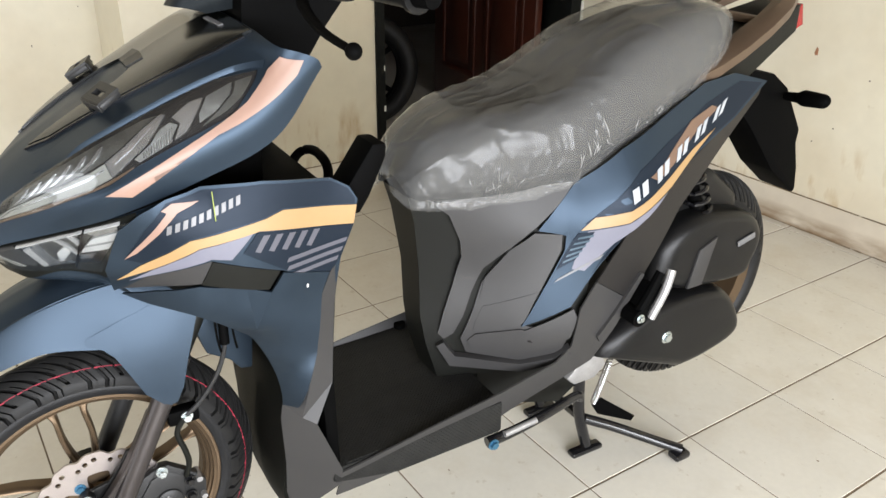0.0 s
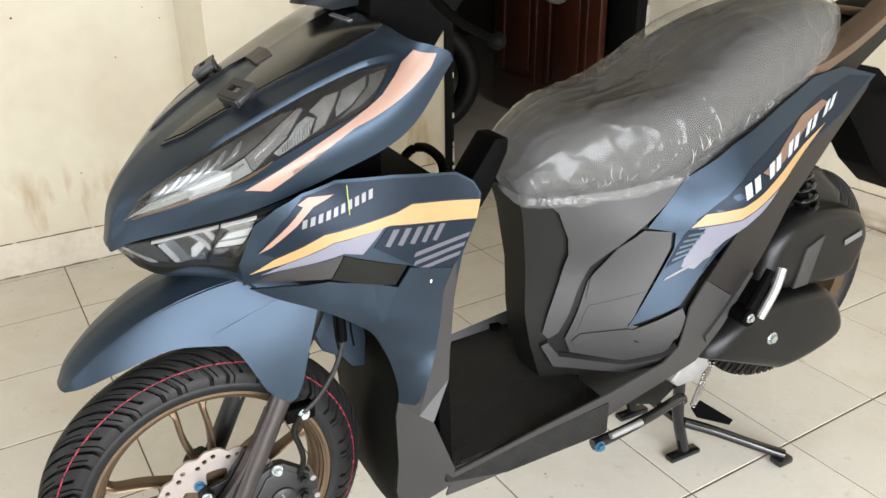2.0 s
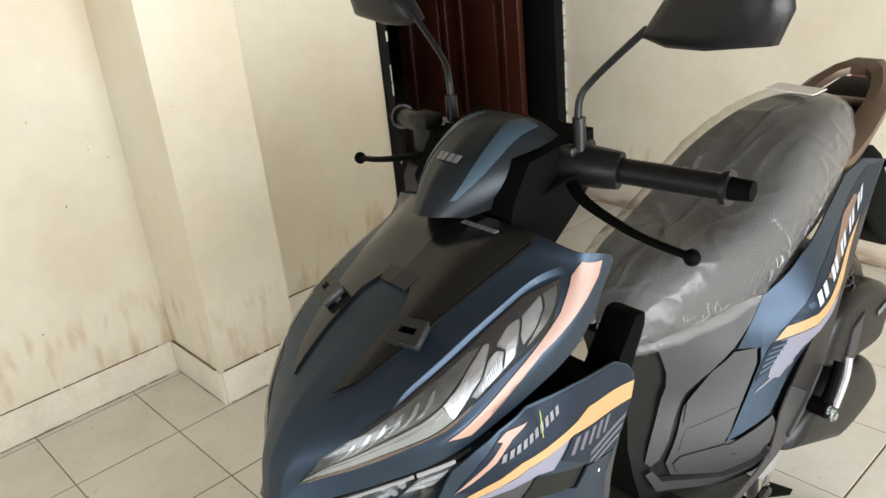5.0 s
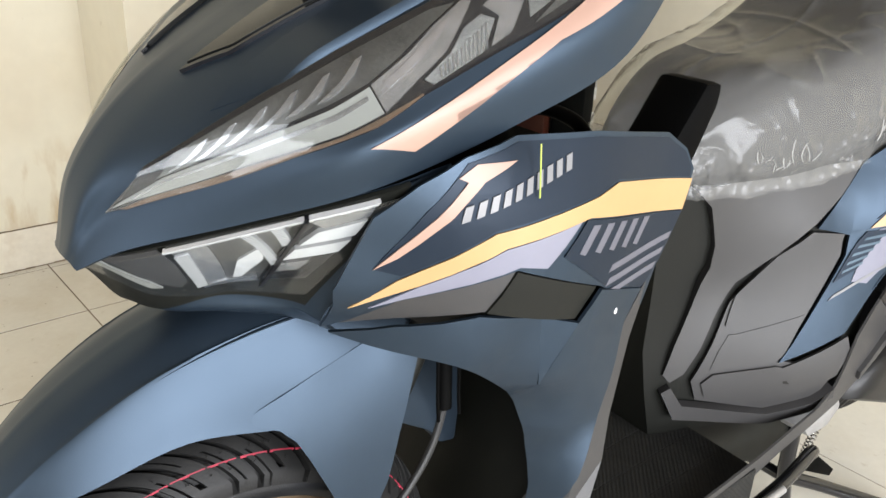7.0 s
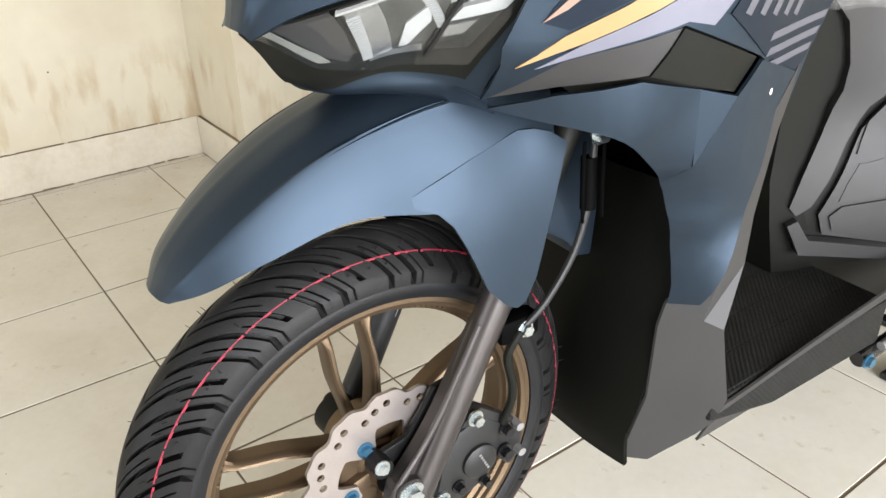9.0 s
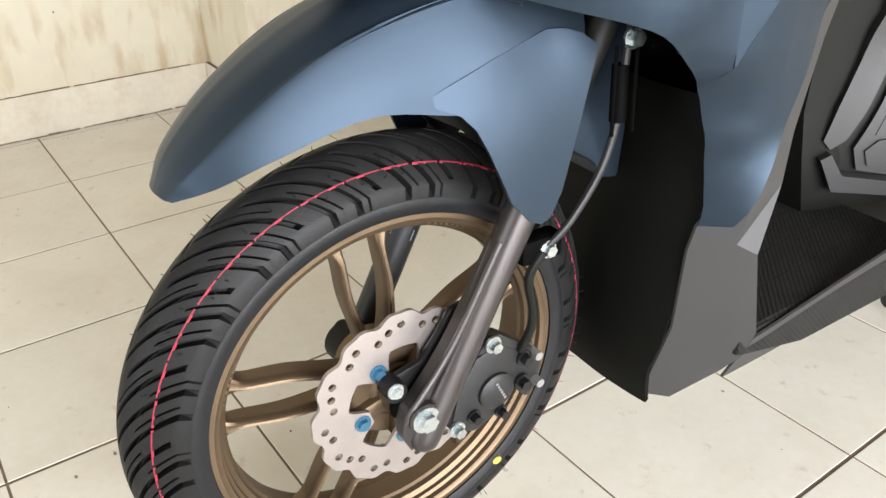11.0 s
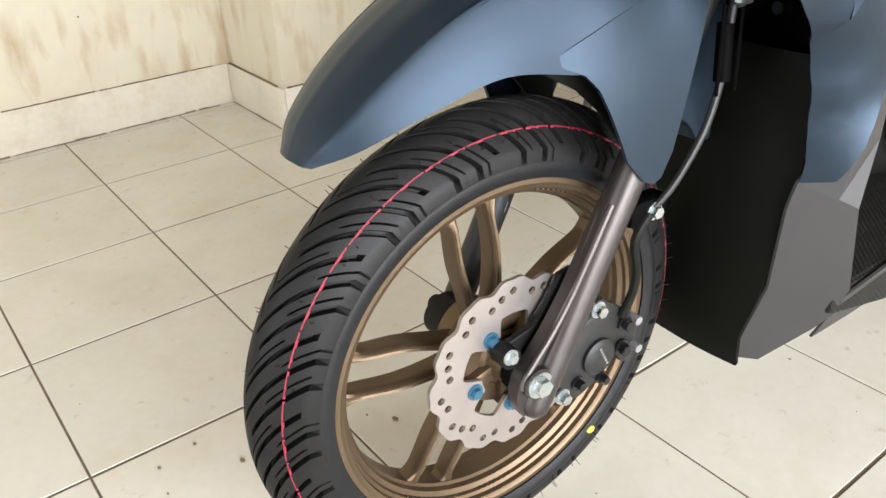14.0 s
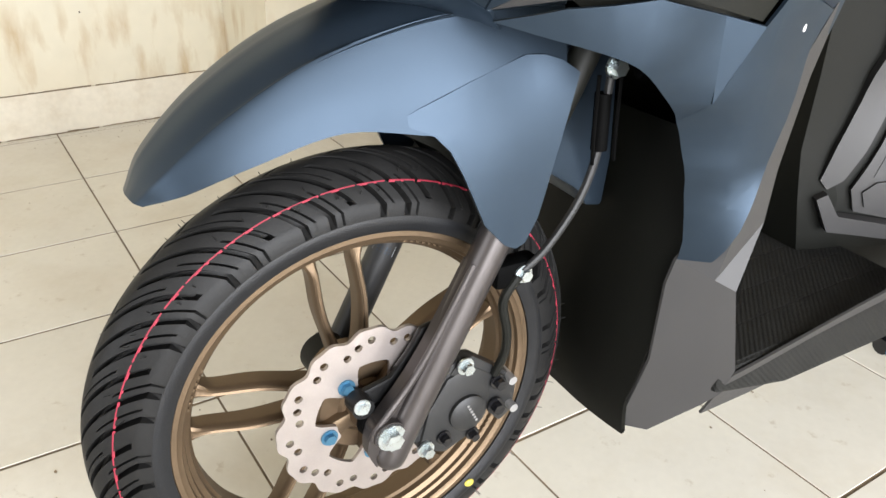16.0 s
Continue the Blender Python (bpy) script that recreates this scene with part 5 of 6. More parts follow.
# side cowls
SIDE = Flank([(0.076, 0.627, 0.10), (0.072, 0.674, 0.150), (0.085, 0.703, 0.160), (0.169, 0.776, 0.196), (0.179, 0.786, 0.190), (0.125, 0.739, 0.192), (0.227, 0.768, 0.199), (0.273, 0.742, 0.200), (0.38, 0.73, 0.187),
              (0.359, 0.761, 0.183), (0.381, 0.696, 0.185), (0.16, 0.657, 0.186), (0.266, 0.657, 0.201), (0.247, 0.631, 0.197), (0.22, 0.582, 0.186), (0.272, 0.404, 0.140), (0.284, 0.395, 0.166), (0.32, 0.40, 0.175), (0.34, 0.46, 0.168), (0.36, 0.59, 0.175)])
ARCH = [(0.269, 0.404, 0.140), (0.267, 0.439, 0.141), (0.259, 0.474, 0.143), (0.243, 0.515, 0.147), (0.225, 0.546, 0.152), (0.192, 0.577, 0.165), (0.161, 0.601, 0.170), (0.134, 0.612, 0.156), (0.100, 0.621, 0.129), (0.078, 0.627, 0.102)]
NODE, LEFT_TOP, RIGHT_TOP = Vector((0.231, 0.568, 0.1795)), Vector((0.2198, 0.637, 0.1865)), Vector((0.250, 0.629, 0.1985))
NOTCH = Vector(ARCH[4])


def seam(a, b, n=4):
    return [tuple(a.lerp(b, k / n)) for k in range(n + 1)]


COWL_FRONT = Flank(ARCH[4:] + [(0.111, 0.642, 0.146), (0.162, 0.651, 0.180)] + seam(LEFT_TOP, NODE) + seam(NODE, NOTCH, 2)[1:2])
COWL_REAR = Flank(ARCH[:5] + seam(RIGHT_TOP, NODE) + seam(NODE, NOTCH, 2)[1:2] + [(0.267, 0.656, 0.203), (0.338, 0.632, 0.186), (0.326, 0.60, 0.182), (0.315, 0.50, 0.176), (0.284, 0.41, 0.168), (0.290, 0.55, 0.184), (0.268, 0.50, 0.166), (0.276, 0.44, 0.160)])
COWL_FACET = Flank([tuple(LEFT_TOP), tuple(RIGHT_TOP), tuple(NODE), tuple((LEFT_TOP + NODE) / 2), tuple((RIGHT_TOP + NODE) / 2)])
for mir in (False, True):
    sc = part("side_cowl", panel(bmesh.new(), SIDE, [(0.069, 0.636), (0.059, 0.685), (0.078, 0.741), (0.103, 0.763), (0.134, 0.780), (0.176, 0.789), (0.251, 0.784), (0.347, 0.768), (0.372, 0.752), (0.383, 0.733), (0.377, 0.698), (0.357, 0.655), (0.350, 0.61), (0.266, 0.659), (0.176, 0.694), (0.102, 0.671)], 0, 0.003, 0.02, mir), BLUE, scooter, "matte blue side cowl with graphics")
    part("duct_panel", panel(bmesh.new(), SIDE, [(0.074, 0.633), (0.103, 0.668), (0.177, 0.691), (0.163, 0.655), (0.111, 0.645)], -0.004, 0.003, 0.02, mir), GREY, sc, "grey inset panel")
    part("duct_panel", panel(bmesh.new(), SIDE, [(0.1775, 0.691), (0.264, 0.658), (0.248, 0.632), (0.1635, 0.655)], -0.002, 0.003, 0.02, mir), DARKGREY, sc, "dark grey inset panel")
    arch = [(p.x, p.y) for p in catmull([(y, z, 0) for y, z, x in ARCH], 3)]
    low = part("lower_cowl", panel(bmesh.new(), COWL_FRONT, [(0.111, 0.642), (0.162, 0.651), LEFT_TOP.xy, NODE.xy] + arch[12:], 0, 0.003, 0.02, mir), BLUE, sc, "matte blue lower side cowl", 40)
    part("rear_face", panel(bmesh.new(), COWL_REAR, [RIGHT_TOP.xy, (0.267, 0.656), (0.338, 0.632), (0.326, 0.60), (0.315, 0.50), (0.284, 0.41)] + arch[:13] + [NODE.xy], 0, 0.003, 0.02, mir), BLUE, low)
    part("bright_facet", panel(bmesh.new(), COWL_FACET, [LEFT_TOP.xy, RIGHT_TOP.xy, NODE.xy], 0, 0.003, 0.02, mir), BLUE, low)
    under = facets(bmesh.new(), [(0.186, 0.3385, 0.632), (0.182, 0.357, 0.655), (0.174, 0.347, 0.575), (0.168, 0.343, 0.49), (0.170, 0.339, 0.44), (0.183, 0.306, 0.382), (0.173, 0.347, 0.272), (0.160, 0.350, 0.232), (0.150, 0.335, 0.215), (0.112, 0.306, 0.164),
                                 (0.098, 0.275, 0.174), (0.130, 0.270, 0.283), (0.136, 0.266, 0.376), (0.140, 0.269, 0.4035), (0.172, 0.288, 0.393), (0.176, 0.3155, 0.50), (0.182, 0.3265, 0.60)],
                   [(0, 1, 2, 16), (16, 2, 3, 15), (13, 14, 15), (14, 5, 4), (14, 4, 15), (15, 4, 3), (14, 8, 7, 6, 5), (14, 13, 12, 11, 8), (11, 10, 9, 8)], 0.003, mir)
    bmesh.ops.bevel(under, geom=[e for e in under.edges if len(e.link_faces) == 2 and 0.12 < e.calc_face_angle(0) < 0.9], offset=0.0012, segments=2, affect="EDGES", clamp_overlap=True)
    part("under_cowl", under, GREY, scooter, "grey plastic lower leg shield", 20)
    part("inner_panel", panel(bmesh.new(), SIDE, [(0.10, 0.70), (0.20, 0.71), (0.28, 0.67), (0.262, 0.635), (0.19, 0.60), (0.14, 0.62), (0.105, 0.645)], -0.014, 0.003, 0.03, mir), DARKGREY, sc)
    # graphics
    def g(name, pts, mat, label="", lift=0.0012):
        part(name, panel(bmesh.new(), SIDE, pts, lift, 0.001, 0.02, mir), mat, sc, label)
    g("navy_graphic", [(0.082, 0.701), (0.108, 0.745), (0.134, 0.776), (0.176, 0.785), (0.251, 0.780), (0.345, 0.765), (0.37, 0.75), (0.379, 0.735), (0.378, 0.727), (0.273, 0.745), (0.248, 0.7385), (0.154, 0.728), (0.10, 0.695)], NAVY, "dark navy graphic", 0.0007)
    g("orange_stripe", [(0.071, 0.669), (0.098, 0.691), (0.154, 0.726), (0.248, 0.737), (0.273, 0.743), (0.381, 0.725), (0.376, 0.698), (0.239, 0.723), (0.164, 0.714), (0.112, 0.686)], ORANGE, "orange graphic stripe")
    g("violet_stripe", [(0.112, 0.685), (0.164, 0.713), (0.230, 0.722), (0.200, 0.692), (0.177, 0.697), (0.105, 0.674), (0.085, 0.667)], LAVENDER, "pale violet-grey stripe")
    g("salmon_arrow", [(0.082, 0.701), (0.133, 0.764), (0.127, 0.767), (0.140, 0.775), (0.171, 0.774), (0.144, 0.763), (0.096, 0.710)], PINK, "salmon arrow graphic", 0.0017)
    g("hatch_ground", [(0.236, 0.722), (0.376, 0.697), (0.357, 0.655), (0.34, 0.632), (0.27, 0.659), (0.215, 0.698)], NAVY, "dark hatched graphic")
    for k in range(5):
        y = 0.243 + 0.018 * k
        g("hatch_bar", [(y, 0.7165 - 0.15 * (y - 0.243)), (y + 0.009, 0.715 - 0.15 * (y - 0.243)), (y - 0.006, 0.694 - 0.15 * (y - 0.243)), (y - 0.013, 0.697 - 0.15 * (y - 0.243))], HATCH, "", 0.0014)
    for k in range(3):
        z = 0.684 - 0.0125 * k
        g("hatch_bar", [(0.275, z - 0.008), (0.366 - 0.007 * k, z - 0.004), (0.363 - 0.007 * k, z - 0.010), (0.272, z - 0.0145)], HATCH, "", 0.0014)
    # plain bars in place of the maker's lettering
    for k in range(5):
        y = 0.129 + 0.0188 * k
        z = 0.7365 + 0.0053 * k
        for d in (0.0, 0.0095):
            g("letter_bar", [(y + d, z + d * 0.28), (y + d + 0.0055, z + d * 0.28 + 0.0016), (y + d + 0.0075, z + d * 0.28 + 0.0126), (y + d + 0.002, z + d * 0.28 + 0.011)], SILVER, "", 0.0016)
# pale fleck on the lower cowl
bm = bmesh.new()
bmesh.ops.create_uvsphere(bm, u_segments=8, v_segments=5, radius=1, matrix=Matrix.Translation(COWL_REAR.at(0.303, 0.622)) @ Matrix.Diagonal((0.0008, 0.0016, 0.0035, 1)))
part("paint_fleck", bm, WHITE, scooter, "small pale fleck")
# green cable tie end between the lettering
part("thread_end", rod(bmesh.new(), (0.203, 0.186, 0.785), (0.2065, 0.186, 0.748), 0.0006, seg=6), THREAD, scooter, "thin yellow-green thread")

# inner fender behind the wheel, and the front underside
LINER = Skin([[(x, y + 0.25 * max(0, x - 0.05) ** 1.2, z) for x in (0, 0.04, 0.075, 0.105, w)] for z, y, w in
              ((0.515, 0.284, 0.140), (0.47, 0.278, 0.136), (0.40, 0.266, 0.134), (0.33, 0.262, 0.130), (0.26, 0.261, 0.120), (0.20, 0.264, 0.104), (0.166, 0.270, 0.097))])
part("inner_fender", sheet(bmesh.new(), LINER, 30, 24, 0.003), LINING, scooter, "dark grey inner fender behind the wheel", 60)
for x, z in ((0.040, 0.548), (0.078, 0.552)):
    bm = bmesh.new()
    rod(bm, (x, 0.300, z), (x, 0.284, z), 0.007, 0.006, 12)
    part("liner_bolt", bm, GLOSS_BLACK, scooter, "black bolt behind the wheel")
bm = bmesh.new()
prism(bm, [(0.279, 0.17), (0.31, 0.168), (0.345, 0.215), (0.345, 0.26), (0.30, 0.26)], -0.10, 0.10, 0.004)
part("underside", bm, DARKGREY, scooter)
bm = bmesh.new()
box(bm, (-0.05, 0.20, 0.60), (0.05, 0.305, 0.82), 0.02)
part("steering_head", bm, BLACK, scooter)

# inner leg shield with pocket and the step-through floor
bm = bmesh.new()
prism(bm, [(0.30, 0.700), (0.35, 0.716), (0.380, 0.722), (0.374, 0.69), (0.360, 0.60), (0.348, 0.46), (0.352, 0.268), (0.33, 0.268), (0.325, 0.46), (0.335, 0.60)], -0.150, 0.158, 0.008)
part("inner_leg_shield", bm, BLACK, scooter, "black inner leg shield")
bm = bmesh.new()
prism(bm, [(0.365, 0.72), (0.420, 0.797), (0.442, 0.795), (0.440, 0.775), (0.414, 0.722), (0.398, 0.698), (0.365, 0.698)], 0.108, 0.162, 0.006)
pocket = part("front_pocket", bm, BLACK, scooter, "black front pocket with a power socket")
bm = bmesh.new()
box(bm, (0.12, 0.4455, 0.772), (0.138, 0.4465, 0.776))
part("white_mark", bm, SILVER, pocket)
bm = bmesh.new()
tube(bm, [(-0.055, 0.372, 0.700), (-0.050, 0.390, 0.726), (-0.02, 0.402, 0.738), (0.03, 0.402, 0.734), (0.055, 0.395, 0.716), (0.06, 0.375, 0.70)], 0.0075, 12)
part("bag_hook", bm, BLACK, scooter, "black bag hook")
bm = bmesh.new()
prism(bm, [(0.335, 0.24), (0.335, 0.268), (0.44, 0.272), (0.54, 0.277), (0.66, 0.285), (0.66, 0.22), (0.45, 0.215)], -0.165, 0.165, 0.006)
deck = part("floorboard", bm, TREADMAT, scooter, "black ribbed step-through floorboard")
for k in range(7):
    x = -0.138 + 0.046 * k
    bm = bmesh.new()
    rings(bm, [[Vector((x + dx, y, z + dz)) for dx, dz in ((-0.0222, -0.004), (0.0222, -0.004), (0.0222, 0.0004), (0.0215, 0.0009), (-0.0215, 0.0009), (-0.0222, 0.0004))] for y, z in ((0.362, 0.2688), (0.44, 0.272), (0.54, 0.277), (0.64, 0.2838))])
    part("mat_band", bm, TREADMAT, deck)
bm = bmesh.new()
rod(bm, (-0.155, 0.62, 0.28), (-0.155, 0.62, 0.292), 0.012)
part("cap", bm, BLACK, deck)
SKIRTS = Flank([(0.35, 0.256, 0.168), (0.44, 0.271, 0.168), (0.54, 0.288, 0.168), (0.66, 0.306, 0.168), (0.77, 0.33, 0.168), (0.33, 0.194, 0.145), (0.42, 0.20, 0.145), (0.6, 0.205, 0.14), (0.75, 0.259, 0.145), (0.87, 0.297, 0.15), (0.9, 0.40, 0.175), (1.02, 0.57, 0.17), (1.15, 0.69, 0.14), (1.3, 0.80, 0.105), (0.85, 0.45, 0.178), (0.95, 0.5, 0.18)])
for mir in (False, True):
    part("side_skirt", panel(bmesh.new(), SKIRTS, [(0.348, 0.262), (0.44, 0.275), (0.54, 0.291), (0.66, 0.309), (0.77, 0.333), (0.80, 0.36), (0.806, 0.44), (0.835, 0.487), (0.927, 0.424), (0.90, 0.36), (0.87, 0.297), (0.75, 0.259), (0.69, 0.243), (0.60, 0.205), (0.42, 0.197), (0.345, 0.197)], 0, 0.003, 0.025, mir), GREY, scooter, "grey plastic side skirt")
    # rear arm of the skirt, its shade put into a darker colour
    part("skirt_arm", panel(bmesh.new(), SKIRTS, [(0.835, 0.488), (0.865, 0.535), (0.92, 0.615), (1.03, 0.667), (1.17, 0.724), (1.245, 0.762), (1.27, 0.772), (1.262, 0.752), (1.15, 0.675), (1.03, 0.585), (0.955, 0.48), (0.928, 0.425)], 0, 0.003, 0.025, mir), ARM_SHADED, scooter, "grey plastic arm rising to the tail, coloured darker for shade")
    part("heel_guard", panel(bmesh.new(), SKIRTS, [(0.858, 0.366), (0.868, 0.350), (0.900, 0.400), (0.946, 0.476), (0.936, 0.482)], 0.006, 0.008, 0.03, mir), GREY, scooter, "pale grey heel guard strip")

# body under the seat
BODY = Flank([(0.81, 0.661, 0.124), (0.642, 0.51, 0.062), (0.79, 0.572, 0.14), (0.742, 0.58, 0.125), (0.715, 0.40, 0.127), (0.79, 0.389, 0.165), (0.815, 0.583, 0.158), (0.88, 0.635, 0.180), (1.143, 0.79, 0.11), (1.3, 0.86, 0.085), (0.54, 0.651, 0.058), (0.655, 0.485, 0.07), (0.63, 0.315, 0.06), (0.796, 0.327, 0.15), (0.87, 0.53, 0.178), (1.02, 0.67, 0.165), (1.17, 0.724, 0.135)])
bm = bmesh.new()
rings(bm, [[Vector(p) for p in lp] for lp in [
    [(-a, y0, z), (a, y0, z), (b, y1, z), (c, 0.80, z), (-c, 0.80, z), (-b, y1, z)] for z, y0, y1, a, b, c in
    ((0.655, 0.535, 0.57, 0.045, 0.058, 0.11), (0.61, 0.548, 0.585, 0.042, 0.055, 0.11), (0.51, 0.562, 0.635, 0.034, 0.050, 0.11), (0.42, 0.565, 0.625, 0.032, 0.05, 0.11), (0.36, 0.575, 0.605, 0.036, 0.05, 0.10), (0.28, 0.60, 0.63, 0.036, 0.05, 0.10))]])
part("centre_tunnel", bm, DARKGREY, scooter, "dark grey tunnel under the seat front")
for mir in (False, True):
    part("under_seat_panel", panel(bmesh.new(), BODY, [(0.560, 0.655), (0.582, 0.645), (0.70, 0.655), (0.812, 0.660), (0.785, 0.628), (0.728, 0.580), (0.690, 0.540), (0.666, 0.512), (0.648, 0.465), (0.634, 0.420), (0.619, 0.384), (0.604, 0.372), (0.594, 0.384), (0.603, 0.425), (0.619, 0.480), (0.630, 0.535), (0.624, 0.568), (0.600, 0.620)], 0.004, 0.010, 0.02, mir), GREY, scooter, "grey panel under the seat, sweeping down into a rib")
    part("backing", panel(bmesh.new(), BODY, [(0.605, 0.362), (0.640, 0.50), (0.735, 0.592), (0.80, 0.592), (0.88, 0.60), (0.83, 0.48), (0.82, 0.37), (0.79, 0.335), (0.73, 0.318), (0.62, 0.328)], -0.005, 0.003, 0.03, mir), DARKGREY, scooter, "dark recess behind the panels")
    pan = part("body_panel", panel(bmesh.new(), BODY, [(0.741, 0.577), (0.785, 0.570), (0.783, 0.545), (0.717, 0.408), (0.795, 0.387), (0.790, 0.345), (0.723, 0.328), (0.640, 0.343), (0.630, 0.372), (0.648, 0.428), (0.664, 0.483), (0.702, 0.551)], 0.002, 0.006, 0.02, mir), GREY, scooter, "grey sculpted body panel")
    part("body_lip", panel(bmesh.new(), BODY, [(0.603, 0.369), (0.622, 0.340), (0.723, 0.3265), (0.778, 0.340), (0.800, 0.362), (0.808, 0.345), (0.785, 0.322), (0.73, 0.308), (0.615, 0.318), (0.592, 0.362)], 0.012, 0.014, 0.025, mir), GREY, pan, "raised lower lip")
    bl = part("rear_side_panel", panel(bmesh.new(), BODY, [(0.742, 0.584), (0.812, 0.658), (0.893, 0.710), (1.0, 0.755), (1.105, 0.792), (1.19, 0.80), (1.275, 0.777), (1.17, 0.723), (1.026, 0.667), (0.915, 0.617), (0.861, 0.538), (0.795, 0.442), (0.717, 0.405), (0.788, 0.545), (0.791, 0.572)], 0.005, 0.004, 0.025, mir), BLUE, scooter, "matte blue rear side panel with graphics")
    def g(name, pts, mat, label="", lift=0.0058):
        part(name, panel(bmesh.new(), BODY, pts, lift, 0.001, 0.025, mir), mat, bl, label)
    g("navy_graphic", [(0.817, 0.5935), (0.86, 0.628), (0.917, 0.675), (0.983, 0.707), (1.038, 0.729), (1.10, 0.758), (1.20, 0.785), (1.26, 0.776), (1.17, 0.727), (1.026, 0.671), (0.917, 0.619), (0.862, 0.541), (0.83, 0.497), (0.866, 0.556), (0.89, 0.592)], NAVY, "dark navy graphic", 0.0056)
    g("violet_stripe", [(0.821, 0.5814), (0.8876, 0.5916), (0.926, 0.611), (0.97, 0.631), (0.897, 0.579), (0.866, 0.558), (0.8194, 0.507), (0.798, 0.511)], LAVENDER, "pale violet-grey stripe", 0.0060)
    g("hatch_block", [(0.808, 0.578), (0.831, 0.581), (0.804, 0.528), (0.7735, 0.511)], NAVY, "dark hatched graphic", 0.0064)
    for k in range(5):
        g("hatch_line", [(0.783 + 0.006 * k, 0.522 + 0.011 * k), (0.809 + 0.005 * k, 0.534 + 0.0095 * k), (0.810 + 0.005 * k, 0.538 + 0.0095 * k), (0.785 + 0.006 * k, 0.526 + 0.011 * k)], STEELBLUE, "", 0.0068)
    g("copper_stripe", [(0.934, 0.6614), (0.963, 0.6734), (0.993, 0.694), (1.054, 0.7355), (1.114, 0.753), (1.13, 0.7474), (1.063, 0.716), (0.99, 0.671), (0.95, 0.654)], COPPER, "copper graphic stripe", 0.0064)
    g("orange_stripe", [(0.811, 0.5824), (0.832, 0.604), (0.890, 0.6140), (0.925, 0.6285), (0.985, 0.6570), (1.05, 0.6895), (1.115, 0.7150), (1.06, 0.6850), (0.983, 0.6400), (0.926, 0.613), (0.8874, 0.5935)], ORANGE, "orange graphic stripe", 0.0066)
    g("small_script", [(0.769, 0.4875), (0.7745, 0.494), (0.850, 0.537), (0.845, 0.529)], SILVER, "", 0.0062)
    # plain slanted blocks in place of the model lettering
    for k in range(5):
        f = 0.2 * k
        for a, b, wide in ((0.0, 0.03, 0.045), (0.068, 0.10, 0.045)):
            g("letter_bar", [(0.893 + 0.268 * (f + a + d), 0.6245 + 0.124 * (f + a + d)) for d in (0, wide)] + [(0.884 + 0.290 * (f + b + d), 0.6420 + 0.126 * (f + b + d)) for d in (wide, 0)], LABEL, "", 0.0074)
    # creased facets of the body panel
    for pts, lift, mat in (([(0.737, 0.580), (0.785, 0.573), (0.747, 0.478), (0.700, 0.460), (0.672, 0.449), (0.660, 0.452), (0.669, 0.494), (0.702, 0.549)], 0.0046, GREY),
                           ([(0.664, 0.440), (0.672, 0.441), (0.744, 0.469), (0.722, 0.414), (0.712, 0.404), (0.648, 0.390), (0.654, 0.415)], 0.0030, GREY),
                           ([(0.652, 0.384), (0.7155, 0.400), (0.7225, 0.398), (0.800, 0.437), (0.806, 0.420), (0.7975, 0.380), (0.772, 0.362), (0.708, 0.340), (0.648, 0.351), (0.641, 0.370)], 0.0052, GREY)):
        part("facet", panel(bmesh.new(), BODY, pts, lift, 0.004, 0.02, mir), mat, pan)
    for k in range(4):
        part("embossed_mark", panel(bmesh.new(), BODY, [(0.727 + 0.013 * k, 0.382 - 0.001 * k), (0.735 + 0.013 * k, 0.380 - 0.001 * k), (0.737 + 0.013 * k, 0.372 - 0.001 * k), (0.729 + 0.013 * k, 0.374 - 0.001 * k)], 0.0050, 0.002, 0.02, mir), DARKGREY, pan)

# seat with its clear wrapping
SEAT = Skin([
    [(0, 0.530, 0.680), (0.006, 0.530, 0.679), (0.010, 0.531, 0.678), (0.012, 0.532, 0.676), (0.010, 0.533, 0.674)],
    [(0, 0.535, 0.700), (0.030, 0.535, 0.695), (0.052, 0.537, 0.682), (0.058, 0.54, 0.665), (0.05, 0.54, 0.655)],
    [(0, 0.565, 0.748), (0.045, 0.565, 0.738), (0.072, 0.57, 0.710), (0.078, 0.575, 0.672), (0.068, 0.575, 0.650)],
    [(0, 0.64, 0.776), (0.065, 0.64, 0.770), (0.098, 0.645, 0.740), (0.105, 0.655, 0.68), (0.09, 0.655, 0.650)],
    [(0, 0.74, 0.788), (0.085, 0.74, 0.783), (0.118, 0.745, 0.755), (0.125, 0.755, 0.69), (0.11, 0.755, 0.655)],
    [(0, 0.83, 0.818), (0.095, 0.83, 0.811), (0.128, 0.835, 0.78), (0.135, 0.84, 0.72), (0.12, 0.84, 0.68)],
    [(0, 0.93, 0.878), (0.09, 0.93, 0.866), (0.125, 0.93, 0.83), (0.132, 0.935, 0.765), (0.12, 0.935, 0.725)],
    [(0, 1.05, 0.915), (0.082, 1.05, 0.902), (0.112, 1.05, 0.862), (0.118, 1.05, 0.81), (0.105, 1.05, 0.77)],
    [(0, 1.16, 0.922), (0.068, 1.16, 0.91), (0.094, 1.155, 0.875), (0.098, 1.15, 0.835), (0.085, 1.15, 0.80)],
    [(0, 1.225, 0.905), (0.045, 1.22, 0.895), (0.062, 1.21, 0.87), (0.065, 1.20, 0.84), (0.055, 1.20, 0.81)]])
seat = part("seat", sheet(bmesh.new(), SEAT, 40, 24, 0.012), SEATSKIN, scooter, "black vinyl seat under clear plastic wrap")


def ridge(q):
    """Sharp random creases, 0 to 1."""
    return (1 - abs(noise.noise(q))) ** 14


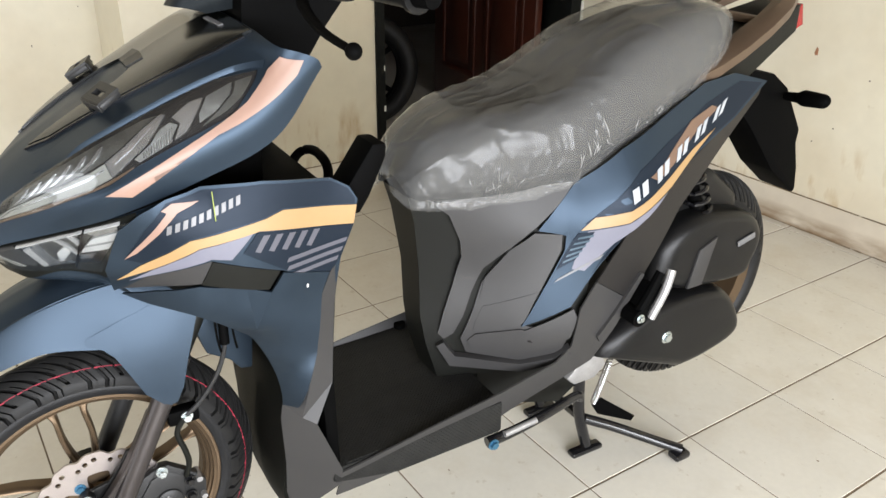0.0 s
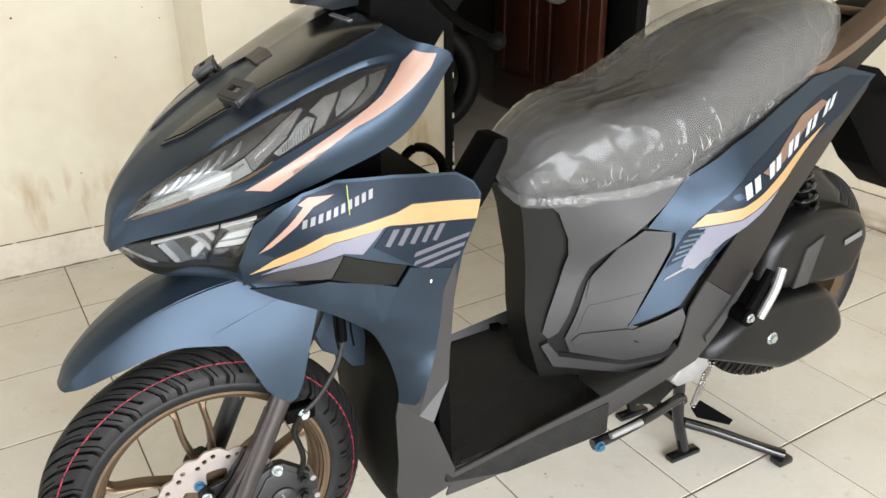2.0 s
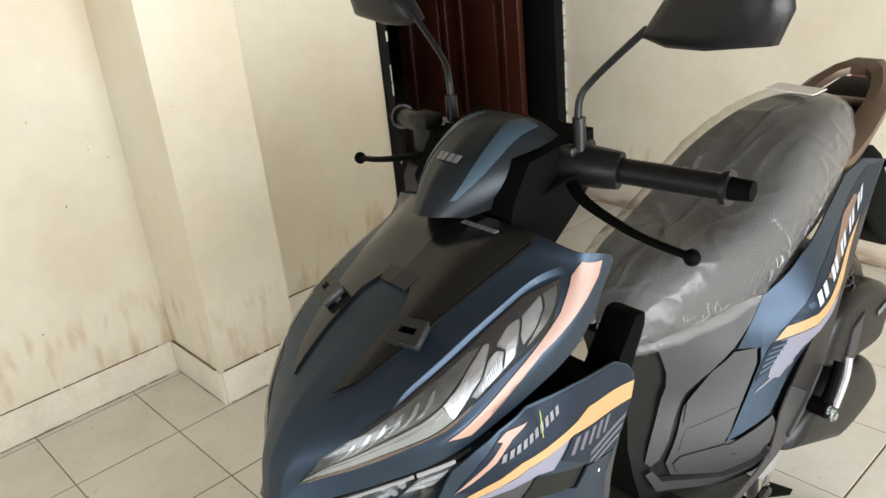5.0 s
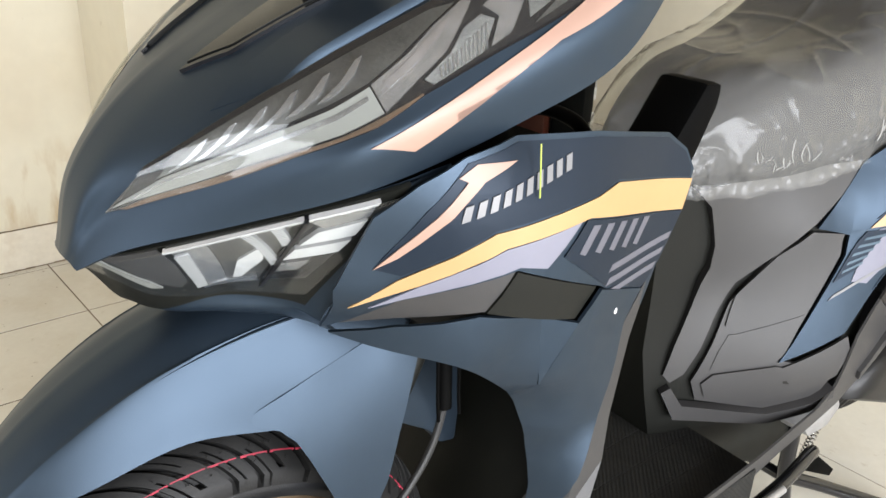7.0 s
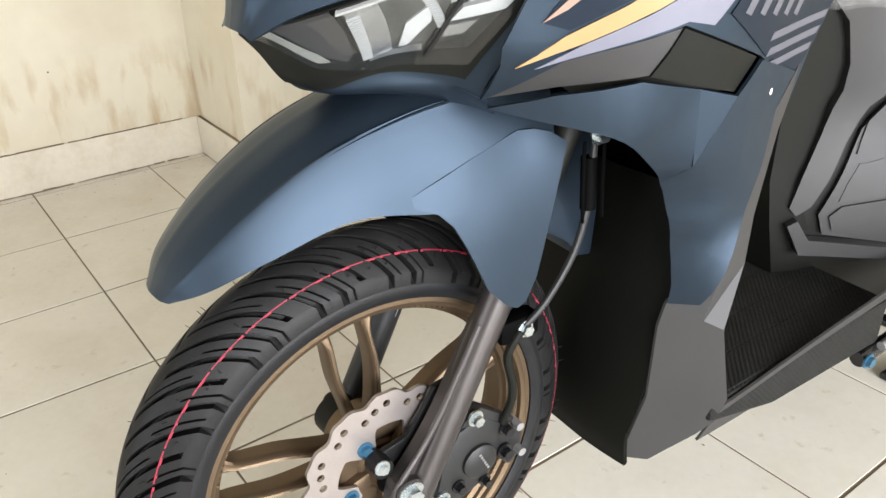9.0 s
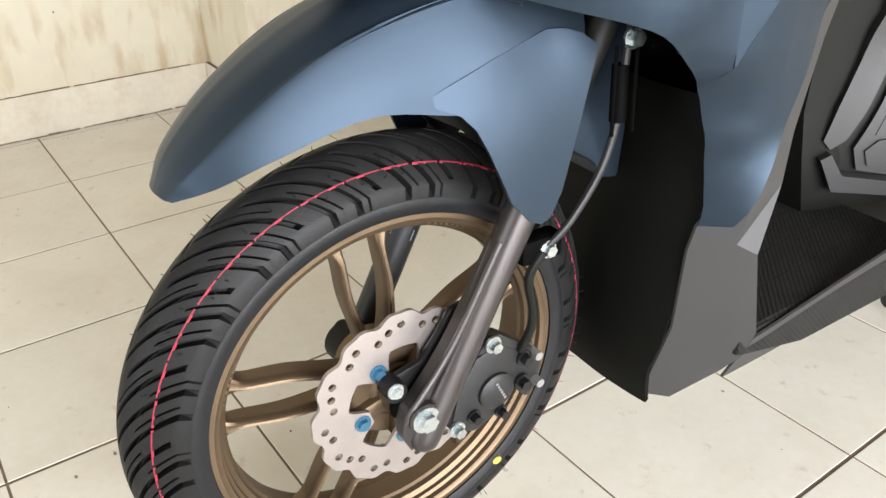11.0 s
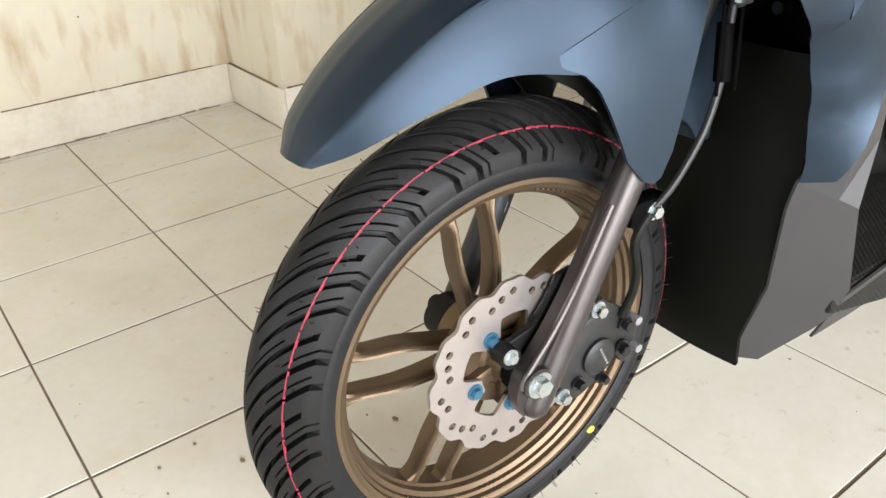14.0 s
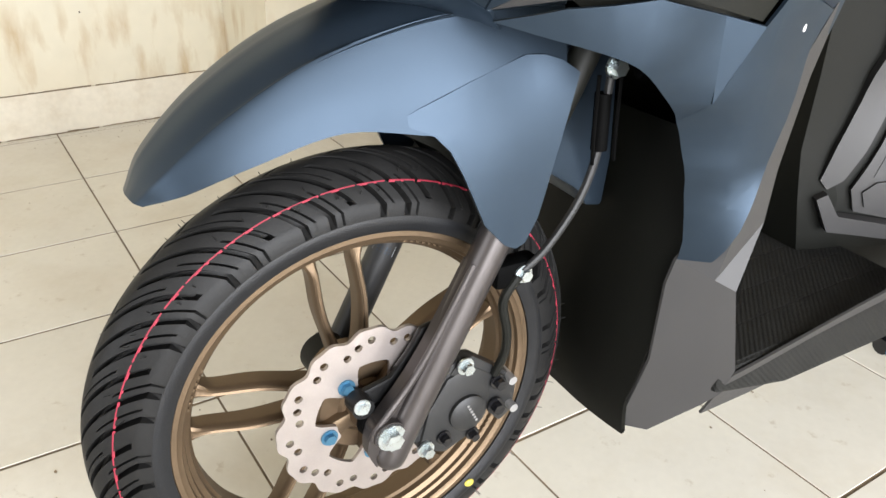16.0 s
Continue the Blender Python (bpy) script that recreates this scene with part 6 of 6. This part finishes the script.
def wrapping(bm):
    nu, nv = 230, 90
    vs = {}
    for i in range(nu + 1):
        for j in range(nv + 1):
            u, v = i / nu, j / nv * 1.06
            base, n = SEAT.at(u, min(v, 1)), SEAT.normal(u, min(v, 0.98))
            low = max(0.0, (v - 0.5) / 0.5)
            for sx in (1, -1):
                q = Vector((base.x * sx, base.y, base.z))
                w = 0.0010 * noise.noise(q * 6)
                w += 0.0022 * ridge(Vector((q.x * 10, q.y * 16 + q.z * 10, q.z * 8)))
                w += 0.0018 * ridge(Vector((q.x * 16 + 4, q.y * 7 - q.x * 10, q.z * 18)))
                w += 0.0045 * low * ridge(Vector((sx * 7, q.y * 44 + q.z * 16, q.z * 9)))
                w += 0.004 * low * ridge(Vector((sx * 3, q.y * 60 - q.z * 30, q.z * 12)))
                w += 0.0010 * low * noise.noise(Vector((sx, q.y * 30, q.z * 10)))
                loose = (0.010 * min(1.0, j / 20) if sx < 0 else 0.0) + 0.008 * max(0.0, 1 - u / 0.16) * min(1.0, j / 20)
                p = base + n * (0.005 + loose + w * (1 - 0.6 * max(0.0, (v - 0.85) / 0.21)))
                if v > 0.9:
                    d = (v - 0.9) / 0.16
                    p = p + Vector((0.010 * d, -0.004 * d, -0.012 * d * (0.7 + 0.6 * noise.noise(Vector((p.y * 20, sx, 0))))))
                vs[sx, i, j] = bm.verts.new((p.x * sx, p.y, p.z))
    for sx in (1, -1):
        for i in range(nu):
            for j in range(nv):
                bm.faces.new([vs[sx, a, b] for a, b in ((i, j), (i + 1, j), (i + 1, j + 1), (i, j + 1))])
    bmesh.ops.remove_doubles(bm, verts=bm.verts, dist=3e-4)
    return bm


wrap = part("plastic_wrap", wrapping(bmesh.new()), WRAP, seat, "loose clear plastic wrap with crinkles", 14)
rng = random.Random(23)


def fold(bm, u, v, du, dv, wide, high, sx):
    """A narrow pleat of the film, from (u, v) on the seat along (du, dv)."""
    n = 7
    loops = []
    bend = rng.uniform(-0.006, 0.006)
    for k in range(n + 1):
        t = k / n
        a, b = min(max(u + du * t + bend * math.sin(math.pi * t), 0.02), 0.98), min(max(v + dv * t, 0.01), 0.98)
        p, m = SEAT.at(a, b), SEAT.normal(a, b)
        m = -m if m.x + m.z < 0 else m
        q = SEAT.at(min(a + 0.01, 1), b) - SEAT.at(a - 0.01, b) if abs(dv) > abs(du) else SEAT.at(a, min(b + 0.02, 1)) - SEAT.at(a, max(b - 0.02, 0))
        side = q.normalized() * (wide * math.sin(math.pi * (0.08 + 0.84 * t)))
        base = p + m * (0.0085 + (0.010 if sx < 0 else 0))
        loops.append([Vector((w.x * sx, w.y, w.z)) for w in (base - side, base + m * high, base + side)])
    rings(bm, loops)


# narrow pleats low on the wrap, whitened as painted glints
bm = bmesh.new()
for k in range(30):
    u, v, sx = rng.uniform(0.24, 0.72), rng.uniform(0.72, 0.93), 1 if rng.random() < 0.8 else -1
    long = rng.uniform(0.04, 0.15)
    fold(bm, u, v, rng.uniform(-0.016, 0.004), -long, rng.uniform(0.0003, 0.0007), rng.uniform(0.0006, 0.0014), sx)
    if k % 2:
        fold(bm, u + 0.006, v, rng.uniform(0.0, 0.014), -long * rng.uniform(0.4, 0.8), rng.uniform(0.0002, 0.0005), rng.uniform(0.0006, 0.0012), sx)
tagged(part("plastic_fold", bm, FOLD_GLINT, wrap, "fine crinkles low on the wrap, whitened to read as glints"), "fine crinkles low on the wrap, whitened to read as glints", kind="stuff")
bm = bmesh.new()
m4 = Matrix.Translation((-0.01, 1.13, 0.937)) @ Matrix.Rotation(radians(-6), 4, "Z") @ Matrix.Rotation(radians(3), 4, "X")
box(bm, (-0.05, -0.022, 0), (0.055, 0.022, 0.0012), 0, m4)
part("paper_slip", bm, WHITE, seat, "white paper slip under the wrap")

# tail: grab rail, tail body, lamp, plate holder, signals
def rail_loop(ox, oy, ix, iy, sgn):
    """Cross-section of the flat rail, between its outer and inner edge."""
    zo, zi = 0.818 + 0.44 * (oy - 1.15), 0.826 + 0.44 * (iy - 1.15)
    return [Vector((ox * sgn, oy, zo + 0.002)), Vector((ox * sgn * 0.98, oy, zo - 0.018)), Vector((ix * sgn, iy, zi - 0.010)), Vector((ix * sgn, iy, zi + 0.006)), Vector(((ox + ix) / 2 * sgn, (oy + iy) / 2, (zo + zi) / 2 + 0.012))]


SIDE_RAIL = [(0.100, 1.095, 0.078, 1.095), (0.112, 1.15, 0.070, 1.15), (0.112, 1.21, 0.064, 1.22), (0.104, 1.28, 0.060, 1.28), (0.088, 1.345, 0.050, 1.325), (0.062, 1.395, 0.034, 1.36), (0.028, 1.425, 0.016, 1.375)]
bm = rings(bmesh.new(), [rail_loop(*q, 1) for q in SIDE_RAIL] + [rail_loop(*q, -1) for q in SIDE_RAIL[::-1]])
box(bm, (-0.062, 1.285, 0.872), (0.062, 1.305, 0.888), 0.004)
part("grab_rail", bm, RAIL, scooter, "bronze-brown grab rail")
bm = bmesh.new()
rings(bm, [[Vector(p) for p in lp] for lp in (
    [(-0.09, 0.85, 0.62), (0.09, 0.85, 0.62), (0.10, 0.85, 0.68), (-0.10, 0.85, 0.68)],
    [(-0.09, 1.05, 0.69), (0.09, 1.05, 0.69), (0.095, 1.05, 0.79), (-0.095, 1.05, 0.79)],
    [(-0.075, 1.25, 0.765), (0.075, 1.25, 0.765), (0.075, 1.25, 0.86), (-0.075, 1.25, 0.86)],
    [(-0.05, 1.42, 0.85), (0.05, 1.42, 0.85), (0.05, 1.42, 0.90), (-0.05, 1.42, 0.90)])])
part("tail_body", bm, DARKGREY, scooter, "dark tail body")
bm = bmesh.new()
rings(bm, [[Vector(p) for p in lp] for lp in ([(-0.06, 1.32, 0.82), (0.06, 1.32, 0.82), (0.055, 1.32, 0.865), (-0.055, 1.32, 0.865)], [(-0.045, 1.445, 0.86), (0.045, 1.445, 0.86), (0.04, 1.44, 0.90), (-0.04, 1.44, 0.90)])])
part("tail_lamp", bm, TAILRED, scooter, "red tail lamp")
bm = bmesh.new()
prism(bm, [(1.30, 0.70), (1.345, 0.655), (1.44, 0.545), (1.525, 0.478), (1.535, 0.485), (1.525, 0.54), (1.505, 0.60), (1.507, 0.63), (1.46, 0.70), (1.44, 0.73), (1.39, 0.765), (1.32, 0.78)], -0.045, 0.045, 0.006)
holder = part("plate_holder", bm, BLACK, scooter, "black rear mudguard and plate holder")
for sgn in (1, -1):
    bm = bmesh.new()
    tube(bm, [(0.05 * sgn, 1.43, 0.715), (0.08 * sgn, 1.43, 0.718), (0.10 * sgn, 1.425, 0.722), (0.145 * sgn, 1.42, 0.727), (0.158 * sgn, 1.42, 0.727)], [0.009, 0.011, 0.017, 0.015, 0.006], 12, 3)
    part("turn_signal", bm, BLACK, holder, "rear turn signal")

# engine, cover, air box, shock, rear wheel, stands
rear = part("rear_wheel", tyre_mesh(bmesh.new(), (0, 1.26, 0.315), 0.246, 0.042, 576, 24, 72), RUBBER, scooter, "black rear tyre")
bm = bmesh.new()
lathe(bm, [(-0.036, 0.185), (0.036, 0.185), (0.03, 0.155), (-0.03, 0.155)], (0, 1.26, 0.315), 60)
lathe(bm, [(-0.05, 0.02), (0.05, 0.02), (0.05, 0.05), (-0.05, 0.05)], (0, 1.26, 0.315), 24)
for k in range(5):
    q = 2 * math.pi * k / 5
    rod(bm, (0, 1.26, 0.315), (0, 1.26 + 0.16 * math.cos(q), 0.315 + 0.16 * math.sin(q)), 0.014, seg=8)
part("rim", bm, BRONZE, rear)
bm = bmesh.new()
pebble(bm, [(0.885, 0.295), (0.93, 0.35), (1.03, 0.378), (1.15, 0.378), (1.215, 0.36), (1.265, 0.30), (1.275, 0.25), (1.21, 0.222), (1.10, 0.208), (0.97, 0.235)], 0.04, 0.170, 0.035)
cvt = part("transmission_cover", bm, ENGINE, scooter, "dark grey transmission cover")
bm = hexbolt(bmesh.new(), (0.1715, 1.043, 0.307), 0.009, 0.008)
part("cover_bolt", bm, ZINC, cvt, "zinc bolt")
bm = bmesh.new()
pebble(bm, [(1.0, 0.43), (1.03, 0.51), (1.11, 0.545), (1.25, 0.525), (1.30, 0.47), (1.285, 0.41), (1.25, 0.378), (1.08, 0.392), (1.02, 0.40)], 0.05, 0.163, 0.03)
air = part("air_box", bm, ENGINE, scooter, "black air filter box")
bm = bmesh.new()
prism(bm, [(1.085, 0.40), (1.125, 0.40), (1.15, 0.50), (1.105, 0.48)], 0.160, 0.168, 0.003)
part("light_panel", bm, GREY, air)
bm = bmesh.new()
prism(bm, [(1.215, 0.462), (1.262, 0.474), (1.258, 0.486), (1.212, 0.474)], 0.165, 0.167, 0.0005)
part("badge", bm, SILVER, air)
bm = bmesh.new()
prism(bm, [(1.06, 0.53), (1.10, 0.62), (1.18, 0.615), (1.26, 0.55), (1.27, 0.50), (1.1, 0.5)], -0.07, 0.11, 0.02, 3)
part("inner_mudguard", bm, ENGINE, scooter, "black inner rear mudguard")
bm = bmesh.new()
tube(bm, [(0.205, 0.918, 0.41), (0.208, 0.935, 0.44), (0.205, 0.965, 0.485)], [0.012, 0.01, 0.009], 10)
rod(bm, (0.15, 0.918, 0.407), (0.216, 0.918, 0.407), 0.017)
kick = part("kick_starter", bm, BLACK, scooter, "black kick starter")
bm = bmesh.new()
tube(bm, [(0.212, 0.985, 0.488), (0.216, 0.97, 0.45), (0.214, 0.945, 0.40)], 0.0085, 10)
part("pedal", bm, ALLOY, kick, "bare metal pedal")
bm = hexbolt(bmesh.new(), (0.216, 0.918, 0.407), 0.006, 0.006)
part("kick_bolt", bm, ZINC, kick)
bm = bmesh.new()
rod(bm, (0.11, 1.07, 0.70), (0.12, 1.18, 0.44), 0.014)
shock = part("shock_absorber", bm, BLACK, scooter, "black rear shock absorber")
bm = bmesh.new()
pts = []
for k in range(121):
    t = k / 120
    a = t * 2 * math.pi * 9
    c = Vector((0.11, 1.08, 0.68)).lerp(Vector((0.119, 1.165, 0.475)), t)
    pts.append(c + Vector((math.cos(a) * 0.026, math.sin(a) * 0.024, math.sin(a) * 0.010)))
tube(bm, pts, 0.0045, 6, 1)
part("spring", bm, GLOSS_BLACK, shock, "black coil spring")
bm = bmesh.new()
rings(bm, [[Vector(p) for p in lp] for lp in ([(-0.05, 0.68, 0.20), (0.05, 0.68, 0.20), (0.05, 0.68, 0.40), (-0.05, 0.68, 0.40)], [(-0.12, 0.85, 0.17), (0.09, 0.85, 0.17), (0.10, 0.85, 0.42), (-0.12, 0.85, 0.42)], [(-0.09, 1.0, 0.22), (0.06, 1.0, 0.22), (0.06, 1.0, 0.42), (-0.09, 1.0, 0.42)])])
part("engine_block", bm, DARKGREY, scooter, "dark engine block")
bm = bmesh.new()
prism(bm, [(0.83, 0.255), (0.86, 0.285), (0.91, 0.29), (0.93, 0.26), (0.90, 0.235), (0.85, 0.235)], 0.06, 0.135, 0.008)
part("crankcase_lug", bm, ALLOY, scooter, "bare cast alloy lug")
# muffler on the far side
bm = bmesh.new()
tube(bm, [(-0.12, 0.95, 0.20), (-0.17, 1.08, 0.28), (-0.18, 1.35, 0.34), (-0.18, 1.5, 0.38)], [0.03, 0.055, 0.06, 0.05], 18, 4)
part("muffler", bm, BLACK, scooter, "black muffler")
# centre stand
bm = bmesh.new()
for sgn in (1, -1):
    tube(bm, [(0.085 * sgn, 0.905, 0.235), (0.083 * sgn, 0.915, 0.12), (0.082 * sgn, 0.945, 0.02)], 0.012, 12, 3)
    box(bm, (0.082 * sgn - 0.012, 0.905, 0.0), (0.082 * sgn + 0.012, 0.985, 0.012), 0.004)
rod(bm, (-0.085, 0.93, 0.09), (0.085, 0.93, 0.09), 0.010)
stand = part("centre_stand", bm, GLOSS_BLACK, scooter, "glossy black centre stand, folded down")
bm = bmesh.new()
tube(bm, [(0.085, 0.93, 0.095), (0.115, 0.99, 0.07), (0.165, 1.07, 0.035), (0.20, 1.11, 0.022)], 0.011, 12, 4)
box(bm, (0.185, 1.085, 0.004), (0.215, 1.125, 0.02), 0.005)
part("foot_lever", bm, GLOSS_BLACK, stand)
bm = bmesh.new()
prism(bm, [(0.94, 0.13), (0.965, 0.14), (1.07, 0.055), (1.06, 0.045), (0.96, 0.10)], 0.09, 0.094, 0.001)
part("bracket", bm, BLACK, stand)
bm = bmesh.new()
pts = []
for k in range(161):
    t = k / 160
    a = t * 2 * math.pi * 16
    c = Vector((0.098, 0.972, 0.235)).lerp(Vector((0.092, 0.945, 0.135)), t)
    pts.append(c + Vector((math.cos(a) * 0.006, math.sin(a) * 0.006, 0)))
tube(bm, pts, 0.0014, 5, 1)
part("stand_spring", bm, CHROME, stand, "bright coil spring")
bm = bmesh.new()
tube(bm, [(0.157, 0.635, 0.198), (0.158, 0.70, 0.204), (0.155, 0.77, 0.212), (0.145, 0.845, 0.218), (0.138, 0.865, 0.203)], [0.011, 0.010, 0.0095, 0.0095, 0.009], 12, 4)
prop = part("side_stand", bm, GLOSS_BLACK, scooter, "glossy black side stand, folded up")
part("pivot_bolt", hexbolt(bmesh.new(), (0.167, 0.642, 0.199), 0.0075, 0.008), BLUEBOLT, prop, "blue-tinted pivot bolt")
bm = bmesh.new()
rod(bm, (0.168, 0.665, 0.213), (0.168, 0.735, 0.219), 0.006)
part("spring_sleeve", bm, ALLOY, prop, "bright spring")

before = set(scooter.children)
# handlebar
cov = Skin([
    [(0, 0.205, 0.970), (0.02, 0.212, 0.970), (0.033, 0.228, 0.968), (0.042, 0.25, 0.962)],
    [(0, 0.233, 1.008), (0.038, 0.245, 1.003), (0.062, 0.275, 0.990), (0.072, 0.31, 0.975)],
    [(0, 0.272, 1.038), (0.048, 0.282, 1.032), (0.080, 0.315, 1.012), (0.095, 0.355, 0.990)],
    [(0, 0.325, 1.064), (0.050, 0.332, 1.058), (0.085, 0.355, 1.035), (0.105, 0.385, 1.005)],
    [(0, 0.375, 1.066), (0.050, 0.378, 1.062), (0.080, 0.385, 1.045), (0.10, 0.40, 1.02)]])
bars = part("handlebar_cover", sheet(bmesh.new(), cov, 24, 18, 0.003), DUSK, scooter, "dark handlebar cover with steel blue side flashes")
for mir in (False, True):
    part("blue_flash", panel(bmesh.new(), cov, [(0.14, 0.36), (0.40, 0.30), (0.62, 0.26), (0.86, 0.20), (0.95, 0.24), (0.93, 0.44), (0.62, 0.42), (0.39, 0.43), (0.16, 0.42)], 0.0012, 0.002, 0.04, mir), STEELBLUE, bars, "steel blue flash")
for mir in (False, True):
    bm = facets(bmesh.new(), [(0.094, 0.352, 0.990), (0.104, 0.384, 1.004), (0.100, 0.400, 1.020), (0.142, 0.386, 1.030), (0.138, 0.360, 1.008), (0.106, 0.328, 0.984)], [(5, 4, 0), (0, 4, 3, 1), (1, 3, 2)], 0.004, mir)
    part("side_wing", bm, DUSK, bars, "dark wing beside the cover", 20)
for k, mir in ((0, False), (1, False), (0, True), (1, True)):
    a = 0.01 + 0.07 * k
    part("letter_bar", panel(bmesh.new(), cov, [(0.42, a), (0.48, a), (0.48, a + 0.055), (0.42, a + 0.055)], 0.003, 0.001, 0.1, mir), SILVER, bars)
bm = bmesh.new()
rings(bm, [[Vector(p) for p in lp] for lp in (
    [(-0.10, 0.31, 1.03), (0.10, 0.31, 1.03), (0.11, 0.42, 1.05), (-0.11, 0.42, 1.05)],
    [(-0.10, 0.28, 0.985), (0.10, 0.28, 0.985), (0.11, 0.42, 0.985), (-0.11, 0.42, 0.985)],
    [(-0.09, 0.28, 0.945), (0.09, 0.28, 0.945), (0.105, 0.39, 0.945), (-0.105, 0.39, 0.945)],
    [(-0.06, 0.25, 0.85), (0.06, 0.25, 0.85), (0.06, 0.35, 0.85), (-0.06, 0.35, 0.85)])])
part("rear_cover", bm, BLACK, scooter, "black rear handlebar cover")
for sgn in (1, -1):
    bm = bmesh.new()
    tube(bm, [(0.09 * sgn, 0.385, 1.01), (0.14 * sgn, 0.39, 1.01), (0.17 * sgn, 0.40, 1.008)], [0.03, 0.027, 0.024], 14, 3)
    box(bm, (0.10 * sgn - 0.025, 0.36, 1.025), (0.10 * sgn + 0.025, 0.41, 1.04), 0.005)
    unit = part("switch_unit", bm, ENGINE, scooter, "black switch unit")
    bm = bmesh.new()
    tube(bm, [Vector((0.165 * sgn, 0.40, 1.008)).lerp(Vector((0.305 * sgn, 0.42, 1.008)), k / 28) for k in range(29)], [(0.0160, 0.0165)[k % 2] for k in range(29)], 18, 1)
    rod(bm, (0.303 * sgn, 0.4195, 1.008), (0.310 * sgn, 0.4205, 1.008), 0.021)
    grip = part("grip", bm, ENGINE, scooter, "black rubber grip")
    bm = bmesh.new()
    rod(bm, (0.310 * sgn, 0.4205, 1.008), (0.335 * sgn, 0.425, 1.008), 0.0135, 0.012)
    part("bar_end", bm, BLACK, grip)
    bm = bmesh.new()
    tube(bm, [(0.13 * sgn, 0.355, 0.995), (0.17 * sgn, 0.335, 0.985), (0.25 * sgn, 0.325, 0.968), (0.315 * sgn, 0.332, 0.957)], [0.009, 0.008, 0.0065, 0.006], 10, 4, 0.7)
    bmesh.ops.create_uvsphere(bm, u_segments=12, v_segments=8, radius=0.010, matrix=Matrix.Translation((0.32 * sgn, 0.333, 0.956)))
    part("brake_lever", bm, BLACK, scooter, "black brake lever")
    base = Vector((0.123 * sgn, 0.378, 1.045))
    bm = bmesh.new()
    tube(bm, [base, base + Vector((0.001 * sgn, 0, 0.05)), base + Vector((0.02 * sgn, 0.008, 0.08)), base + Vector((0.09 * sgn, 0.015, 0.14))], [0.0052, 0.0048, 0.0045, 0.0045], 10, 4)
    rod(bm, base - Vector((0, 0, 0.02)), base + Vector((0, 0, 0.03)), 0.0085)
    mirr = part("mirror", bm, ENGINE, scooter, "black rear-view mirror on a stalk")
    bm = bmesh.new()
    c = base + Vector((0.165 * sgn, 0.02, 0.165))
    ol = [(-0.085, -0.035), (-0.055, 0.005), (-0.02, 0.035), (0.045, 0.042), (0.085, 0.035), (0.09, 0.0), (0.075, -0.035), (0.0, -0.045), (-0.05, -0.045)]
    loops = []
    for d, k in ((-0.022, 0.55), (-0.018, 0.82), (-0.006, 0.98), (0.008, 1.0), (0.012, 0.95)):
        loops.append([c + Vector((x * k * sgn, d, z * k)) for x, z in ol])
    rings(bm, loops)
    part("mirror_head", bm, ENGINE, mirr, "dark plastic mirror head", 50)
    bm = bmesh.new()
    rings(bm, [[c + Vector((x * 0.9 * sgn, d, z * 0.88)) for x, z in ol] for d in (0.0122, 0.0128)])
    part("mirror_glass", bm, CHROME, mirr, "mirror glass")
bm = bmesh.new()
box(bm, (-0.172, 0.33, 1.034), (-0.128, 0.365, 1.052), 0.004)
box(bm, (-0.172, 0.335, 0.99), (-0.128, 0.37, 1.034), 0.008)
part("brake_fluid_reservoir", bm, DARKGREY, scooter, "brake fluid reservoir")

for ob in set(scooter.children) - before:
    ob.location.x = -0.018

# ---- floor tiles, last ----
Y_FAR, Y_SOUTH = Y_SOUTH, -2.147
structure("floor_far", (X_WEST - 0.05, Y_FAR - 0.05, -0.06), (X_EAST + 0.05, Y_SOUTH - 0.052, -0.0005), TILE, "cream floor on the unseen side of the room", "floor")
tiles = tagged(link("floor", box(bmesh.new(), (X_WEST - 0.05, Y_SOUTH - 0.05, -0.06), (X_EAST + 0.05, Y_NORTH + 0.05, -0.0014)), GROUT), "cream square tiles with brown grout", "floor", "", "structure")
cache = {}
J, JX = 0.0017, 0.0027
i0, i1 = math.floor((X_WEST - GX) / PITCH), math.ceil((X_EAST - GX) / PITCH)
j0, j1 = math.floor((Y_SOUTH - GY) / PITCH), math.ceil((Y_NORTH - GY) / PITCH)
rng = random.Random(2)
for i in range(i0, i1):
    for j in range(j0, j1):
        xa, xb = max(GX + i * PITCH + JX, X_WEST), min(GX + (i + 1) * PITCH - JX, X_EAST)
        ya, yb = max(GY + j * PITCH + J, Y_SOUTH), min(GY + (j + 1) * PITCH - J, Y_NORTH)
        if xb - xa < 0.004 or yb - ya < 0.004:
            continue
        key = (round(xb - xa, 4), round(yb - ya, 4))
        if key not in cache:
            w, d = key[0] / 2, key[1] / 2
            bm = bmesh.new()
            rings(bm, [[Vector((x * (w - e), y * (d - e), z)) for x, y in ((-1, -1), (1, -1), (1, 1), (-1, 1))] for e, z in ((0, -0.006), (0, -0.0005), (0.0005, 0.0))])
            me = bpy.data.meshes.new("tile")
            bmesh.ops.recalc_face_normals(bm, faces=bm.faces)
            bm.to_mesh(me)
            bm.free()
            me.materials.append(TILE)
            cache[key] = me
        ob = new("tile", cache[key])
        ob.parent = tiles
        ob.location = ((xa + xb) / 2, (ya + yb) / 2, rng.uniform(-0.0004, 0.0002))
